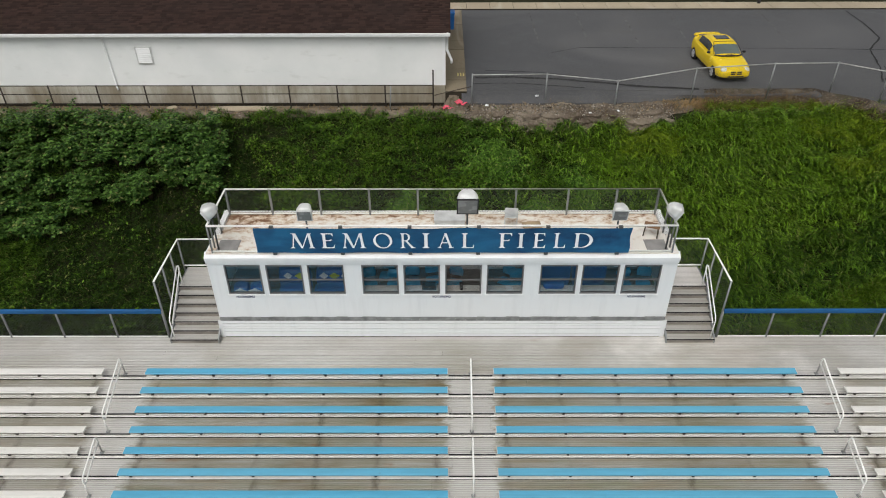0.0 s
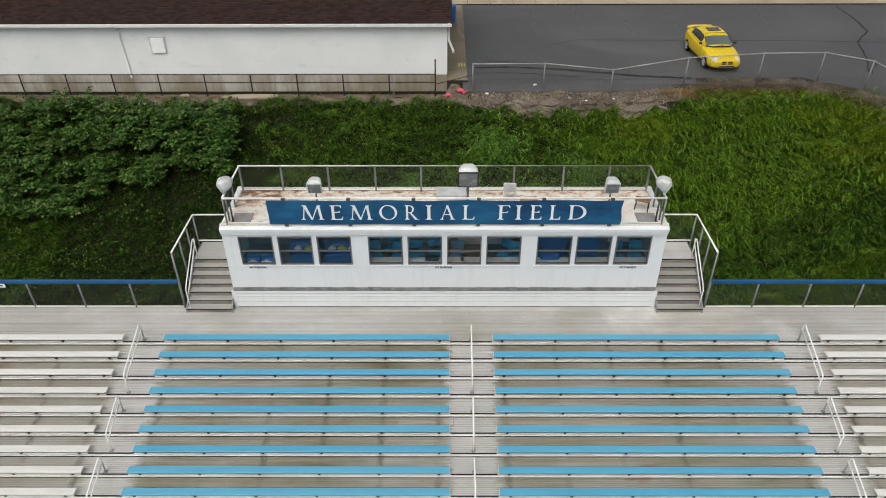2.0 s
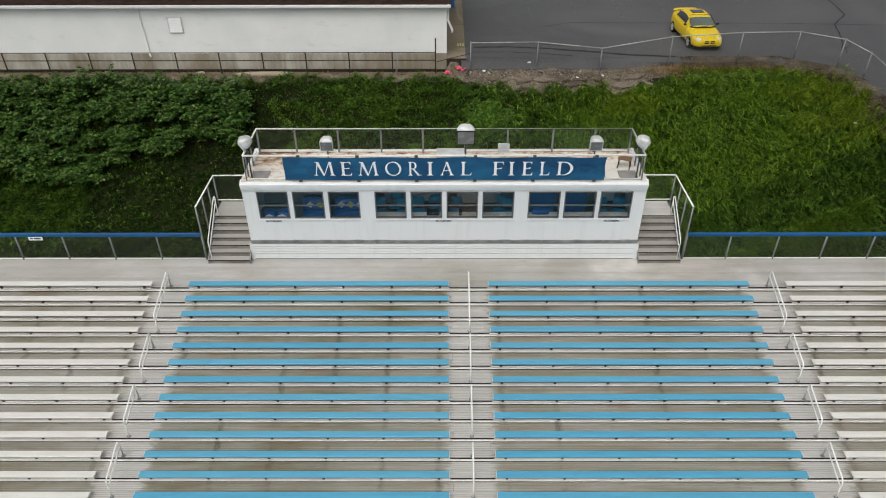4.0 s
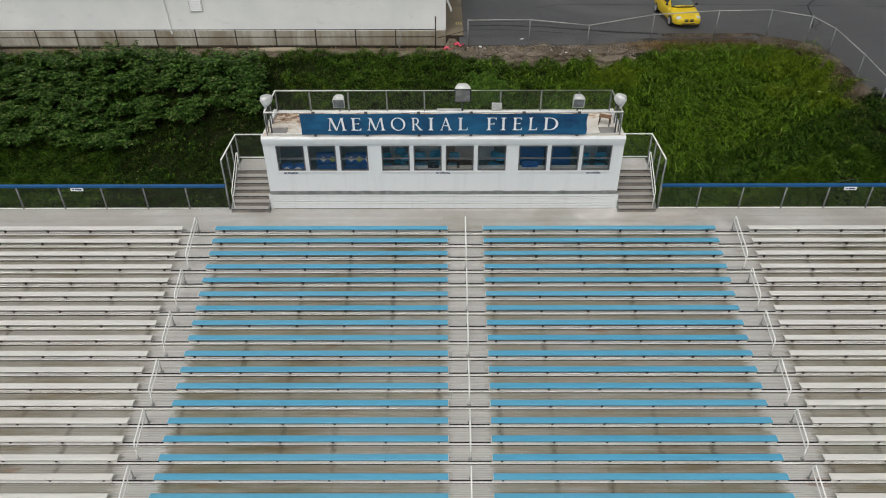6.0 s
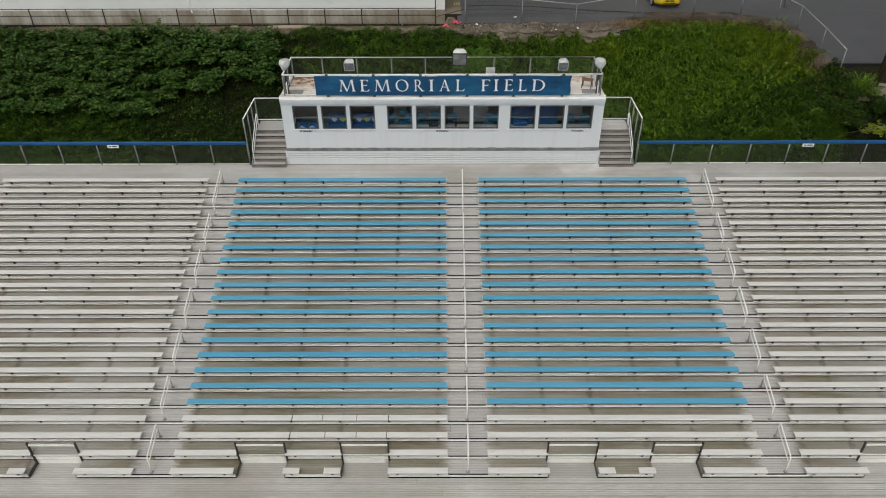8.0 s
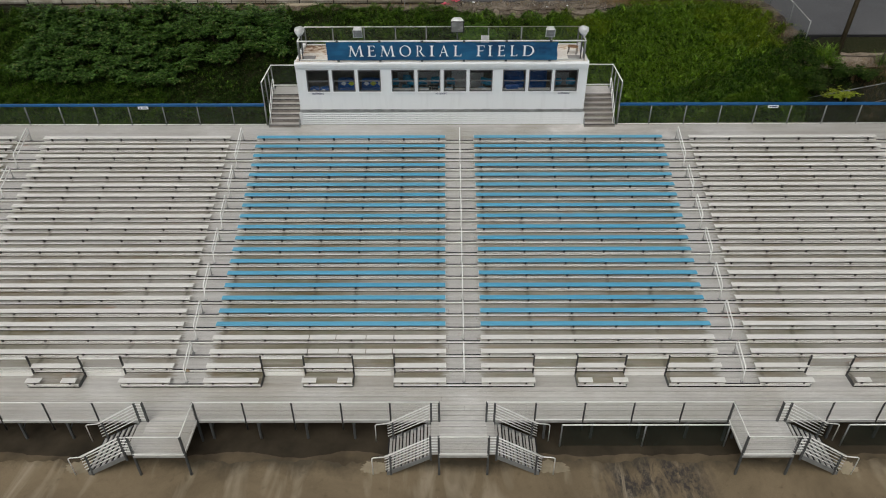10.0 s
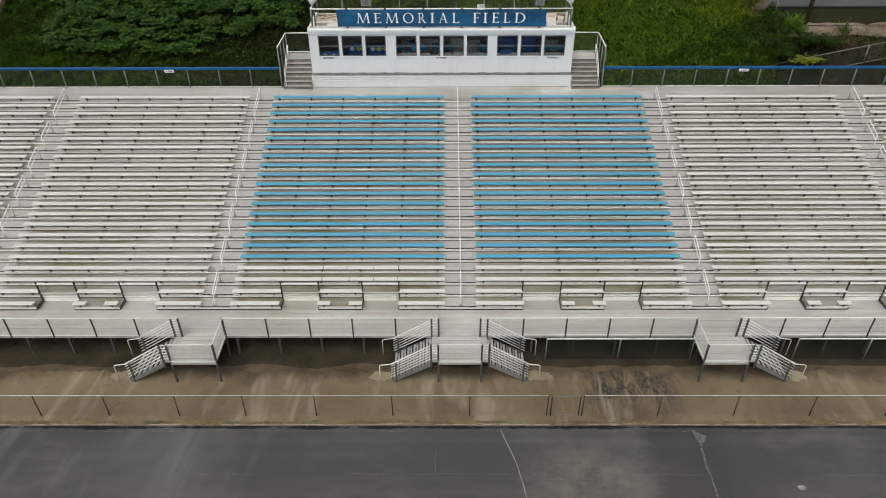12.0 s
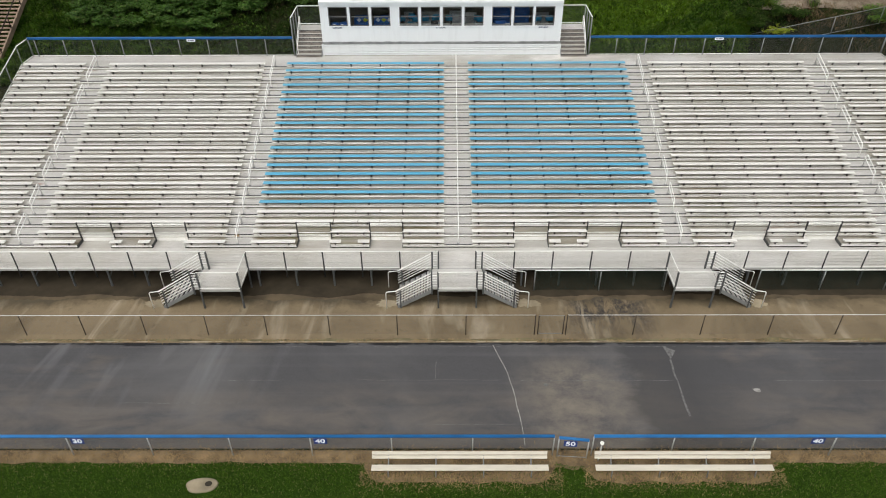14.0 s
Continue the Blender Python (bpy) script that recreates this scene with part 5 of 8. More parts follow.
def padded_bag(x, y, z, w, d, h, marks):
    """A stack of blue vinyl pads, softly bulging, with plain printed shapes on the front."""
    t = thing("blue_pad", pose(x, y, z), "blue vinyl training pad stored by the window", "pad", "stored pads")
    bm = bmesh.new()
    box(bm, -w / 2, w / 2, -d / 2, d / 2, 0, h)
    bmesh.ops.subdivide_edges(bm, edges=list(bm.edges), cuts=3, use_grid_fill=True)
    for v in bm.verts:
        p = v.co
        q = Vector((p.x / (w / 2), p.y / (d / 2), p.z / (h / 2) - 1))
        k = 1 - 0.09 * (q.length_squared - 1)
        v.co = Vector((p.x * k, p.y * k, h / 2 + (p.z - h / 2) * k))
    part("pad_body", bm, M_TARPBLUE, t, smooth=True)
    for mx, mat, mw in marks:
        bm = bmesh.new()
        zc = h * 0.76
        loft(bm, [[(mx - mw * 1.8, y, zc), (mx, y, zc - 0.13), (mx + mw * 1.8, y, zc), (mx, y, zc + 0.13)] for y in (-d / 2 - 0.02, -d / 2 + 0.03)])
        part("printed_mark", bm, mat, t)


CT = 1.19 + 0.702
for x, w, marks in ((-6.63, 0.5, ((0, M_LETTER, 0.12),)), (-6.05, 0.62, ((-0.1, M_LETTER, 0.14),))):
    padded_bag(x, 0.42, 1.19, w, 0.42, 0.78, marks)
padded_bag(-4.95, 0.48, 1.19, 0.95, 0.62, 0.6, ())
padded_bag(-3.7, 0.48, 1.19, 1.15, 0.62, 0.6, ())
padded_bag(-4.95, 0.98, 1.19, 1.1, 0.36, 1.04, ((-0.2, M_LETTER, 0.08), (0.2, M_LIME, 0.1)))
padded_bag(-3.7, 0.98, 1.19, 1.1, 0.36, 1.04, ((-0.25, M_LETTER, 0.08), (0.1, M_LIME, 0.1), (0.42, M_LETTER, 0.05)))
padded_bag(3.75, 1.3, 1.19, 1.2, 0.8, 1.5, ())
padded_bag(5.0, 1.35, 1.19, 1.15, 0.7, 1.6, ())
padded_bag(3.65, 0.30, CT, 0.7, 0.26, 0.2, ())
for x, w, h in ((-0.42, 0.46, 0.17), (0.62, 0.1, 0.16)):
    t = thing("sound_mixer", pose(x, 0.26, CT), "black electronic box on the counter", "electronics", "counter clutter")
    boxpart("case", (-w / 2, w / 2, -0.13, 0.13, 0, h), M_BLACK, t, bevel=0.015)
    boxpart("panel", (-0.03, 0.03, -0.135, -0.131, h * 0.5, h * 0.75), M_GREYMAT, t)
for x in (-1.0, -0.78, 2.2):
    t = thing("paper_sheet", pose(x, 0.24, CT, 0, 0, 12), "white paper lying on the counter", "paper", "counter clutter")
    boxpart("sheet", (-0.11, 0.11, -0.12, 0.12, 0.0, 0.006), M_LETTER, t)

for x, w, z, h in ((-2.1, 0.3, 1.2, 0.85), (-0.75, 0.55, 1.3, 0.75), (0.95, 0.42, 1.2, 0.9), (1.9, 0.36, 1.2, 0.8), (6.5, 0.4, 1.3, 0.7)):
    t = thing("wall_board", pose(x, BOX_D - 0.104, z), "white board standing against the back wall", "board", "wall boards")
    boxpart("panel", (-w, w, -0.012, 0.0, 0.0, h), M_LETTER, t)
    boxpart("board_frame", (-w - 0.02, w + 0.02, -0.008, 0.002, -0.02, h + 0.02), M_GALV, t)

# ---- stairs beside the box ----
for s in (-1, 1):
    t = thing("box_stairs", pose(0, 0, 0), "aluminium steps up to the press box door", "stairs", "press box stairs")
    xi, xo = s * (BOX_W + 0.1), s * 9.12
    lo, hi = min(xi, xo), max(xi, xo)
    rise = 1.19 / 7
    for i in range(7):
        y0 = -0.36 + i * 0.265
        z = (i + 1) * rise
        y1 = y0 + 0.29 if i < 6 else 2.35
        bm = bmesh.new()
        box(bm, lo, hi, y0, y1, z - 0.045, z)
        part("step", bm, M_STEP if i < 6 else M_DECK, t)
        boxpart("riser", (lo, hi, y0 + 0.03, y0 + 0.045, z - rise + 0.001, z - 0.046), M_STEPRISER, t)
        boxpart("nosing", (lo, hi, y0 - 0.006, y0 + 0.016, z - 0.03, z + 0.003), M_NOSING, t)
    for x in (lo, hi):
        bm = bmesh.new()
        loft(bm, [[(x + dx, y, z) for dx, z in ((-0.02, z0), (0.02, z0), (0.02, z1), (-0.02, z1))] for y, z0, z1 in ((-0.36, 0.0, 0.16), (1.23, 1.0, 1.2), (2.35, 1.0, 1.2))])
        part("stringer", bm, M_GALV, t)
    xf = s * 9.27
    f = thing("stair_fence", pose(0, 0, 0), "tall chain-link guard round the press box steps", "fence", "fences of the stand")
    for y, z0 in ((-0.03, 0.0), (0.78, 0.0), (1.58, 0.0), (2.38, 0.0)):
        tubepart("post", [(xf, y, z0), (xf, y, 2.38)], 0.034, M_GALV, f)
    tubepart("top_rail", [(xf, -0.03, 2.38), (xf, 2.38, 2.38), (s * BOX_W, 2.40, 2.38)], 0.032, M_PALERAIL, f)
    tubepart("bottom_rail", [(xf, 2.38, 1.25), (s * (BOX_W + 0.1), 2.38, 1.25)], 0.028, M_PALERAIL, f)
    bm = bmesh.new()
    sheet(bm, [(xf, -0.03, 0.05), (xf, 2.38, 0.05), (xf, 2.38, 2.38), (xf, -0.03, 2.38)])
    sheet(bm, [(xf, 2.38, 1.2), (s * (BOX_W + 0.1), 2.38, 1.2), (s * (BOX_W + 0.1), 2.38, 2.38), (xf, 2.38, 2.38)])
    part("wire_mesh", bm, M_WIRE, f, "diamond chain-link wire")
    h = thing("stair_handrail", pose(s * 8.98, 0, 0), "bent pale tube handrail beside the steps", "handrail", "press box handrails")
    tubepart("top_rail", [(0, -0.3, 0.2), (0, -0.32, 0.98), (0, -0.22, 1.1), (0, 1.2, 2.08), (0, 1.32, 2.02), (0, 1.34, 1.9), (0, 1.25, 1.78), (0, -0.2, 0.75)], 0.022, M_RAIL, h)
    tubepart("post", [(0, 1.3, 1.19), (0, 1.3, 2.05)], 0.022, M_RAIL, h)

# ---- roof of the press box ----
RAIL_Z = 4.50
rf = thing("roof_fence", pose(0, 0, 0), "chain-link guard round the press box roof", "fence", "fences of the stand")
xr = 7.16
for x in (-xr, -5.71, -4.07, -2.42, -0.81, 0.82, 2.45, 4.18, 5.78, xr):
    boxpart("post", (x - 0.032, x + 0.032, 2.17, 2.23, ROOF_Z, RAIL_Z), M_GALV, rf)
for s in (-1, 1):
    for y in (0.0, 0.28, 1.1):
        tubepart("post", [(s * xr, y, ROOF_Z), (s * xr, y, RAIL_Z)], 0.03, M_GALV, rf)
tubepart("top_rail", [(-xr, 0.0, RAIL_Z), (-xr, 2.2, RAIL_Z), (xr, 2.2, RAIL_Z), (xr, 0.0, RAIL_Z), (-xr, 0.0, RAIL_Z)], 0.036, M_RAIL, rf)
tubepart("bottom_rail", [(-xr, 2.2, ROOF_Z + 0.06), (xr, 2.2, ROOF_Z + 0.06)], 0.03, M_PALERAIL, rf)
tubepart("bottom_rail", [(-xr, 0.0, ROOF_Z + 0.06), (xr, 0.0, ROOF_Z + 0.06)], 0.025, M_PALERAIL, rf)
bm = bmesh.new()
for a, b in (((-xr, 0.0), (-xr, 2.2)), ((-xr, 2.2), (xr, 2.2)), ((xr, 2.2), (xr, 0.0))):
    sheet(bm, [(*a, ROOF_Z + 0.03), (*b, ROOF_Z + 0.03), (*b, RAIL_Z), (*a, RAIL_Z)])
part("wire_mesh", bm, M_WIRE, rf, "diamond chain-link wire")

# the banner
bn = thing("name_banner", pose(0.02, -0.09, 3.56), "faded blue banner with white serif capitals", "banner")
bm = bmesh.new()
L0, L1, H = -5.75, 5.75, 0.91
nxs, nzs = 60, 6
grid = []
for j in range(nzs + 1):
    rowv = []
    for i in range(nxs + 1):
        x = L0 + (L1 - L0) * i / nxs
        z = H * j / nzs
        sag = 0.018 * math.sin(x * 2.7) * math.sin(z * 3) + noise.noise((x * 1.3, z * 2, 7)) * 0.018
        pinch = (0.012 * math.sin(z * 6) if i == 0 else 0.025 * math.sin(z * 8) if i == nxs else 0)
        rowv.append(bm.verts.new((x + pinch, sag, z + 0.012 * math.sin(x * 2.15))))
    grid.append(rowv)
for j in range(nzs):
    for i in range(nxs):
        bm.faces.new((grid[j][i], grid[j][i + 1], grid[j + 1][i + 1], grid[j + 1][i]))
part("cloth", bm, M_BANNER, bn, smooth=True)
for x in (-5.2, -3.1, -1.0, 1.1, 3.2, 5.4):
    for z in (-0.04, H + 0.02):
        boxpart("bracket", (x - 0.06, x + 0.06, -0.02, 0.06, z - 0.03, z + 0.05), M_DARKPOST, bn)
# each capital drawn as a roman inscription letter: thick stems with flared serifs, thin bars, stressed bowls
STEM, THIN = 0.125, 0.052


def roman_stem(x, w=STEM, x_top=None, foot=True, head=True, splay=0.075):
    """A stem from the foot to the head, its ends flared into serifs."""
    xt = x if x_top is None else x_top
    ends = []
    for px, y, d, flared in ((x, 0.0, 1, foot), (xt, 1.0, -1, head)):
        k = (xt - x) * d
        ends.append([(px - w / 2 - splay, y), (px - w / 2 - splay, y + d * 0.022), (px - w / 2 - 0.02 + k * 0.06, y + d * 0.06), (px - w / 2 + k * 0.13, y + d * 0.13), (px + w / 2 + k * 0.13, y + d * 0.13), (px + w / 2 + 0.02 + k * 0.06, y + d * 0.06), (px + w / 2 + splay, y + d * 0.022), (px + w / 2 + splay, y)]
                    if flared else [(px - w / 2, y), (px + w / 2, y)])
    low, high = ends
    h = len(high) // 2
    return [low[:4] + high[:h][::-1] + high[h:][::-1] + low[4:]]


def roman_arm(x0, x1, y, flick=0.0, w=THIN):
    """A thin level arm that swells into a beak at its free end."""
    out = [[(x0, y - w / 2), (x1, y - w / 2), (x1, y + w / 2), (x0, y + w / 2)]]
    if flick:
        s = 1 if flick > 0 else -1
        out.append([(x1 - 0.09, y + s * w * 0.3), (x1 + 0.012, y - s * w / 2), (x1 + 0.03, y + flick), (x1 + 0.012, y + flick), (x1 - 0.035, y + s * w * 1.1)])
    return out


def roman_ring(cx, cy, rx, ry, fat, thin, a0, a1, tilt, n=26):
    """A bowl or a whole ring, thick at its sides and thin above and below."""
    quads = []
    pts = []
    for i in range(n + 1):
        q = radians(a0 + (a1 - a0) * i / n)
        t = thin + (fat - thin) * abs(math.cos(q - tilt)) ** 1.6
        pts.append(((cx + rx * math.cos(q), cy + ry * math.sin(q)), (cx + (rx - t) * math.cos(q), cy + (ry - t) * math.sin(q))))
    for (p, r), (v, w) in zip(pts, pts[1:]):
        quads.append([p, v, w, r])
    return quads


def slant(x0, x1, w0, w1, y0=0.0, y1=1.0):
    return [[(x0 - w0 / 2, y0), (x0 + w0 / 2, y0), (x1 + w1 / 2, y1), (x1 - w1 / 2, y1)]]


CAPITALS = {
    "I": roman_stem(0.14),
    "L": roman_stem(0.14) + roman_arm(0.14, 0.54, THIN / 2, 0.2),
    "E": roman_stem(0.14) + roman_arm(0.14, 0.50, 1 - THIN / 2, -0.16) + roman_arm(0.14, 0.43, 0.52, 0.07) + roman_arm(0.14, 0.54, THIN / 2, 0.18),
    "F": roman_stem(0.14) + roman_arm(0.14, 0.52, 1 - THIN / 2, -0.17) + roman_arm(0.14, 0.43, 0.50, 0.07),
    "M": roman_stem(0.10, 0.055, 0.21, True, False) + slant(0.53, 0.20, 0.10, 0.17) + slant(0.53, 0.86, 0.05, 0.06) + roman_stem(0.99, 0.125, 0.885, True, False) + [[(0.06, 1.0), (0.06, 0.978), (0.24, 0.93), (0.26, 1.0)]] + [[(0.83, 1.0), (0.83, 0.93), (1.0, 0.978), (1.0, 1.0)]],
    "A": roman_stem(0.09, 0.055, 0.41, True, False) + roman_stem(0.73, 0.13, 0.40, True, False) + roman_arm(0.22, 0.60, 0.36),
    "R": roman_stem(0.14) + roman_ring(0.30, 0.735, 0.27, 0.265, 0.12, 0.05, -90, 90, 0.0) + roman_arm(0.14, 0.31, 1 - THIN / 2) + roman_arm(0.14, 0.31, 0.495) + slant(0.72, 0.33, 0.17, 0.13, 0.0, 0.5) + [[(0.60, 0.0), (0.88, 0.0), (0.88, 0.022), (0.72, 0.07)]],
    "D": roman_stem(0.14) + roman_ring(0.32, 0.5, 0.48, 0.5, 0.14, 0.05, -90, 90, 0.0) + roman_arm(0.14, 0.33, 1 - THIN / 2) + roman_arm(0.14, 0.33, THIN / 2),
    "O": roman_ring(0.5, 0.5, 0.5, 0.52, 0.14, 0.052, 0, 360, 0.25, 40),
}
LETTERS = (("M", -4.65, -3.90), ("E", -3.70, -3.29), ("M", -3.06, -2.33), ("O", -2.10, -1.52), ("R", -1.27, -0.81), ("I", -0.60, -0.38), ("A", -0.13, 0.36), ("L", 0.60, 0.99), ("F", 1.74, 2.14), ("I", 2.31, 2.52), ("E", 2.79, 3.17), ("L", 3.42, 3.78), ("D", 4.03, 4.61))
CAP = 0.546
for ch, lo, hi in LETTERS:
    flats = CAPITALS[ch]
    us = [p[0] for f in flats for p in f]
    u0, ku = min(us), (hi - lo) / (max(us) - min(us))
    bm = bmesh.new()
    for i, f in enumerate(flats):
        y = -0.0005 * (i % 7)
        ring = [(lo + (p[0] - u0) * ku, p[1] * CAP) for p in f]
        front = [bm.verts.new((p, y, q)) for p, q in ring]
        rear = [bm.verts.new((p, 0.006, q)) for p, q in ring]
        bm.faces.new(front)
        for j in range(len(ring)):
            bm.faces.new((front[j], rear[j], rear[(j + 1) % len(ring)], front[(j + 1) % len(ring)]))
    o = part("letter", bm, M_LETTER, bn)
    o.location = (-0.02, -0.05, 0.212)


def flood_lamp(x, y, yaw, tilt, big=False, k=0.85):
    t = thing("flood_lamp", pose(x, y, ROOF_Z, 0, 0, yaw), "white domed flood lamp with a square lens on a pole" if big else "grey hooded flood lamp on a short pole", "flood lamp", "roof flood lamps")
    zc = 1.74 if big else 1.42
    tubepart("pole", [(0, 0, 0), (0, 0, zc - 0.12)], 0.028, M_DARKPOST, t)
    head = new("lamp_head")
    head.parent = t
    head.matrix_basis = pose(0, 0, zc, tilt)
    bm = bmesh.new()
    rings = []
    for j in range(7):
        a = j / 6 * math.pi / 2
        w, h = 0.25 * k * math.cos(a) ** 0.85 + 0.012, 0.23 * k * math.cos(a) ** 0.85 + 0.012
        rings.append([(w * max(-1, min(1, 1.25 * math.cos(q))), -0.14 + 0.48 * k * math.sin(a), 0.06 * k + h * max(-1, min(1, 1.2 * math.sin(q)))) for q in [2 * math.pi * i / 16 + 0.2 for i in range(16)]])
    loft(bm, rings)
    part("housing", bm, M_LAMPWHITE if big else M_LAMP, head, smooth=True)
    bm = bmesh.new()
    w = 0.27 * k
    box(bm, -w, w, -0.17, -0.135, -w * 0.9, w * 0.9)
    part("rim", bm, M_BLACK if big else M_LAMP, head)
    boxpart("lens", (-w * 0.88, w * 0.88, -0.178, -0.171, -w * 0.78, w * 0.78), M_LENS, head)
    boxpart("yoke", (-0.05, 0.05, -0.02, 0.06, -0.28 * k, -0.2 * k), M_DARKPOST, head)


flood_lamp(-4.13, 0.12, 0, 14)
flood_lamp(5.36, 0.12, 0, 14)
flood_lamp(0.77, 0.1, 0, 10, True, 1.2)
flood_lamp(-7.0, 0.15, -84, 28, False, 0.85)
flood_lamp(7.0, 0.15, 84, 28, False, 0.85)

# loose things on the roof
t = thing("folding_chair", pose(2.25, 1.5, ROOF_Z, 0, 0, 175), "grey folding chair standing on the roof", "chair")
for px in (-0.2, 0.2):
    tubepart("frame", [(px, -0.25, 0), (px, 0.18, 0.45), (px, 0.3, 0.86)], 0.012, M_LAMP, t, n=6)
    tubepart("leg", [(px, 0.3, 0), (px, -0.12, 0.45)], 0.012, M_LAMP, t, n=6)
boxpart("seat", (-0.2, 0.2, -0.18, 0.2, 0.44, 0.465), M_LAMP, t, bevel=0.008)
boxpart("backrest", (-0.2, 0.2, 0.25, 0.28, 0.62, 0.86), M_LAMP, t, bevel=0.008)
t = thing("cabinet", pose(0.25, 1.75, ROOF_Z), "pale grey metal box lying on the roof", "box")
boxpart("body", (-0.5, 0.5, -0.28, 0.28, 0, 0.22), M_LAMP, t, bevel=0.015)
boxpart("lid", (-0.52, 0.52, -0.3, 0.3, 0.222, 0.25), M_LAMP, t)
t = thing("cardboard_box", pose(2.95, 1.45, ROOF_Z, 0, 0, 8), "flattened tan cardboard box on the roof", "box")
boxpart("body", (-0.3, 0.3, -0.2, 0.2, 0, 0.09), M_TANBOX, t, bevel=0.01)
boxpart("flap", (-0.3, 0.3, -0.33, -0.2, 0.02, 0.035), M_TANBOX, t)
t = thing("stool", pose(6.72, 0.95, ROOF_Z, 0, 0, -22), "brown wooden stool on the roof", "stool")
boxpart("seat", (-0.25, 0.25, -0.16, 0.16, 0.36, 0.40), M_BROWN, t, bevel=0.01)
for px in (-0.22, 0.22):
    for py in (-0.13, 0.13):
        tubepart("leg", [(px, py, 0), (px * 0.9, py * 0.9, 0.36)], 0.018, M_STEM, t, n=6)
for x in (-6.75, 6.75):
    t = thing("roof_mat", pose(x, 0.38, ROOF_Z + 0.003), "worn grey walkway mat on the roof", "mat", "roof mats")
    boxpart("mat", (-0.33, 0.33, -0.3, 0.3, 0, 0.018), M_GREYMAT, t)

# ---- white building ----
WALL_Y = 14.45
bld = thing("white_building", pose(0, 0, 0), "long white-painted block building with a brown shingle roof", "building")
boxpart("wall", (-60, 0.10, WALL_Y, WALL_Y + 0.25, 3.12, 5.78), M_BLOCK, bld)
boxpart("wall", (-0.15, 0.10, WALL_Y + 0.25, 24.0, 2.6, 5.9), M_BLOCK, bld)
boxpart("wall", (-60, 0.10, 24.0, 24.25, 2.6, 5.62), M_BLOCK, bld)
boxpart("footing", (-60, 0.12, WALL_Y - 0.03, WALL_Y + 0.25, 1.9, 3.118), M_FOUND, bld, "mouldy concrete footing")
boxpart("base_strip", (-60, 0.10, WALL_Y - 0.09, WALL_Y - 0.032, 1.9, 2.24), M_DARK_EARTH, bld, "dark strip along the base of the footing")
boxpart("corner_board", (-0.02, 0.13, WALL_Y - 0.025, WALL_Y - 0.004, 3.14, 5.76), M_TRIM, bld)
bm = bmesh.new()
EAVE_Y, EAVE_Z, PITCH = 14.2, 5.71, 0.42
RIDGE = 19.3
for y0, y1 in ((EAVE_Y, RIDGE), (RIDGE, 2 * RIDGE - EAVE_Y)):
    z0 = EAVE_Z if y0 == EAVE_Y else EAVE_Z + (RIDGE - EAVE_Y) * PITCH
    z1 = EAVE_Z + (RIDGE - EAVE_Y) * PITCH if y0 == EAVE_Y else EAVE_Z
    loft(bm, [[(x, y0, z0 - 0.06), (x, y1, z1 - 0.06), (x, y1, z1 + 0.02), (x, y0, z0 + 0.02)] for x in (-60.3, 0.36)])
part("roof", bm, M_SHINGLE, bld, "dark brown shingle roof")
bm = bmesh.new()
loft(bm, [[(x, EAVE_Y - 0.11, EAVE_Z - 0.10), (x, EAVE_Y - 0.01, EAVE_Z - 0.10), (x, EAVE_Y - 0.01, EAVE_Z + 0.03), (x, EAVE_Y - 0.12, EAVE_Z + 0.03)] for x in (-60.3, 0.34)])
part("gutter", bm, M_TRIM, bld, "white metal gutter")
boxpart("soffit", (-60, 0.3, EAVE_Y, WALL_Y, EAVE_Z - 0.1, EAVE_Z - 0.08), M_TRIM, bld)
tubepart("downpipe", [(-16.1, EAVE_Y - 0.05, 5.72), (-15.86, WALL_Y - 0.06, 5.5), (-15.78, WALL_Y - 0.06, 3.1), (-15.7, WALL_Y - 0.16, 3.0)], 0.05, M_TRIM, bld)
tubepart("downpipe", [(0.22, 14.1, 5.74), (0.2, WALL_Y + 0.06, 5.5), (0.2, WALL_Y + 0.06, 4.85), (0.42, WALL_Y + 0.05, 4.35), (0.42, WALL_Y + 0.05, 4.2)], 0.06, M_TRIM, bld)
v = new("vent")
v.parent = bld
v["label"] = "white louvred wall vent"
boxpart("vent_frame", (-14.47, -13.68, WALL_Y - 0.03, WALL_Y - 0.003, 4.20, 5.05), M_LAMP, v)
for i in range(8):
    z = 4.27 + i * 0.093
    bm = bmesh.new()
    loft(bm, [[(x, WALL_Y - 0.075, z), (x, WALL_Y - 0.03, z + 0.07), (x, WALL_Y - 0.03, z + 0.082), (x, WALL_Y - 0.085, z + 0.012)] for x in (-14.4, -13.75)])
    part("slat", bm, M_TRIM, v)
boxpart("vent_back", (-14.4, -13.75, WALL_Y - 0.033, WALL_Y - 0.031, 4.25, 5.0), M_FRAME, v)
# shingle courses on the slope that shows
rng = np.random.default_rng(5)
sv, sf = [], []
ny = 44
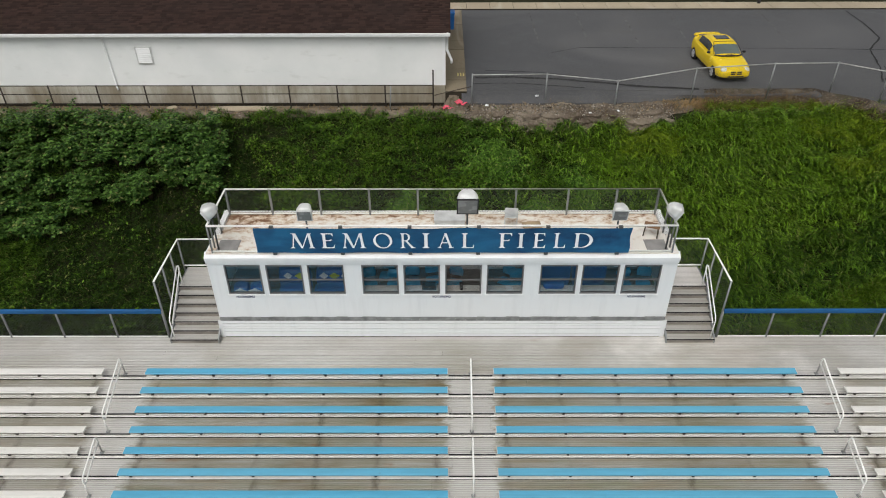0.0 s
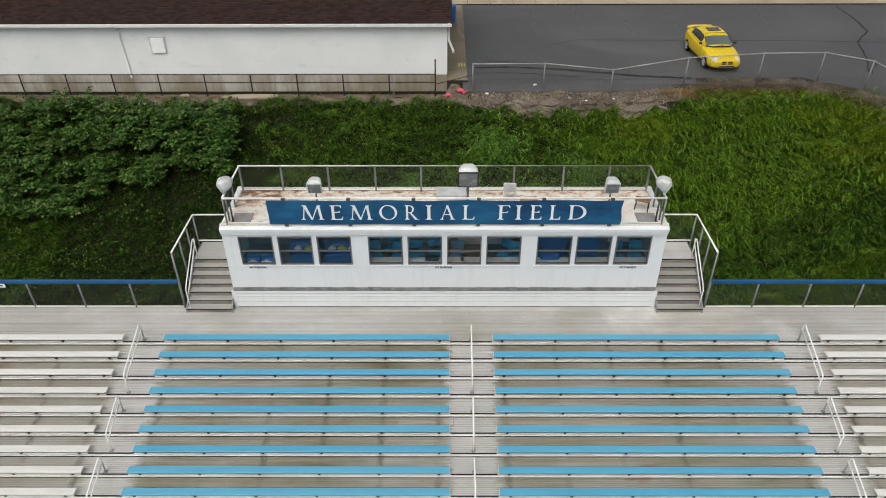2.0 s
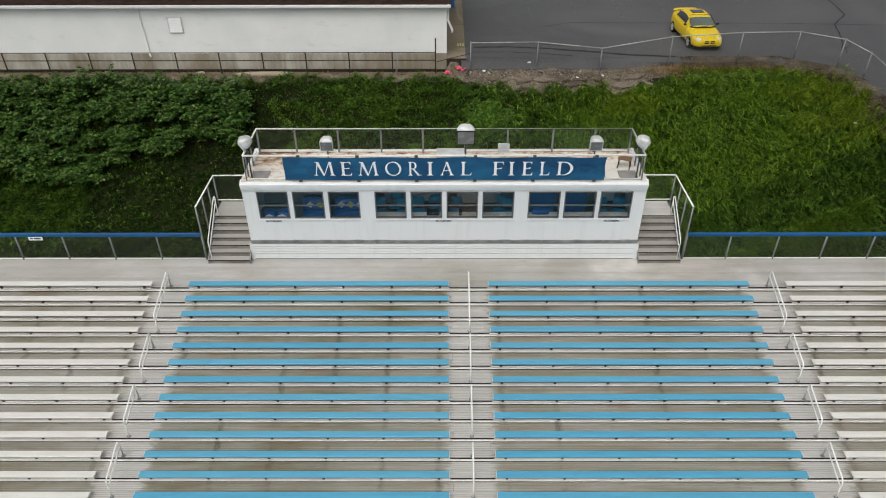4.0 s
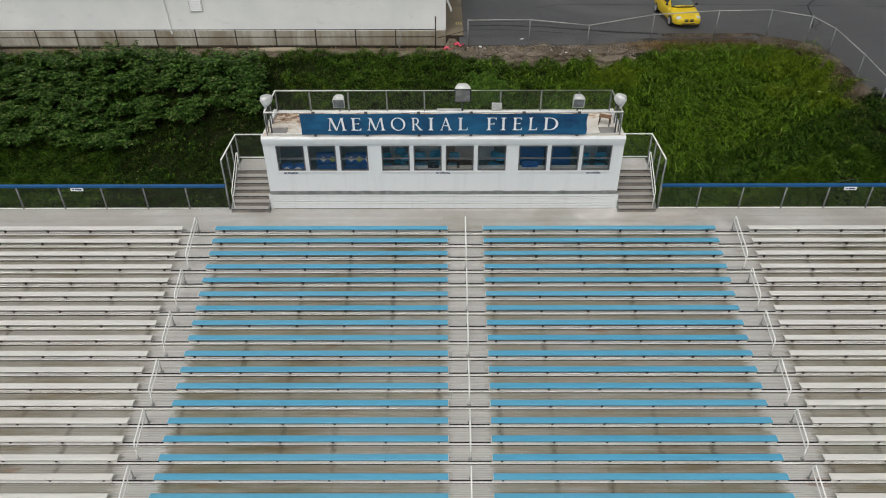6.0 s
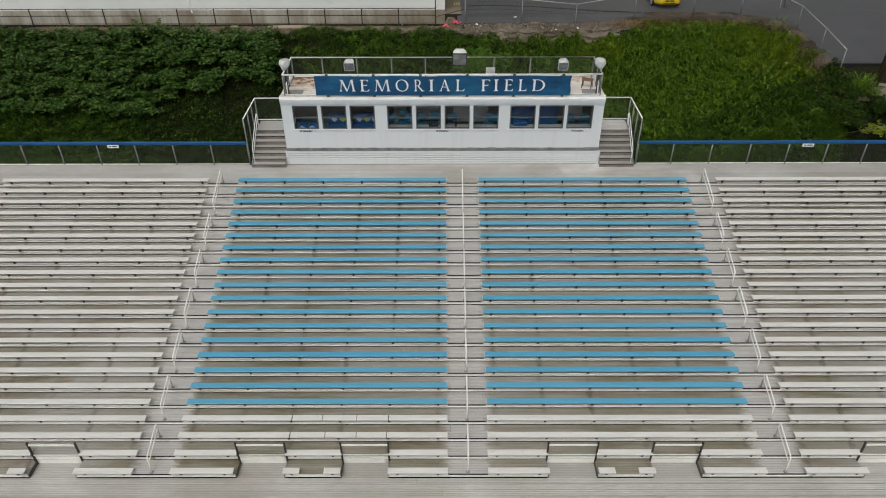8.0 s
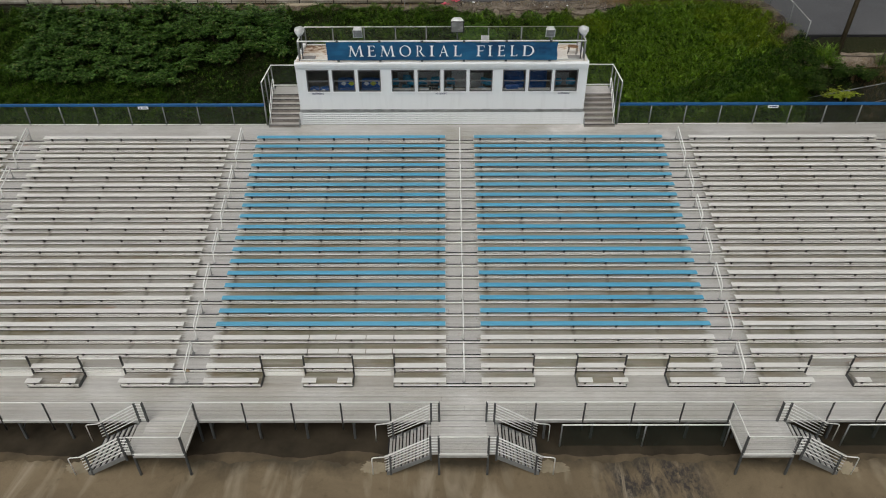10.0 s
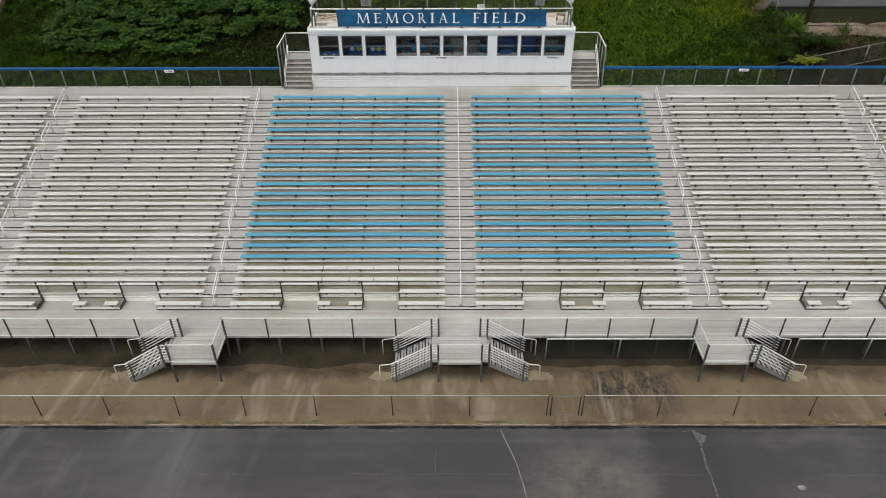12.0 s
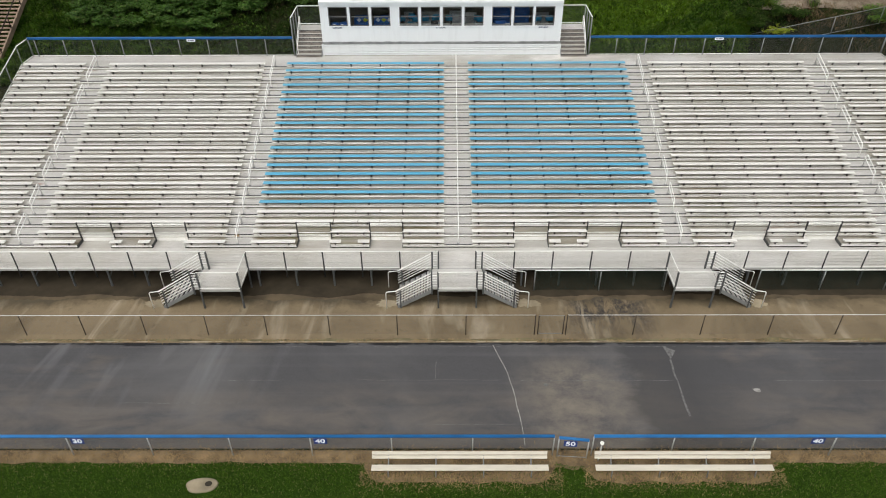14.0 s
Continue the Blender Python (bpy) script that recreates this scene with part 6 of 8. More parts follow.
for j in range(ny):
    s0, s1 = j / ny, (j + 1) / ny
    y0, y1 = EAVE_Y - 0.02 + (RIDGE - EAVE_Y) * s0, EAVE_Y + (RIDGE - EAVE_Y) * s1
    z0, z1 = EAVE_Z + 0.038 + (RIDGE - EAVE_Y) * PITCH * s0, EAVE_Z + 0.022 + (RIDGE - EAVE_Y) * PITCH * s1
    x = -42.0 + rng.uniform(0, 0.3)
    while x < 0.34:
        w = rng.uniform(0.24, 0.34)
        x1 = min(0.34, x + w)
        b = len(sv)
        dz = rng.uniform(-0.004, 0.004)
        sv += [(x, y0, z0 + dz), (x1 - 0.006, y0, z0 + dz), (x1 - 0.006, y1, z1), (x, y1, z1), (x, y0, z0 - 0.014), (x1 - 0.006, y0, z0 - 0.014)]
        sf += [(b, b + 1, b + 2, b + 3), (b + 4, b + 5, b + 1, b)]
        x = x1
o = new("shingle_layer", fast_mesh("shingle_layer", sv, sf, 4, M_SHINGLE))
o.parent = bld
o["kind"] = "stuff"

# brown rail fence before the building
f = thing("pipe_fence", pose(0, 0, 0), "dark brown pipe fence along the top of the bank", "fence")
FY = 13.75
for i in range(20):
    x = -0.46 - i * 2.286
    z = 2.25 + 0.06 * math.sin(i * 1.7)
    tubepart("post", [(x, FY, 1.9), (x, FY, 4.15 if i == 0 else 3.42)], 0.035, M_BROWNRAIL, f)
for z in (3.40, 2.98, 2.5):
    tubepart("rail", [(-0.46, FY, z), (-44, FY, z)], 0.024 if z > 2.6 else 0.015, M_BROWNRAIL, f)
t = thing("leaning_stake", pose(-2.55, 13.5, 2.2), "thin grey metal stake in the bank", "post")
tubepart("stake", [(0, 0, -0.2), (0.1, 0.05, 1.25)], 0.03, M_GALV, t)

# ---- car park fence ----
LOTPOSTS = ((1.38, 13.62, 2.3, 4.02), (4.90, 13.75, 2.42, 4.0), (8.22, 13.55, 2.25, 3.74), (11.85, 13.72, 2.62, 4.28), (15.5, 13.85, 2.9, 4.45), (18.5, 13.95, 2.95, 4.45), (20.35, 12.9, 2.85, 4.4), (21.0, 11.45, 2.85, 4.2), (20.75, 7.75, 2.75, 4.1), (20.6, 5.0, 2.6, 3.9))
f = thing("lot_fence", pose(0, 0, 0), "sagging chain-link fence along the car park edge", "fence")
for x, y, z0, z1 in LOTPOSTS:
    tubepart("post", [(x, y, z0 - 0.3), (x, y, z1)], 0.035, M_GALV, f)
for a, b in zip(LOTPOSTS, LOTPOSTS[1:]):
    tubepart("top_rail", [(a[0], a[1], a[3] - 0.06), (b[0], b[1], b[3] - 0.06)], 0.028, M_POSTPALE, f)
    bm = bmesh.new()
    sheet(bm, [(a[0], a[1], a[2] + 0.05), (b[0], b[1], b[2] + 0.05), (b[0], b[1], b[3] - 0.06), (a[0], a[1], a[3] - 0.06)])
    part("wire_mesh", bm, M_WIRE_THIN, f, "rusty chain-link wire")
tubepart("side_rail", [(-0.4, 13.75, 2.9), (1.38, 13.62, 3.4)], 0.02, M_RUST, f)

# rubble bank below the fence
rv, rfc = [], []
rng = np.random.default_rng(9)
nxr, nyr = 150, 12
for j in range(nyr + 1):
    for i in range(nxr + 1):
        x = -26 + 47.0 * i / nxr
        wide = float(np.interp(x, (-26, -3, 1, 3.5, 9, 11, 14, 19), (0.55, 0.5, 0.5, 1.5, 1.4, 0.4, 0.1, 0.0)))
        y = 14.2 - (0.95 - 0.5 * min(1.0, max(0.0, (x - 10.5) / 2)) + wide) * (1 - j / nyr) + noise.noise((x * 0.9, 3, 0)) * 0.25 * (1 - j / nyr)
        z = slope_height(x, y) + 0.05 + (0.10 * noise.noise((x * 2.1, y * 2.1, 1)) + 0.05 * noise.noise((x * 6, y * 6, 2))) * math.sin(math.pi * j / nyr)
        if j == 0:
            z -= 0.3
        z = min(z, 2.52 + 0.1 * (j / nyr)) if x > 0.8 else z
        rv.append((x, y, min(z, LOT - 0.03) if x > 1 else z))
for j in range(nyr):
    for i in range(nxr):
        a = j * (nxr + 1) + i
        rfc.append((a, a + 1, a + nxr + 2, a + nxr + 1))
o = new("rubble_bank", fast_mesh("rubble_bank", rv, rfc, 4, M_RUBBLE))
tagged(o, "broken pale earth and rubble at the bank top", "bank", kind="structure")
SLABS = [(-9.6, 13.45, 1.5, 0.22, 3), (-13.0, 13.6, 0.25, 0.17, 8)]
for i in range(24):
    SLABS.append((2.6 + i * 0.36 + 0.2 * math.sin(i * 2.3), 12.95 - 0.28 * (i % 3) + 0.12 * math.sin(i * 1.9), 0.34 + 0.16 * math.sin(i * 3.7), 0.17 + 0.06 * math.sin(i * 5.1), 20 + i))
for x, y, rx, ry, seed in SLABS:
    t = thing("broken_slab", pose(x, y, slope_height(x, y) + 0.02, 3 if seed < 9 else 14 + 10 * math.sin(seed), 0 if seed < 9 else 8 * math.sin(seed * 2.1), 2 if seed < 9 else 25 * math.sin(seed * 1.3)), "broken piece of pale concrete half sunk in the bank", "rubble", "broken concrete on the bank")
    bm = bmesh.new()
    ring = [(rx * (1 + 0.25 * noise.noise((math.cos(q) * 2, math.sin(q) * 2, seed))) * math.cos(q), ry * (1 + 0.35 * noise.noise((math.cos(q) * 3, math.sin(q) * 3, seed + 5))) * math.sin(q)) for q in [2 * math.pi * i / 18 for i in range(18)]]
    loft(bm, [[(p * w, q * w, h) for p, q in ring] for h, w in ((-0.1, 1.0), (0.10, 1.0), (0.13, 0.93))])
    part("slab", bm, M_SIDEWALK if seed < 9 else M_RUBBLE, t)
# loose stones on it
sv, sf = [], []
for _ in range(3200):
    x = rng.uniform(1, 11) if rng.random() < 0.85 else rng.uniform(-25, 20)
    y = 13.6 - abs(rng.normal(0, 0.7))
    r = rng.uniform(0.015, 0.05) if rng.random() < 0.975 else rng.uniform(0.05, 0.1)
    c = np.array((x, y, slope_height(x, y) + 0.07))
    b = len(sv)
    for d in ((1, 0, 0), (0, 1, 0), (-1, 0, 0), (0, -1, 0), (0, 0, 0.8), (0, 0, -0.8)):
        sv.append(tuple(c + np.array(d) * r * rng.uniform(0.6, 1.3)))
    for q in ((0, 1, 4), (1, 2, 4), (2, 3, 4), (3, 0, 4), (1, 0, 5), (2, 1, 5), (3, 2, 5), (0, 3, 5)):
        sf.append(tuple(b + i for i in q))
k = Nodes("loose_stone", 0.9)
k.color(k.mix(k.math("POWER", k.random(True), 2.5), (0.09, 0.075, 0.06), (0.40, 0.36, 0.31)))
o = new("loose_stones", fast_mesh("loose_stones", sv, sf, 3, k.m))
tagged(o, "loose stones and concrete crumbs on the bank", "stones", kind="stuff")
for x, y, r in ((0.25, 13.45, 20), (0.85, 13.6, -30)):
    t = thing("plastic_bag", pose(x, y, slope_height(x, y) + 0.1, 0, 0, r), "torn pink plastic sheet on the ground", "litter", "litter")
    bm = bmesh.new()
    bmesh.ops.create_grid(bm, x_segments=8, y_segments=6, size=0.28)
    for w in bm.verts:
        w.co.z = 0.14 * noise.noise(w.co * 6 + Vector((x, 0, 0))) + 0.05
        w.co.y *= 0.6
    part("sheet", bm, M_PINK, t)

for i, (x, y, z) in enumerate(((7.0, 13.05, 0.06), (8.9, 13.0, 0.06), (8.35, 13.2, 0.06), (4.5, 13.9, 0.2), (19.75, 12.6, 0.35), (20.3, 8.9, 0.25), (20.35, 7.3, 0.25), (19.3, 8.1, 0.5), (2.1, 13.5, 0.1))):
    t = thing("litter_scrap", pose(x, y, slope_height(x, y) + z, 20 * math.sin(i), 15, 50 * i), "crumpled white paper scrap on the bank top", "litter", "litter")
    bm = bmesh.new()
    bmesh.ops.create_icosphere(bm, subdivisions=1, radius=0.09)
    for w in bm.verts:
        w.co = Vector((w.co.x * 1.3, w.co.y, w.co.z * 0.5)) * (1 + 0.5 * noise.noise(w.co * 9 + Vector((i, 0, 0))))
    part("scrap", bm, M_LETTER, t)

# marks on the car park
def ribbon(name, pts, width, z, material, label, category="crack"):
    bm = bmesh.new()
    pts = [Vector((p[0], p[1], 0)) for p in pts]
    rows = []
    rng = random.Random(len(pts))
    fine = []
    for a, b in zip(pts, pts[1:]):
        n = max(1, int((b - a).length / 0.35))
        for i in range(n):
            q = a.lerp(b, i / n)
            fine.append(q + Vector((rng.uniform(-1, 1), rng.uniform(-1, 1), 0)) * 0.025)
    fine.append(pts[-1])
    for i, p in enumerate(fine):
        d = (fine[min(i + 1, len(fine) - 1)] - fine[max(i - 1, 0)]).normalized()
        s = Vector((-d.y, d.x, 0)) * width / 2 * rng.uniform(0.6, 1.2)
        rows.append((bm.verts.new((p + s).to_tuple()[:2] + (z,)), bm.verts.new((p - s).to_tuple()[:2] + (z,))))
    for a, b in zip(rows, rows[1:]):
        bm.faces.new((a[0], a[1], b[1], b[0]))
    return tagged(part(name, bm, material), label, category, kind="structure")


ribbon("tar_seam", [(1.6, 15.9), (3.5, 15.98), (5.8, 15.7), (8.0, 15.19), (9.6, 14.75), (12.4, 14.4)], 0.22, LOT + 0.0065, M_CRACK, "wide black tar seam near the car park edge")
ribbon("tar_seam", [(1.5, 15.15), (3.5, 15.2), (5.2, 14.9), (6.9, 14.58)], 0.08, LOT + 0.0045, M_CRACK, "black tar seam near the car park edge")
ribbon("tar_seam", [(2.2, 16.9), (4.8, 16.64), (6.9, 16.1)], 0.06, LOT + 0.0055, M_CRACK, "black tar seam near the car park edge")
ribbon("sealed_crack", [(5.9, 19.5), (7.6, 20.3), (13.5, 20.2), (20, 20.1), (23.3, 19.9), (40, 19.0)], 0.07, LOT + 0.006, M_CRACK, "black sealed crack across the asphalt")
ribbon("sealed_crack", [(21.8, 14.9), (22.1, 15.7), (22.6, 16.2), (22.9, 17.4)], 0.05, LOT + 0.008, M_CRACK, "thin black sealed crack near the fence corner")
ribbon("sealed_crack", [(25.4, 27.0), (25.3, 24.5), (24.9, 21.8), (23.4, 19.9), (22.6, 17.2), (21.7, 15.2)], 0.1, LOT + 0.010, M_CRACK, "black sealed crack across the asphalt")
for i in range(6):
    x = 5.4 + i * 2.9
    ribbon("bay_line", [(x, 26.9), (x - 0.1 * i, 21.0)], 0.09, LOT + 0.005, M_BAYLINE, "almost worn-away parking bay line", "line")
for i in range(3):
    x = 0.72 + i * 0.14
    slab("kerb_mark", x, x + 0.07, 16.0, 16.45, LOT + 0.052, M_YELLOWPAINT, "short cream painted mark on the path", "mark", 0.004)

# ---- yellow car ----


def smoothed(bm, levels=2):
    """The cage rounded by subdivision, as a mesh that keeps the material numbers of its faces."""
    bmesh.ops.recalc_face_normals(bm, faces=list(bm.faces))
    me = bpy.data.meshes.new("cage")
    bm.to_mesh(me)
    bm.free()
    for _ in range(6):
        me.materials.append(None)
    ob = bpy.data.objects.new("cage", me)
    scene.collection.objects.link(ob)
    mod = ob.modifiers.new("round", "SUBSURF")
    mod.levels = mod.render_levels = levels
    out = bpy.data.meshes.new_from_object(ob.evaluated_get(bpy.context.evaluated_depsgraph_get()))
    bpy.data.objects.remove(ob)
    return out


def split_part(name, me, index, material, parent, label=""):
    bm = bmesh.new()
    bm.from_mesh(me)
    bmesh.ops.delete(bm, geom=[f for f in bm.faces if f.material_index not in index], context="FACES")
    for f in bm.faces:
        f.material_index = 0
    return part(name, bm, material, parent, label, smooth=True)


def car(m):
    c = thing("car", m, "yellow four-door saloon car with a rear wing", "car")
    secs = [(-2.18, 0.50, 0.34, 0.50), (-2.16, 0.62, 0.24, 0.60), (-1.95, 0.80, 0.20, 0.70), (-1.45, 0.86, 0.19, 0.82), (-0.8, 0.87, 0.19, 0.92), (0.0, 0.88, 0.19, 0.94), (0.9, 0.88, 0.19, 0.98), (1.6, 0.86, 0.21, 1.02), (2.0, 0.80, 0.27, 1.01), (2.2, 0.66, 0.36, 0.92), (2.22, 0.6, 0.42, 0.85)]
    bm = bmesh.new()
    rings = []
    for y, w, z0, z1 in secs:
        rings.append([(-w * 0.86, y, z0), (w * 0.86, y, z0), (w, y, z0 + 0.08), (w * 1.02, y, z0 + (z1 - z0) * 0.5), (w * 0.97, y, z1 - 0.09), (w * 0.84, y, z1 + 0.01), (w * 0.4, y, z1 + 0.05), (-w * 0.4, y, z1 + 0.05), (-w * 0.84, y, z1 + 0.01), (-w * 0.97, y, z1 - 0.09), (-w * 1.02, y, z0 + (z1 - z0) * 0.5), (-w, y, z0 + 0.08)])
    loft(bm, rings)
    split_part("body", smoothed(bm), (0,), M_CARPAINT, c)
    # cabin: stations from the foot of the windscreen to the foot of the rear window
    st = [(-1.12, 0.66, 0.86, 0.60, 0.90), (-0.92, 0.74, 0.90, 0.64, 0.97), (-0.22, 0.80, 0.92, 0.60, 1.40), (0.05, 0.80, 0.93, 0.58, 1.45), (0.55, 0.80, 0.95, 0.58, 1.465), (0.95, 0.80, 0.96, 0.57, 1.43), (1.2, 0.79, 0.97, 0.57, 1.37), (1.78, 0.70, 1.0, 0.60, 1.06), (1.95, 0.62, 0.98, 0.55, 1.0)]
    bm = bmesh.new()
    vs = [[bm.verts.new(p) for p in ((-wb, y, zb - 0.06), (-wb, y, zb), (-wr - 0.03, y, zr - 0.05), (-wr * 0.8, y, zr), (wr * 0.8, y, zr), (wr + 0.03, y, zr - 0.05), (wb, y, zb), (wb, y, zb - 0.06))] for y, wb, zb, wr, zr in st]
    for i, (p, q) in enumerate(zip(vs, vs[1:])):
        for j in range(7):
            f = bm.faces.new((p[j], p[j + 1], q[j + 1], q[j]))
            if j in (2, 3, 4) and i == 1:
                f.material_index = 1
            elif j in (2, 3, 4) and i == 6:
                f.material_index = 2
            elif j == 1 and i in (2, 3):
                f.material_index = 3
            elif j == 1 and i in (4, 5):
                f.material_index = 4
            elif j == 5 and i in (2, 3):
                f.material_index = 5
            elif j == 5 and i in (4, 5):
                f.material_index = 5
            elif j == 3 and i == 3:
                f.material_index = 0
    me = smoothed(bm)
    split_part("cabin", me, (0,), M_CARPAINT, c)
    split_part("windscreen", me, (1,), M_WINDSCREEN, c, "pale reflecting glass windscreen")
    split_part("rear_window", me, (2,), M_CARGLASS, c)
    for k in (3, 4, 5):
        split_part("side_window", me, (k,), M_CARGLASS, c)
    boxpart("sunroof", (-0.34, 0.34, 0.10, 0.60, 1.435, 1.478), M_CARGLASS, c, "dark glass sunroof", 0.01)
    for s in (-1, 1):
        boxpart("mirror", (min(s * 0.82, s * 0.99), max(s * 0.82, s * 0.99), -0.62, -0.52, 0.97, 1.08), M_BLACK, c, bevel=0.03)
        for y in (-1.36, 1.30):
            w = new("wheel")
            w.parent = c
            w.location = (s * 0.80, y, 0.305)
            bm = bmesh.new()
            loft(bm, [[(s * x, r * math.cos(q), r * math.sin(q)) for q in [2 * math.pi * i / 20 for i in range(20)]] for x, r in ((-0.10, 0.24), (-0.09, 0.305), (0.07, 0.305), (0.10, 0.27), (0.10, 0.21))])
            part("tyre", bm, M_TYRE, w, smooth=True)
            bm = bmesh.new()
            for i in range(5):
                q = 2 * math.pi * i / 5
                d = Vector((0, math.cos(q), math.sin(q)))
                e = Vector((0, -d.z, d.y))
                o = Vector((s * 0.106, 0, 0))
                bm.faces.new([bm.verts.new(o + e * a + d * b) for a, b in ((-0.05, 0.0), (0.05, 0.0), (0.075, 0.205), (-0.075, 0.205))])
            loft(bm, [[(s * x, 0.215 * math.cos(q), 0.215 * math.sin(q)) for q in [2 * math.pi * i / 20 for i in range(20)]] for x in (0.09, 0.104)], caps=False)
            bmesh.ops.create_circle(bm, cap_ends=True, segments=20, radius=0.2, matrix=Matrix.Translation((s * 0.1, 0, 0)) @ Matrix.Rotation(math.pi / 2, 4, "Y"))
            part("rim", bm, M_RIM, w)
        bm = bmesh.new()
        bmesh.ops.create_uvsphere(bm, u_segments=14, v_segments=8, radius=1)
        for q in bm.verts:
            q.co = Vector((s * 0.55 + q.co.x * 0.175, -1.98 + q.co.y * 0.16 + abs(s * 0.55 + q.co.x * 0.15) * 0.06, 0.61 + q.co.z * 0.12))
        part("headlight", bm, M_HEADLIGHT, c, "clear oval headlight", smooth=True)
        boxpart("fog_lamp", (s * 0.46 - 0.07, s * 0.46 + 0.07, -2.14, -2.06, 0.34, 0.40), M_BLACK, c, bevel=0.01)
        for z in (0.475, 0.565):
            boxpart("grille_slot", (min(s * 0.04, s * 0.28), max(s * 0.04, s * 0.28), -2.19, -2.08, z - 0.032, z + 0.032), M_BLACK, c, bevel=0.01)
        boxpart("wing_stay", (s * 0.56 - 0.05, s * 0.56 + 0.05, 1.9, 2.06, 0.95, 1.09), M_CARPAINT, c)
        tubepart("wiper", [(s * 0.1 - 0.2, -0.98, 0.965), (s * 0.1 + 0.25, -0.86, 1.03)], 0.012, M_BLACK, c, n=4)
    boxpart("lower_grille", (-0.40, 0.40, -2.185, -2.06, 0.30, 0.37), M_BLACK, c, bevel=0.01)
    tubepart("cowl", [(-0.70, -0.86, 0.97), (-0.4, -1.03, 0.985), (0.4, -1.04, 0.985), (0.70, -0.86, 0.97)], 0.035, M_BLACK, c, "black cowl at the foot of the windscreen")
    tubepart("screen_trim", [(-0.58, -0.19, 1.42), (-0.3, -0.23, 1.448), (0.3, -0.23, 1.448), (0.58, -0.19, 1.42)], 0.011, M_BLACK, c)
    for s in (-1, 1):
        tubepart("screen_trim", [(s * 0.72, -0.86, 0.98), (s * 0.66, -0.5, 1.22), (s * 0.59, -0.2, 1.41)], 0.012, M_BLACK, c)
    bm = bmesh.new()
    loft(bm, [[(x, 1.92 + 0.05 * abs(x), z), (x, 2.14 + 0.03 * abs(x), z + 0.02), (x, 2.14 + 0.03 * abs(x), z + 0.055), (x, 1.94 + 0.05 * abs(x), z + 0.04)] for x, z in ((-0.72, 1.0), (-0.62, 1.075), (-0.4, 1.10), (0.4, 1.10), (0.62, 1.075), (0.72, 1.0))])
    part("rear_wing", bm, M_CARPAINT, c, smooth=True)
    return c


car(pose(14.22, 17.28, LOT, 0, 0, 3))

# ---- gravel pad, pole and wires beyond the bank ----
gv, gf = [], []
for j in range(9):
    for i in range(41):
        x = 20.3 + 40 * (i / 40) ** 1.3
        y = 3.3 + (5.27 - 3.3) * j / 8
        gv.append((x, y, slope_height(x, y) + 0.06 + 0.09 * noise.noise((x * 0.9, y, 5)) + 0.045 * noise.noise((x * 4, y * 4, 6)) + float(np.interp(y, (4.2, 5.2), (0, -0.2)))))
for j in range(8):
    for i in range(40):
        a = j * 41 + i
        gf.append((a, a + 1, a + 42, a + 41))
o = new("gravel_pad", fast_mesh("gravel_pad", gv, gf, 4, M_GRAVEL))
tagged(o, "pale tan gravel slope below the car park edge", "gravel", kind="structure")
boxpart_kerb = boxpart("lot_edge", (20.45, 70, 5.26, 5.42, 2.3, LOT + 0.05), M_CRACK)
tagged(boxpart_kerb, "dark weathered timber edge of the car park", "kerb", kind="structure")
t = thing("utility_pole", pose(22.2, 4.2, 2.1), "dark weathered wooden utility pole", "pole")
bm = bmesh.new()
tube(bm, [(0, 0, -0.5), (0.4, 0.0, 9.0)], 0.13, 10)
part("shaft", bm, M_STEM, t, smooth=True)
t = thing("leaning_post", pose(24.2, 3.35, float(slope_height(24.2, 3.35))), "short rusty post leaning beside the gravel", "post")
tubepart("shaft", [(0, 0, -0.2), (0.12, 0.05, 0.6), (0.26, 0.1, 1.15)], 0.035, M_RUST, t)
t = thing("slack_cable", pose(0, 0, 0), "thin dark cable slung low across the gravel", "cable")
tubepart("strand", [(22.25 + 0.6 * i, 4.02 - 0.02 * i, float(slope_height(22.25 + 0.6 * i, 4.0)) + 0.16 - 0.04 * math.sin(i * 0.5)) for i in range(24)], 0.022, M_RUST, t, n=6)
t = thing("street_post", pose(20.4, 28.4, LOT + 0.08), "dark square post on the pavement", "post")
boxpart("shaft", (-0.09, 0.09, -0.09, 0.09, -0.05, 1.3), M_BLACK, t, bevel=0.01)
t = thing("recycling_bin", pose(0.42, 23.6, LOT + 0.03), "blue plastic wheeled bin beside the white building", "bin")
bm = bmesh.new()
loft(bm, [[(x * w, y * w, z) for x, y in ((-0.24, -0.28), (0.24, -0.28), (0.24, 0.28), (-0.24, 0.28))] for z, w in ((0, 0.85), (0.9, 1.0))])
part("body", bm, M_BINBLUE, t)
bm = bmesh.new()
loft(bm, [[(x * w, y * w, z) for x, y in ((-0.27, -0.31), (0.27, -0.31), (0.27, 0.31), (-0.27, 0.31))] for z, w in ((0.9, 1.0), (0.96, 1.0), (1.02, 0.8))])
part("lid", bm, M_BINBLUE, t)
f = fence_panel("bank_fence", "old chain-link fence running down the bank", (17.4, 2.0, -1.1), (29.0, 2.0, 1.4), 1.1, 1.1, [0.12, 0.42, 0.68, 0.93], M_GALV, M_GALV, M_WIRE, 0.03, 0.024)

# wooden steps at the far left of the bank
t = thing("timber_steps", pose(-32.1, 2.2, -2.6), "tan timber steps climbing the bank with dark rails", "steps")
for i in range(32):
    boxpart("step", (-1.3, 1.3, i * 0.34, i * 0.34 + 0.25, i * 0.17 - 0.06, i * 0.17), M_WOODSTEP, t)
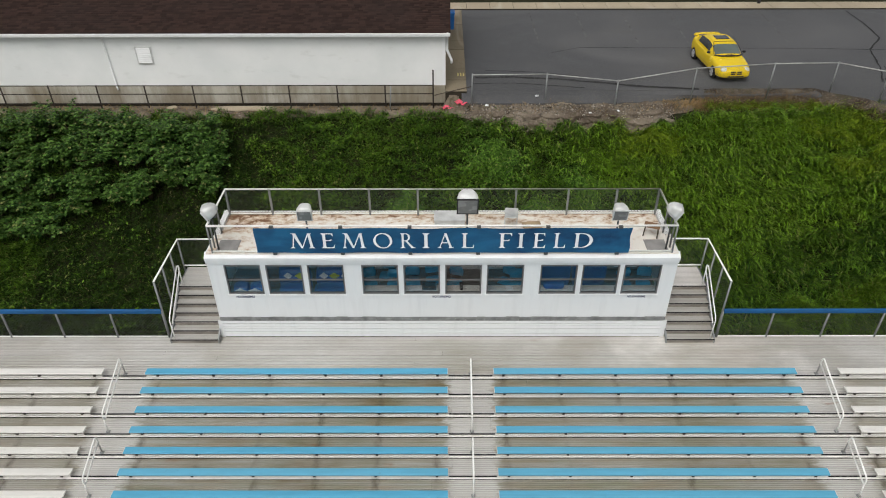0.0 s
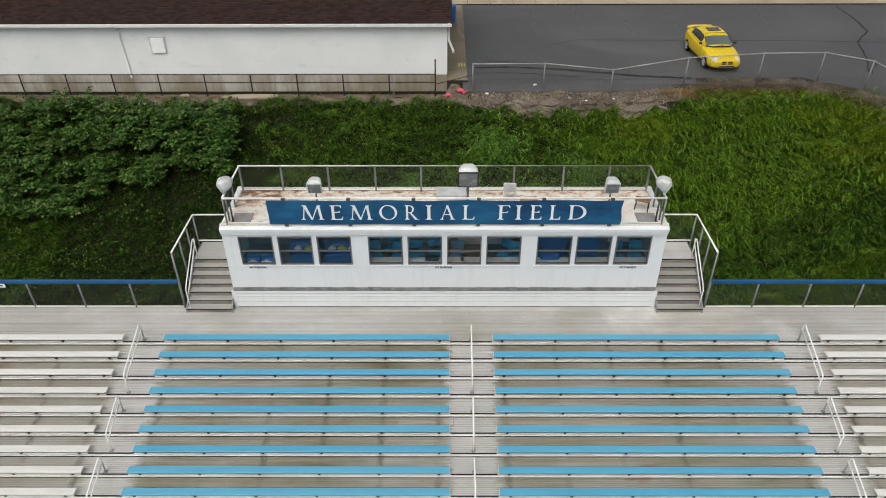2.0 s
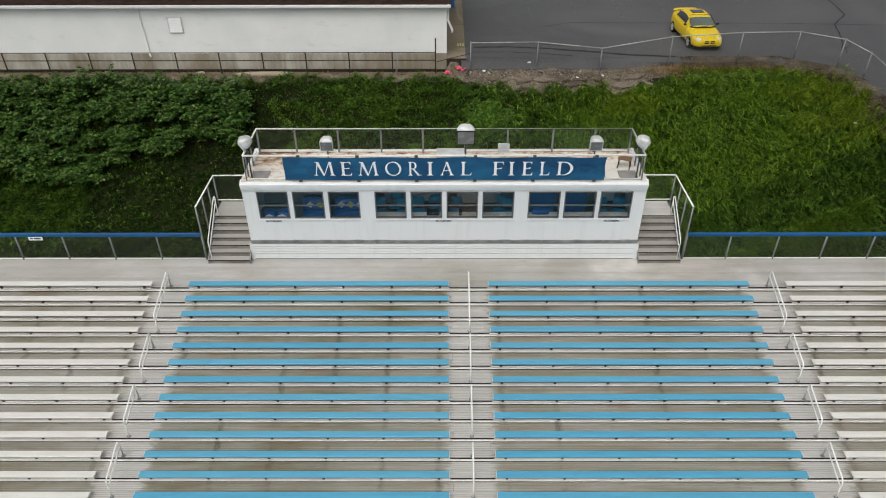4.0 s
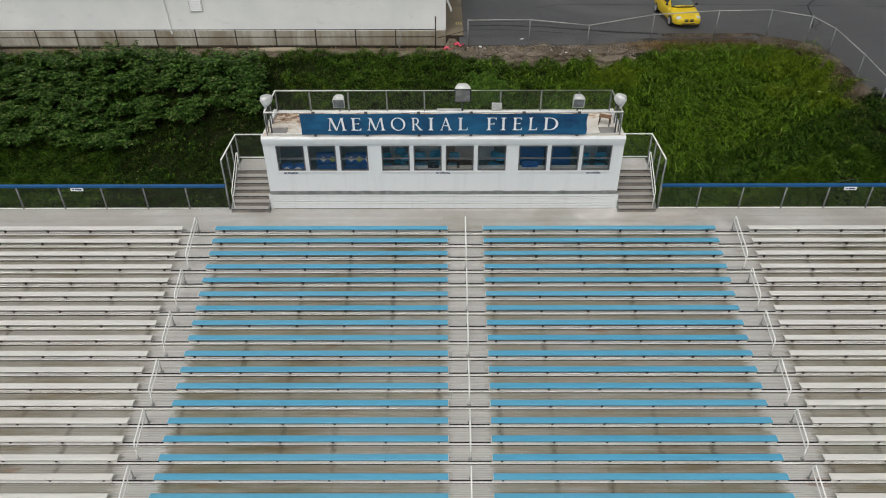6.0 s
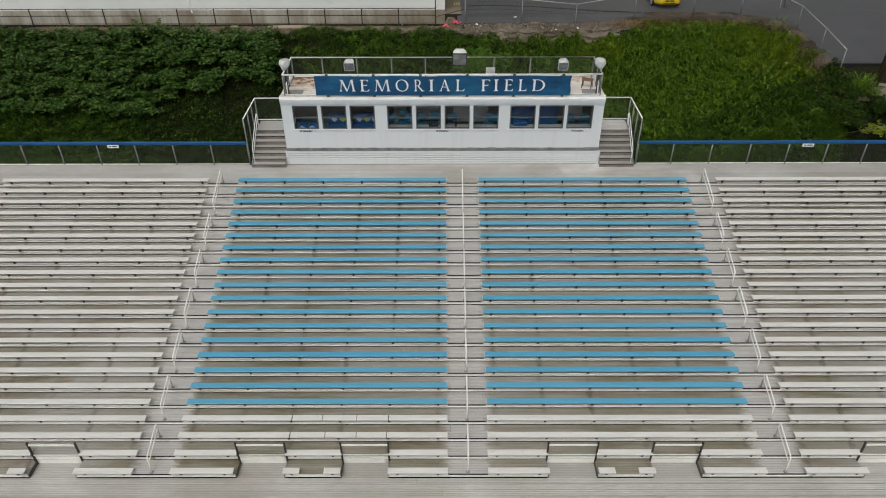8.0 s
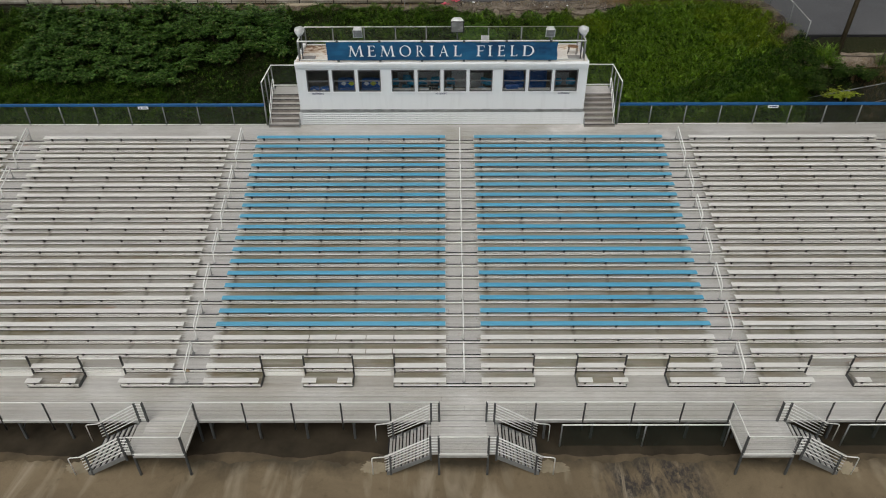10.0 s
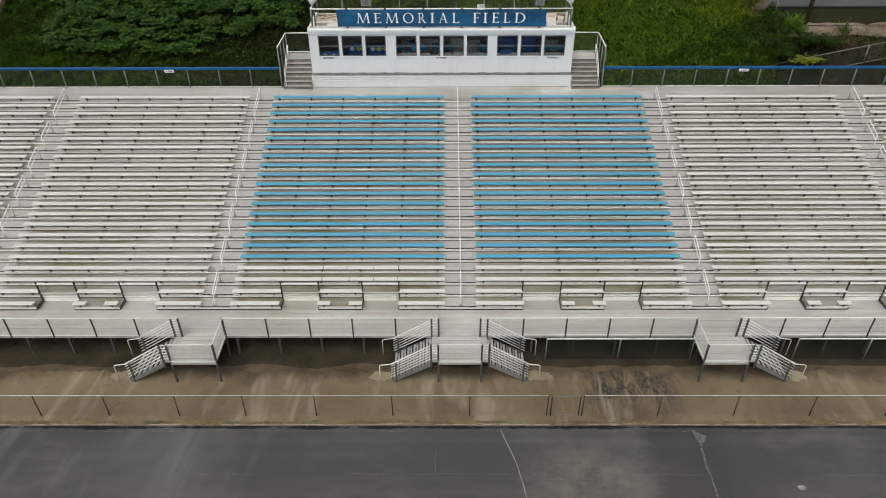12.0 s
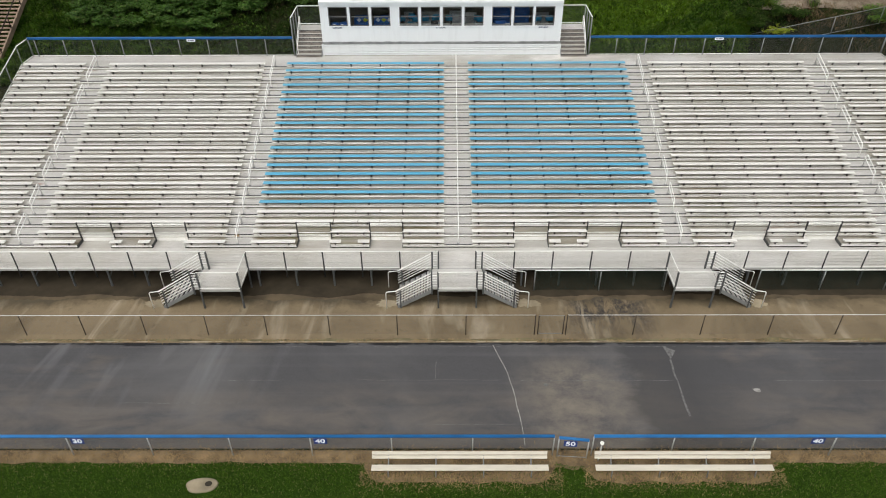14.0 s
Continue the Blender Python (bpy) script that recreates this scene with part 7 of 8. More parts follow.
for s in (-1.35, 1.35):
    bm = bmesh.new()
    loft(bm, [[(s + dx, y, z + dz) for dx, dz in ((-0.05, -0.3), (0.05, -0.3), (0.05, 0.12), (-0.05, 0.12))] for y, z in ((0, 0), (10.9, 5.4))])
    part("stringer", bm, M_WOODSTEP, t)
    tubepart("hand_rail", [(s, 0, 0.95), (s, 10.9, 6.35)], 0.04, M_WOODSTEP if s < 0 else M_BROWNRAIL, t)
    for i in range(6):
        tubepart("post", [(s, i * 2.1 + 0.1, i * 1.04), (s, i * 2.1 + 0.1, i * 1.04 + 1.0)], 0.035, M_BROWNRAIL, t)

# ---- field side ----


def number_sign(x, y, txt, z=GROUND + 0.95, rz=0):
    t = thing("yard_sign", pose(x, y, z, 0, 0, rz), "dark blue plate with the white number " + txt, "sign", "yard number signs")
    boxpart("plate", (-0.24, 0.24, -0.012, 0.0, -0.15, 0.15), M_SIGNBLUE, t, bevel=0.003)
    writing("number", txt, 0.3, pose(0, -0.014, 0, 90), M_LETTER, t, 0.003, 1.2, "", 0.008)


for x, txt in ((-13.25, "30"), (-4.33, "40"), (13.86, "40")):
    number_sign(x, -26.46, txt)
number_sign(4.82, -26.56, "50", GROUND + 0.92, -4)
for x0 in (-2.42, 5.68):
    t = thing("team_bench", pose(x0, -27.0, GROUND + 0.02), "cream plank bench with a backrest beside the field", "bench", "team benches")
    boxpart("seat_plank", (0, 6.4, -0.36, -0.11, 0.39, 0.425), M_BENCHWOOD, t, bevel=0.006)
    for z in (0.56, 0.70):
        bm = bmesh.new()
        loft(bm, [[(x, 0.12 + (z + q - 0.56) * 0.5 + dy, z + q) for q, dy in ((-0.048, -0.015), (-0.048, 0.02), (0.048, 0.02), (0.048, -0.015))] for x in (0, 6.38)])
        part("back_plank", bm, M_BENCHWOOD, t)
    for i in range(4):
        x = 0.6 + i * 1.73
        tubepart("leg", [(x, -0.34, 0), (x, -0.3, 0.385), (x, 0.02, 0.385), (x, 0.25, 0.76)], 0.022, M_GALV, t)
        tubepart("leg", [(x, 0.2, 0), (x, -0.06, 0.385)], 0.022, M_GALV, t)
t = thing("capped_post", pose(5.92, -26.62, GROUND + 0.01), "short pale post with a round cap beside the gate", "post")
tubepart("shaft", [(0, 0, -0.1), (0.03, 0, 0.98)], 0.03, M_POSTPALE, t)
bm = bmesh.new()
bmesh.ops.create_uvsphere(bm, u_segments=12, v_segments=8, radius=0.075, matrix=Matrix.Translation((0.03, 0, 1.02)))
part("cap", bm, M_PALERAIL, t, smooth=True)
t = thing("drain_cover", pose(-8.52, -27.70, GROUND + 0.02), "pale concrete drain ring sunk in the grass", "drain")
bm = bmesh.new()
loft(bm, [[(0.56 * r * (1 + 0.06 * math.sin(3 * q)) * math.cos(q), 0.33 * r * (1 + 0.08 * math.sin(2 * q + 1)) * math.sin(q), z) for q in [2 * math.pi * i / 28 for i in range(28)]] for r, z in ((1.05, 0.0), (0.97, 0.05), (0.8, 0.06))])
part("ring", bm, M_DRYSILT, t, smooth=True)
bm = bmesh.new()
loft(bm, [[(0.2 + 0.19 * math.cos(q), 0.02 + 0.17 * math.sin(q), z) for q in [2 * math.pi * i / 20 for i in range(20)]] for z in (0.055, 0.072)])
part("collar", bm, M_DRYSILT, t)
# dark disc laid on top stands in for the unlit hole in the ring
bm = bmesh.new()
loft(bm, [[(0.25 + 0.13 * math.cos(q), 0.03 + 0.11 * math.sin(q), z) for q in [2 * math.pi * i / 16 for i in range(16)]] for z in (0.06, 0.078)])
part("lid", bm, M_DARK_EARTH, t)

t = thing("row_tag", pose(-10.28, -14.072, -4.12), "small ochre tag on the edge of a step", "tag")
boxpart("plate", (-0.12, 0.12, -0.006, 0.0, -0.06, 0.06), M_TANBOX, t, bevel=0.002)

# lines and marks on the track
arc = [(2.35, -20.48), (2.64, -21.3), (2.9, -22.2), (3.1, -23.5), (3.22, -24.86), (3.28, -25.9)]
ribbon("track_line", arc, 0.04, GROUND + 0.018, M_PAINTLINE, "thin worn white start line curving over the track", "line")
ribbon("track_line", [(9.99, -21.35), (9.94, -22.2), (9.93, -23.4), (9.95, -24.5)], 0.08, GROUND + 0.018, M_FAINTLINE, "flaking faint white line on the track", "line")
bm = bmesh.new()
sheet(bm, [(9.83, -20.5, GROUND + 0.019), (10.34, -20.82, GROUND + 0.019), (9.99, -21.35, GROUND + 0.019)])
tagged(part("track_arrow", bm, M_FAINTLINE), "worn white triangle painted on the track", "mark", kind="structure")
for x0, x1, y in ((-10, -6.5, -22.55), (-3.5, 2.7, -22.55), (3.4, 9.8, -22.58), (14, 21, -22.6), (-13, -8, -23.8), (-1.0, 3.0, -24.9)):
    n = 8
    ribbon("lane_line", [(x0 + (x1 - x0) * i / n, y) for i in range(n + 1)], 0.018, GROUND + 0.017, M_FAINTLINE, "faint worn lane line on the track", "line")
ribbon("lane_line", [(-0.16, -21.5), (-0.18, -22.55)], 0.03, GROUND + 0.017, M_FAINTLINE, "faint worn lane line on the track", "line")


def blot(name, cx, cy, rx, ry, z, seed, material, label, category):
    """A flat stain with a ragged outline."""
    bm = bmesh.new()
    pts = []
    for i in range(90):
        q = 2 * math.pi * i / 90
        r = 1 + 0.35 * noise.noise((math.cos(q) * 1.5, math.sin(q) * 1.5, seed)) + 0.28 * noise.noise((math.cos(q) * 6, math.sin(q) * 6, seed + 3))
        pts.append(bm.verts.new((cx + rx * r * math.cos(q), cy + ry * r * math.sin(q), z)))
    mid = bm.verts.new((cx, cy, z))
    for i in range(90):
        bm.faces.new((mid, pts[i], pts[(i + 1) % 90]))
    return tagged(part(name, bm, material), label, category, kind="structure")


for i, (x, y, r) in enumerate(((4.43, -22.83, 0.1), (13.09, -23.12, 0.14), (12.4, -25.6, 0.1))):
    blot("paint_spot", x, y, r, r * 0.8, GROUND + 0.018, i * 5.0 + 2, M_PAINTLINE if i == 1 else M_FAINTLINE, "pale dried spot on the track", "stain")


def ragged_strip(name, x0, x1, y, width, seed, z, material, label, share=0.0):
    """A crumbled edge: its width and line wander, and it stops and starts."""
    bm = bmesh.new()
    last = None
    for i in range(int((x1 - x0) / 0.09)):
        x = x0 + i * 0.09
        w = width * max(0.0, 0.55 + 1.0 * noise.noise((x * 0.7, seed, 0)) + 0.5 * noise.noise((x * 3.7, seed, 1)) - share)
        c = y + 0.05 * noise.noise((x * 0.35, seed, 2)) + 0.03 * noise.noise((x * 2.9, seed, 3))
        now = (bm.verts.new((x, c - w / 2, z)), bm.verts.new((x, c + w / 2, z))) if w > 0.006 else None
        if now and last:
            bm.faces.new((last[0], now[0], now[1], last[1]))
        last = now
    return tagged(part(name, bm, material), label, "edge", kind="structure")


# dry silt trodden round the feet of the entrance stairs
for i, (x, rx) in enumerate(((-13.45, 0.62), (-2.5, 0.5), (4.1, 0.6), (15.05, 0.45))):
    blot("dry_patch", x, -17.62, rx, 0.3, GROUND + 0.0345, 40.0 + i * 7, M_DRYSILT, "pale dry silt at the foot of the stairs", "stain")
# black strip: gap and shadow of the crumbled edge, drawn flat
ragged_strip("edge_gap_shadow", -45, 45, -20.38, 0.2, 3.0, GROUND + 0.019, M_CRACK, "crumbled gap between apron and track, its shadow a dark strip")
ragged_strip("apron_edge", -45, 45, -20.15, 0.26, 9.0, GROUND + 0.036, M_MOSS, "mossy crumbling edge of the concrete apron")
ragged_strip("apron_crust", -45, 45, -20.25, 0.1, 15.0, GROUND + 0.04, M_SIDEWALK, "pale broken crust along the apron edge", 0.25)
# mid-tone strip that softens the front of the painted stand shade
ragged_strip("shade_edge", -45, 45, -17.12, 0.6, 27.0, GROUND + 0.0335, M_HALF_SHADE, "brown half-tone strip at the edge of the painted stand shade", -0.15)
ragged_strip("silt_line", -45, 45, -20.56, 0.05, 21.0, GROUND + 0.018, M_FAINTLINE, "thin broken silt line on the track", 0.3)

# ---- plants ----


def heights(xs_, ys_):
    return np.array([slope_height(a, b) for a, b in zip(xs_, ys_)])


LONG = ((0.0, 0.7), (0.45, 1.0), (0.8, 0.65), (1.0, 0.02))
SHORT = ((0.0, 0.8), (0.55, 1.0), (1.0, 0.02))


def blades(name, px, py, pz, length, width, lean, seed, material, way=0.0, spread=10.0, joints=LONG):
    """Bent grass blades, drooping to a point."""
    r = np.random.default_rng(seed)
    n = len(px)
    az = r.uniform(0, 2 * np.pi, n) if spread > 9 else way + r.normal(0, spread, n)
    ln = length * r.uniform(0.6, 1.25, n)
    le = lean * r.uniform(0.5, 1.3, n)
    dx, dy = np.cos(az), np.sin(az)
    sx, sy = -dy * width / 2, dx * width / 2
    base = np.stack([px, py, pz], 1)
    levels = []
    for t, wk in joints:
        ang = le * t
        h = ln * t * np.cos(ang * 0.75)
        o = ln * t * np.sin(ang)
        c = base + np.stack([dx * o, dy * o, h], 1)
        s = np.stack([sx * wk, sy * wk, np.zeros(n)], 1)
        levels += [c - s, c + s]
    v = np.stack(levels, 1).reshape(-1, 3)
    b = (np.arange(n) * 2 * len(joints))[:, None]
    f = np.concatenate([b + 2 * i + np.array([[0, 1, 3, 2]]) for i in range(len(joints) - 1)], 1).reshape(-1, 4)
    return new(name, fast_mesh(name, v, f, 4, material))


def leaves(name, centre, size, droop, seed, material, out=None, slim=0.34):
    """Broad leaves, each a folded pointed blade of two halves."""
    r = np.random.default_rng(seed)
    n = len(centre)
    az = r.uniform(0, 2 * np.pi, n) if out is None else out + r.normal(0, 0.7, n)
    pitch = -droop * r.uniform(0.2, 1.2, n)
    s = size * r.uniform(0.6, 1.3, n)
    d = np.stack([np.cos(az) * np.cos(pitch), np.sin(az) * np.cos(pitch), np.sin(pitch)], 1) * s[:, None]
    w = np.stack([-np.sin(az), np.cos(az), np.full(n, 0.25)], 1) * (s * slim)[:, None]
    w2 = np.stack([np.sin(az), -np.cos(az), np.full(n, 0.25)], 1) * (s * slim)[:, None]
    a = centre
    m = centre + d * 0.45
    t = centre + d
    v = np.stack([a, m + w, t, m + w2], 1).reshape(-1, 3)
    b = (np.arange(n) * 4)[:, None]
    f = np.concatenate([b + np.array([[0, 2, 1]]), b + np.array([[0, 3, 2]])], 1).reshape(-1, 3)
    return new(name, fast_mesh(name, v, f, 3, material))


R = np.random.default_rng(21)


def bank_points(n, x0, x1, y0, y1, keep):
    x, y = R.uniform(x0, x1, n), R.uniform(y0, y1, n)
    k = np.array([keep(a, b) for a, b in zip(x, y)])
    return x[k], y[k]


def on_bank(x, y):
    d = min(13.3 - y, math.hypot(max(0.0, 20.9 - x), max(0.0, 4.6 - y)) if (x < 20.9 or y < 4.6) else 0.0)
    top = float(np.interp(x, (-26, -3, 1, 3.5, 9, 11, 14, 19), (0.35, 0.3, 0.45, 1.2, 1.1, 0.6, 0.3, 0.12)))
    return d > top + 0.2 * noise.noise((x * 1.3, 0, 4)) and not (abs(x) < BOX_W and y < BOX_D + 0.15)


def in_shrub(x, y):
    """The stand of broad-leaved shrubs on the upper left of the bank."""
    edge = -9.7 + 1.2 * noise.noise((y * 0.6, 1, 0)) - max(0.0, 7.6 - y) * 0.9
    low = float(np.interp(x, (-26, -18, -15.5, -9), (7.2, 6.8, 8.3, 9.2))) + 0.7 * noise.noise((x * 0.6, 8, 0))
    return x < edge and low < y < float(np.interp(x, (-17, -13), (12.2, 12.35))) and x > -27


def mound(x, y):
    """How high the growth stands above the soil: uneven clumps with hollows."""
    a = noise.noise((x * 1.1, y * 1.3, 11)) + 0.9 * noise.noise((x * 2.3, y * 2.5, 12))
    return 0.16 + 0.4 * max(-0.5, min(1.1, a))


def mounds(px, py):
    return np.array([mound(a, b) for a, b in zip(px, py)])


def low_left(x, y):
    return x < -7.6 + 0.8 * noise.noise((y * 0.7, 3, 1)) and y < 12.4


def bare_end(x, y):
    """The gravel and dead ground at the end of the bank."""
    return x > 19.6 and y < 4.3


# tall grass over the open bank, hanging downhill
px, py = bank_points(125000, 2.0, 22, 0.9, 13.6, lambda x, y: on_bank(x, y) and not bare_end(x, y) and (x > 7.0 + 3 * noise.noise((x * 0.3, y * 0.4, 2)) or R.random() < 0.12))
# lower blades take a darkened copy of the grass colour, as shade
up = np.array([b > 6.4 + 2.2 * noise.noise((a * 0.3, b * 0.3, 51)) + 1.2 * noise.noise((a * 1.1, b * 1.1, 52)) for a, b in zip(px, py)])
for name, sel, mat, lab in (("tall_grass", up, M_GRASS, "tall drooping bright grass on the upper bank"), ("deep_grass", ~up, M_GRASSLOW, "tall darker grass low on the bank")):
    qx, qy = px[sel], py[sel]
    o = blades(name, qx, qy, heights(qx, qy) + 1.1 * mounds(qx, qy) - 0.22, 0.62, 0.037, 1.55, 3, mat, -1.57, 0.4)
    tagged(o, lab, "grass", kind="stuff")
# mixed shorter growth on the middle and left
px, py = bank_points(230000, -34, 13, 0.9, 13.4, lambda x, y: on_bank(x, y) and (x < 8.5 or R.random() < 0.5) and not (low_left(x, y) and x > -17 and R.random() < 0.98))
o = blades("short_grass", px, py, heights(px, py) + mounds(px, py) - 0.12, 0.33, 0.032, 1.35, 4, M_WEED, -1.57, 1.2, SHORT)
tagged(o, "short mixed grass and weeds on the bank", "grass", kind="stuff")
# leafy weeds among it
px, py = bank_points(110000, -34, 20, 0.9, 13.4, lambda x, y: on_bank(x, y) and noise.noise((x * 0.45, y * 0.6, 9)) > (-0.12 if x < 9 else 0.2) and not (low_left(x, y) and R.random() < 0.72))
c = np.stack([px, py, heights(px, py) + mounds(px, py) + R.uniform(-0.06, 0.15, len(px))], 1)
o = leaves("weed_leaves", c, 0.15, 0.7, 5, M_WEED, None, 0.24)
tagged(o, "low leafy weeds scattered over the bank", "weeds", kind="stuff")
# a bramble mound and two smaller ones
for cx, cy, rx, ry, n, hgt in ((2.4, 10.2, 1.7, 1.35, 9000, 0.42), (-1.6, 8.4, 1.0, 0.8, 2200, 0.2), (6.4, 9.3, 1.3, 1.1, 4200, 0.25), (4.2, 8.2, 1.1, 0.8, 2600, 0.2)):
    q = R.uniform(0, 2 * np.pi, n)
    rad = np.abs(R.normal(0, 0.62, n)) ** 0.8 * (1 + 0.25 * np.sin(3 * q + cx) + 0.15 * np.sin(7 * q + cy))
    px, py = cx + rx * rad * np.cos(q), cy + ry * rad * np.sin(q)
    lift = hgt * np.clip(1 - rad * rad, 0, 1) ** 0.6
    c = np.stack([px, py, heights(px, py) + mounds(px, py) + lift * R.uniform(0.55, 1.0, n) + 0.1], 1)
    o = leaves("bramble", c, 0.13, 0.7, int(40 + n % 97), M_BRAMBLE, None, 0.26)
    tagged(o, "fresh green bramble mound on the open bank", "weeds", kind="stuff")
# bright young growth in a few drifts
px, py = bank_points(110000, -9, 19, 1.5, 13.2, lambda x, y: on_bank(x, y) and (x < 9 or R.random() < 0.3) and noise.noise((x * 0.33, y * 0.4, 21)) + 0.4 * noise.noise((x * 1.3, y * 1.3, 22)) > 0.24)
c = np.stack([px, py, heights(px, py) + mounds(px, py) + R.uniform(0.0, 0.22, len(px))], 1)
o = leaves("young_growth", c, 0.125, 0.6, 15, M_YOUNG, None, 0.16)
tagged(o, "bright green young weeds in drifts on the bank", "weeds", kind="stuff")
px, py = bank_points(22000, 12.5, 21.5, 7.5, 12.9, lambda x, y: on_bank(x, y) and noise.noise((x * 0.5, y * 0.5, 71)) + np.interp(y, (8, 12.5), (-0.45, 0.35)) + np.interp(x, (13, 18), (-0.3, 0.25)) > 0.0)
c = np.stack([px, py, heights(px, py) + 1.2 * mounds(px, py) + R.uniform(0.0, 0.28, len(px))], 1)
o = leaves("leafy_weeds", c, 0.13, 0.6, 25, M_YOUNG, None, 0.26)
tagged(o, "yellow-green broad-leaved weeds at the top of the bank", "weeds", kind="stuff")
px, py = bank_points(30000, 11.6, 20.0, 0.9, 3.6, lambda x, y: noise.noise((x * 0.8, y * 0.9, 61)) > -0.2 and y < 2.9 + 0.7 * noise.noise((x * 0.7, 0, 62)) - 0.5 * max(0.0, 13.0 - x))
o = blades("bright_weeds", px, py, heights(px, py) + mounds(px, py) + 0.3, 0.36, 0.03, 1.2, 19, M_YOUNG, -1.57, 1.0, SHORT)
tagged(o, "bright yellow-green weeds at the foot of the bank", "weeds", kind="stuff")
px, py = bank_points(46000, 8.0, 21.5, 7.0, 13.2, lambda x, y: on_bank(x, y) and (math.hypot((x - 9.4) / 1.5, (y - 11.3) / 0.7) + 0.5 * noise.noise((x, y, 91)) < 1.0 or (np.interp(x, (15.5, 19.5), (-0.7, 0.45)) + np.interp(y, (8, 12), (-0.3, 0.2)) + 0.8 * noise.noise((x * 0.7, y * 0.8, 92)) > 0)))
o = blades("yellow_grass", px, py, heights(px, py) + 1.35 * mounds(px, py) - 0.05, 0.58, 0.028, 1.5, 29, M_SUNNY, -1.57, 0.8)
tagged(o, "yellow-green seeding grass at the top of the bank", "grass", kind="stuff")
# low leaves and coarse grass on the left, their colour darkened as shrub shade
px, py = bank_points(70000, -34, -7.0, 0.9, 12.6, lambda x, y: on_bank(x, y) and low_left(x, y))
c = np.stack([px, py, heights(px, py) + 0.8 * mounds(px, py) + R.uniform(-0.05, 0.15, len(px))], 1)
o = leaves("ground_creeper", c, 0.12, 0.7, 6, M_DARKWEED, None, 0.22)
tagged(o, "low leaves under the shrubs, coloured dark for their shade", "weeds", kind="stuff")
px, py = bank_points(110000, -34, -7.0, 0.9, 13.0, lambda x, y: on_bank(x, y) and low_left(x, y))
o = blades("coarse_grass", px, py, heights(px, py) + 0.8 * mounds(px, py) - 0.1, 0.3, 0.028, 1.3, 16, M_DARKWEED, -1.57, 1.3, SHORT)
tagged(o, "coarse grass low on the bank, coloured dark for shade", "grass", kind="stuff")
px, py = bank_points(30000, -34, -17.5, 0.9, 9.0, lambda x, y: on_bank(x, y) and not in_shrub(x, y) and noise.noise((x * 0.4, y * 0.5, 81)) + np.interp(x, (-24, -18), (0.35, -0.4)) > 0.0)
o = blades("pale_grass", px, py, heights(px, py) + mounds(px, py), 0.36, 0.03, 1.3, 27, M_WEED, -1.57, 1.0, SHORT)
tagged(o, "lighter olive grass towards the timber steps", "grass", kind="stuff")
# leaves in a darkened colour stand in for shade at the bank end
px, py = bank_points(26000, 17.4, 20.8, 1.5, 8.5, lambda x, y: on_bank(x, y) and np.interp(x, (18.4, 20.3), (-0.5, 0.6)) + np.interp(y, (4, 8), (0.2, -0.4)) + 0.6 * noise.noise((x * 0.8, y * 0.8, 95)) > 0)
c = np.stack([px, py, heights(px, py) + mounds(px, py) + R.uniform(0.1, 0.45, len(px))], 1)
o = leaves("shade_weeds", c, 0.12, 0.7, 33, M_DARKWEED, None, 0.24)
tagged(o, "weeds at the bank end, leaf colour darkened for shade", "weeds", kind="stuff")
# dead stalks on the bare end of the bank
px, py = bank_points(3500, 22.5, 32, 1.6, 3.7, lambda x, y: noise.noise((x * 0.9, y * 0.9, 40)) > -0.1)
o = blades("dead_stalks", px, py, heights(px, py) + 0.03, 0.3, 0.02, 1.2, 17, M_DEADSTALK, 0, 10.0, SHORT)
tagged(o, "dead brown stalks beside the gravel", "grass", kind="stuff")


def shrub(x, y, r, h, seed, n, material, label, size=0.17):
    """Many stems from one root, leaves in tiers with gaps between them."""
    q = np.random.default_rng(seed)
    z = slope_height(x, y)
    t = thing("shrub", pose(x, y, z), label, "shrub", "shrubs on the bank")
    bm = bmesh.new()
    cs, outs = [], []
    stems = 9
    for i in range(stems):
        a = q.uniform(0, 2 * math.pi)
        rr = r * math.sqrt(q.uniform(0.02, 1))
        tip = Vector((math.cos(a) * rr, math.sin(a) * rr, h * q.uniform(0.6, 1.1) * (1 - 0.25 * (rr / r) ** 2)))
        mid = tip * 0.5 + Vector((0, 0, 0.2 * h))
        tube(bm, [(0, 0, -0.1), mid, tip], 0.012, 4)
        for _ in range(n // (stems * 6)):
            s = q.uniform(0.12, 1.0) ** 0.55
            p = (mid.lerp(tip, (s - 0.5) * 2) if s > 0.5 else mid * (s * 2))
            b = q.uniform(0, 2 * math.pi)
            d = q.uniform(0.02, 0.42)
            hub = (p.x + math.cos(b) * d, p.y + math.sin(b) * d, p.z + q.uniform(-0.05, 0.12))
            # a whorl of leaves spread like a small parasol
            turn = q.uniform(0, 2 * math.pi)
            for w in range(6):
                c = turn + w * math.pi / 3
                cs.append((hub[0] + math.cos(c) * 0.02, hub[1] + math.sin(c) * 0.02, hub[2]))
                outs.append(c)
    part("stem", bm, M_STEM, t)
    o = leaves("foliage", np.array(cs), size, 0.5, seed + 1, material, np.array(outs), 0.36)
    o.parent = t


i = 0
for gx in np.arange(-26.5, -8.0, 0.92):
    for gy in np.arange(5.6, 13.0, 0.9):
        x, y = gx + R.uniform(-0.45, 0.45), gy + R.uniform(-0.4, 0.4)
        if in_shrub(x, y) and on_bank(x, y):
            i += 1
            shrub(x, y, R.uniform(0.65, 0.95), R.uniform(0.9, 1.5), 100 + i, 820, M_BUSHLEAF, "broad-leaved green shrub growing thickly on the bank", 0.15)
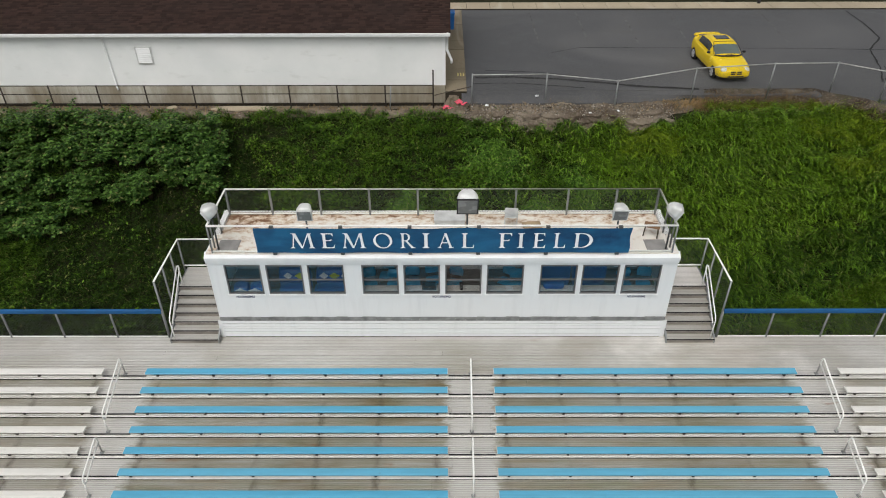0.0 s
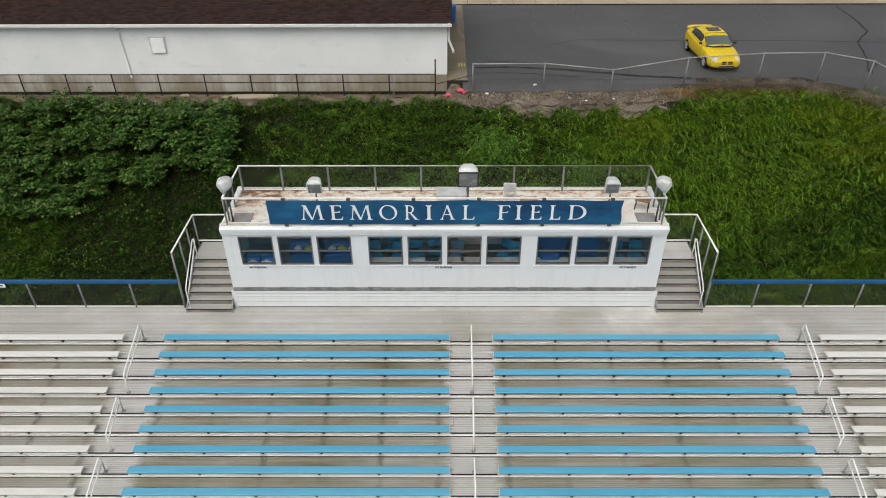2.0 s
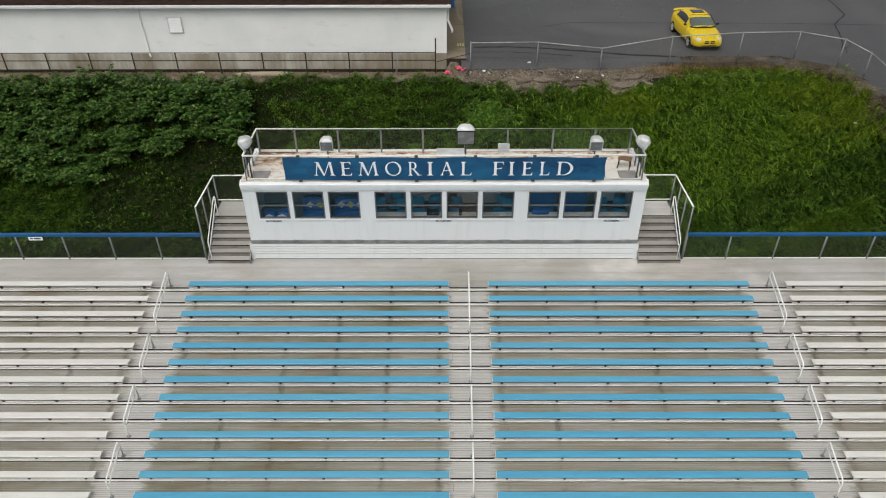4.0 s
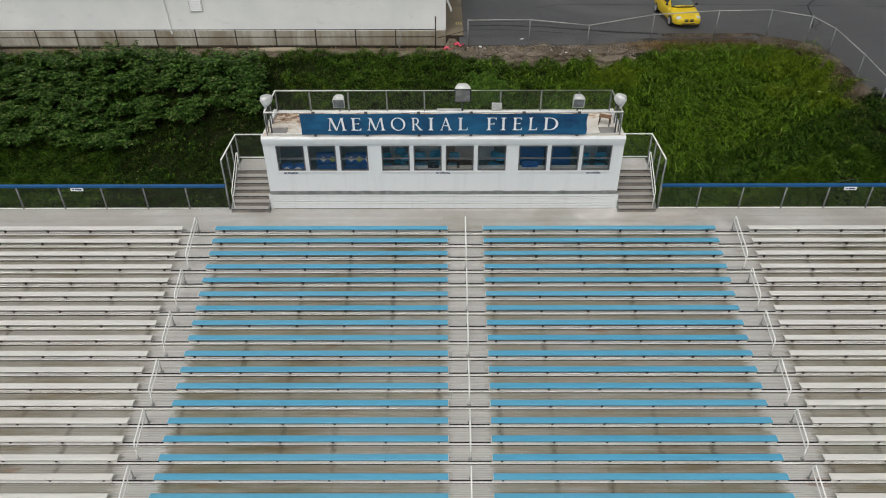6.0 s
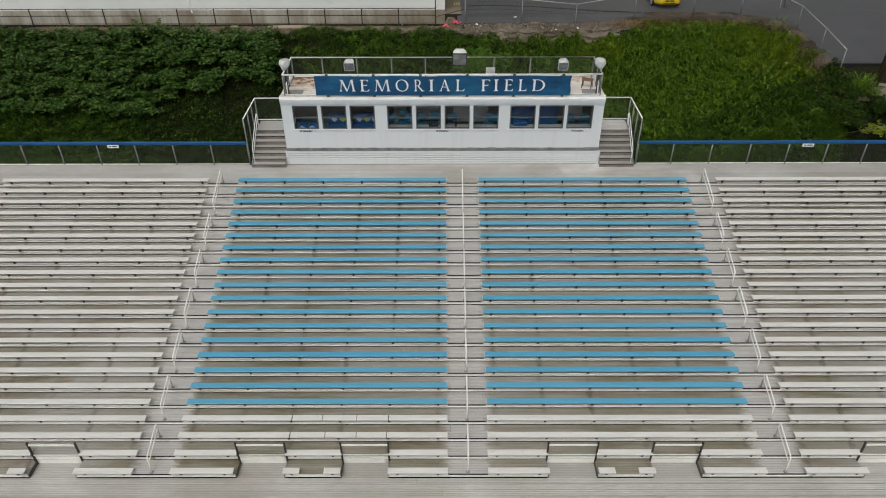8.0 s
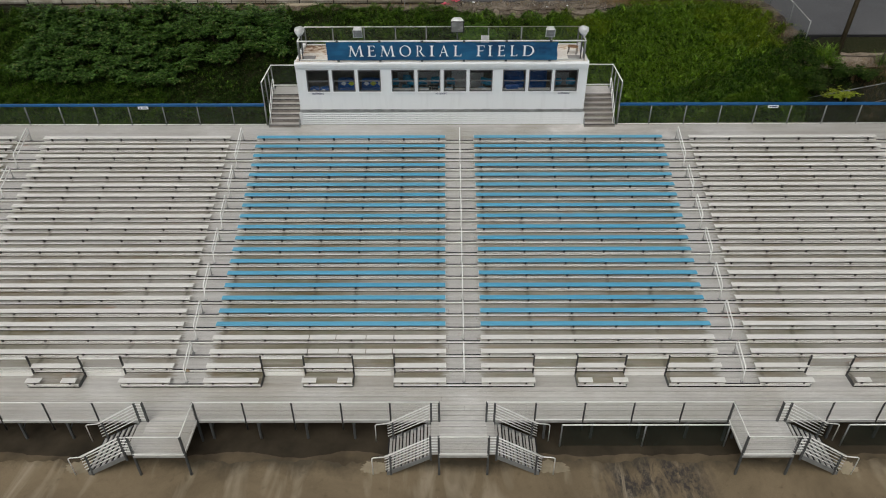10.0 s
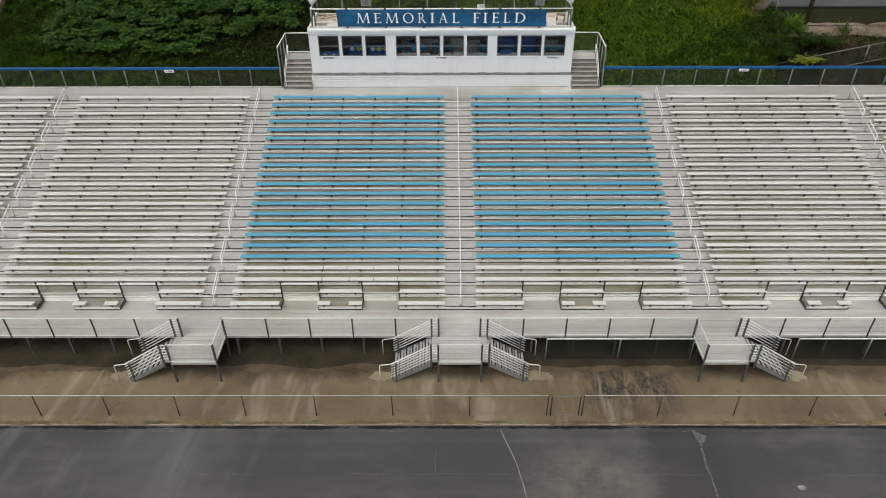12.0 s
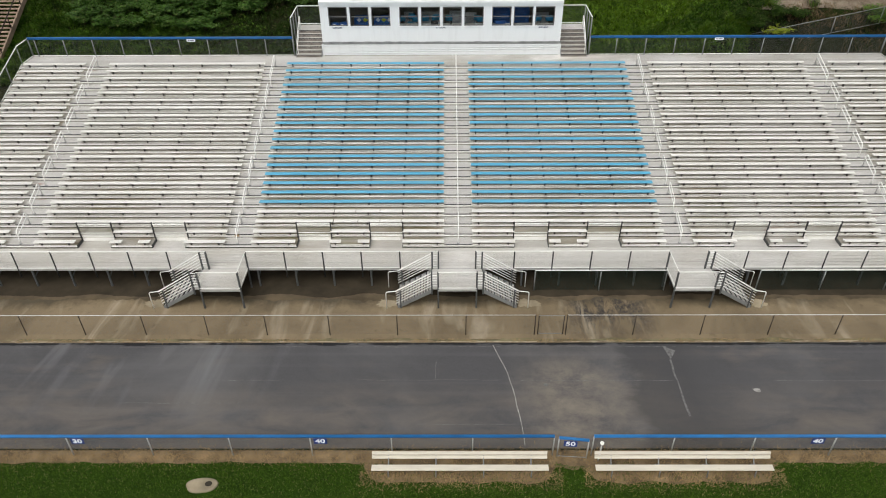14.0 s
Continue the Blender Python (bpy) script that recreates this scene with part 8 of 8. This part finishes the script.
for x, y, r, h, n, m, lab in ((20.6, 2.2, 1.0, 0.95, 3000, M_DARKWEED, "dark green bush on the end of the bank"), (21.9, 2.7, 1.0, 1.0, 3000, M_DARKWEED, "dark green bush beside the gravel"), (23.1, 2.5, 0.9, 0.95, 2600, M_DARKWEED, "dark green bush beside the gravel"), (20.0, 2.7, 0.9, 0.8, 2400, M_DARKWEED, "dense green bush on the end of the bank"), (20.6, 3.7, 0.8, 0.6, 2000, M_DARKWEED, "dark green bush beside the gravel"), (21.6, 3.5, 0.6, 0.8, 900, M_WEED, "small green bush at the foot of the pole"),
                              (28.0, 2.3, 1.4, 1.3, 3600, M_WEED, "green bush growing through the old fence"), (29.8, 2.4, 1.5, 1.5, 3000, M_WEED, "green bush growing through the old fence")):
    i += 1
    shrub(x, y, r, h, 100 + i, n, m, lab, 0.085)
px, py = R.normal(21.3, 0.32, 260), R.normal(3.75, 0.2, 260)
o = blades("tall_weeds", px, py, heights(px, py) + 0.1, 0.8, 0.026, 0.9, 77, M_YOUNG)
tagged(o, "clump of tall seeding weeds beside the pole", "weeds", kind="stuff")
px, py = R.normal(24.4, 0.16, 70), R.normal(3.4, 0.12, 70)
o = blades("post_weeds", px, py, heights(px, py) + 0.15, 0.75, 0.026, 0.9, 78, M_WEED)
tagged(o, "weeds climbing the leaning post", "weeds", kind="stuff")
shrub(21.75, 2.0, 0.8, 0.8, 400, 1600, M_YELLOWLEAF, "bright yellow-green bush behind the deck fence", 0.1)
px, py = bank_points(14000, 20.2, 32, 0.9, 3.4, lambda x, y: noise.noise((x * 0.8, y * 0.8, 41)) > 0.05)
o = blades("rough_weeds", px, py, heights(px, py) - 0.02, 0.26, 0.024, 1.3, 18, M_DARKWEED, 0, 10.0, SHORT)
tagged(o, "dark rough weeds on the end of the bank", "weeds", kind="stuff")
# grass and dry stalks over the dirt rim of the car park
ku = R.integers(0, len(berm), 9000)
dry = R.random(9000) < np.array([np.interp(berm[k][0][0], (17, 18.5), (0.5, 0.25)) for k in ku])
kw = np.clip(np.where(dry, R.normal(0.45, 0.28, 9000), R.normal(0.95, 0.14, 9000)), 0.02, 1.2)
pa = np.array([berm[k][2] for k in ku]) * (1 - kw)[:, None] + np.array([berm[k][4] for k in ku]) * kw[:, None]
pa[:, 0] += R.normal(0, 0.12, 9000)
pa[:, 1] += R.normal(0, 0.08, 9000)
o = blades("rim_stalks", pa[dry, 0], pa[dry, 1], pa[dry, 2] - 0.06, 0.2, 0.016, 1.2, 61, M_DEADSTALK)
tagged(o, "dead brown stalks on the dirt rim of the car park", "grass", kind="stuff")
o = blades("rim_grass", pa[~dry, 0], pa[~dry, 1], pa[~dry, 2] - 0.1, 0.28, 0.022, 1.4, 62, M_SUNNY, -1.57, 1.2)
tagged(o, "green tufts growing over the dirt rim", "grass", kind="stuff")
# dry tufts at the fence feet and along the field edge
rim_u = R.uniform(0, 1, 1600)
px = np.concatenate([R.uniform(-25, 18, 2500), R.normal(12.6, 0.45, 1100), R.uniform(10.5, 18.4, 2200), np.interp(rim_u, (0, 0.35, 0.6, 1), (18.6, 20.4, 20.65, 20.3)) + R.normal(-0.12, 0.12, 1600)])
py = np.concatenate([13.4 + R.normal(0, 0.3, 2500), 13.55 + R.normal(0, 0.2, 1100), 13.55 + R.normal(0, 0.14, 2200), np.interp(rim_u, (0, 0.35, 0.6, 1), (13.55, 12.1, 10.0, 5.4)) + R.normal(-0.1, 0.12, 1600)])
o = blades("dry_tufts", px, py, heights(px, py), 0.22, 0.015, 1.2, 8, M_STRAW)
tagged(o, "dry brown grass tufts along the fence", "grass", kind="stuff")
px = R.uniform(-22, 22, 14000)
py = -26.45 + R.normal(0, 0.22, 14000)
o = blades("verge_tufts", px, py, np.full(14000, GROUND + 0.01), 0.11, 0.012, 1.3, 10, M_STRAW)
tagged(o, "dry straw-coloured grass under the field fence", "grass", kind="stuff")
px = np.concatenate([R.uniform(-2.9, 4.5, 3200), R.uniform(5.3, 12.6, 3200)])
py = -27.35 + R.normal(0, 0.3, 6400)
o = blades("bench_straw", px, py, np.full(6400, GROUND + 0.015), 0.1, 0.014, 1.3, 12, M_STRAW)
tagged(o, "trodden dry grass under the team benches", "grass", kind="stuff")
px = R.uniform(-22, 22, 90000)
py = R.uniform(-28.8, -26.62, 90000)
k = (py < -26.8 + 0.1 * np.sin(px * 2.1)) & ~((px > -2.75) & (px < 4.3) & (py > -27.75) & (R.random(90000) < 0.86)) & ~((px > 5.4) & (px < 12.4) & (py > -27.75) & (R.random(90000) < 0.86)) & ~(np.hypot((px + 8.45), (py + 27.75) * 1.3) < 0.55)
px, py = px[k], py[k]
o = blades("turf_blades", px, py, np.full(len(px), GROUND + 0.015), 0.09, 0.014, 1.0, 11, M_TURFBLADE)
tagged(o, "mown green turf at the field edge", "grass", kind="stuff")
px = R.uniform(-24, 26, 5000)
py = -20.2 + R.normal(0, 0.06, 5000)
k = np.array([noise.noise((v * 0.9, 0, 30)) > -0.1 for v in px])
px, py = px[k], py[k]
o = blades("edge_moss", px, py, np.full(len(px), GROUND + 0.03), 0.07, 0.014, 1.3, 12, M_STRAW)
tagged(o, "dry moss and grass in the joint by the track", "grass", kind="stuff")
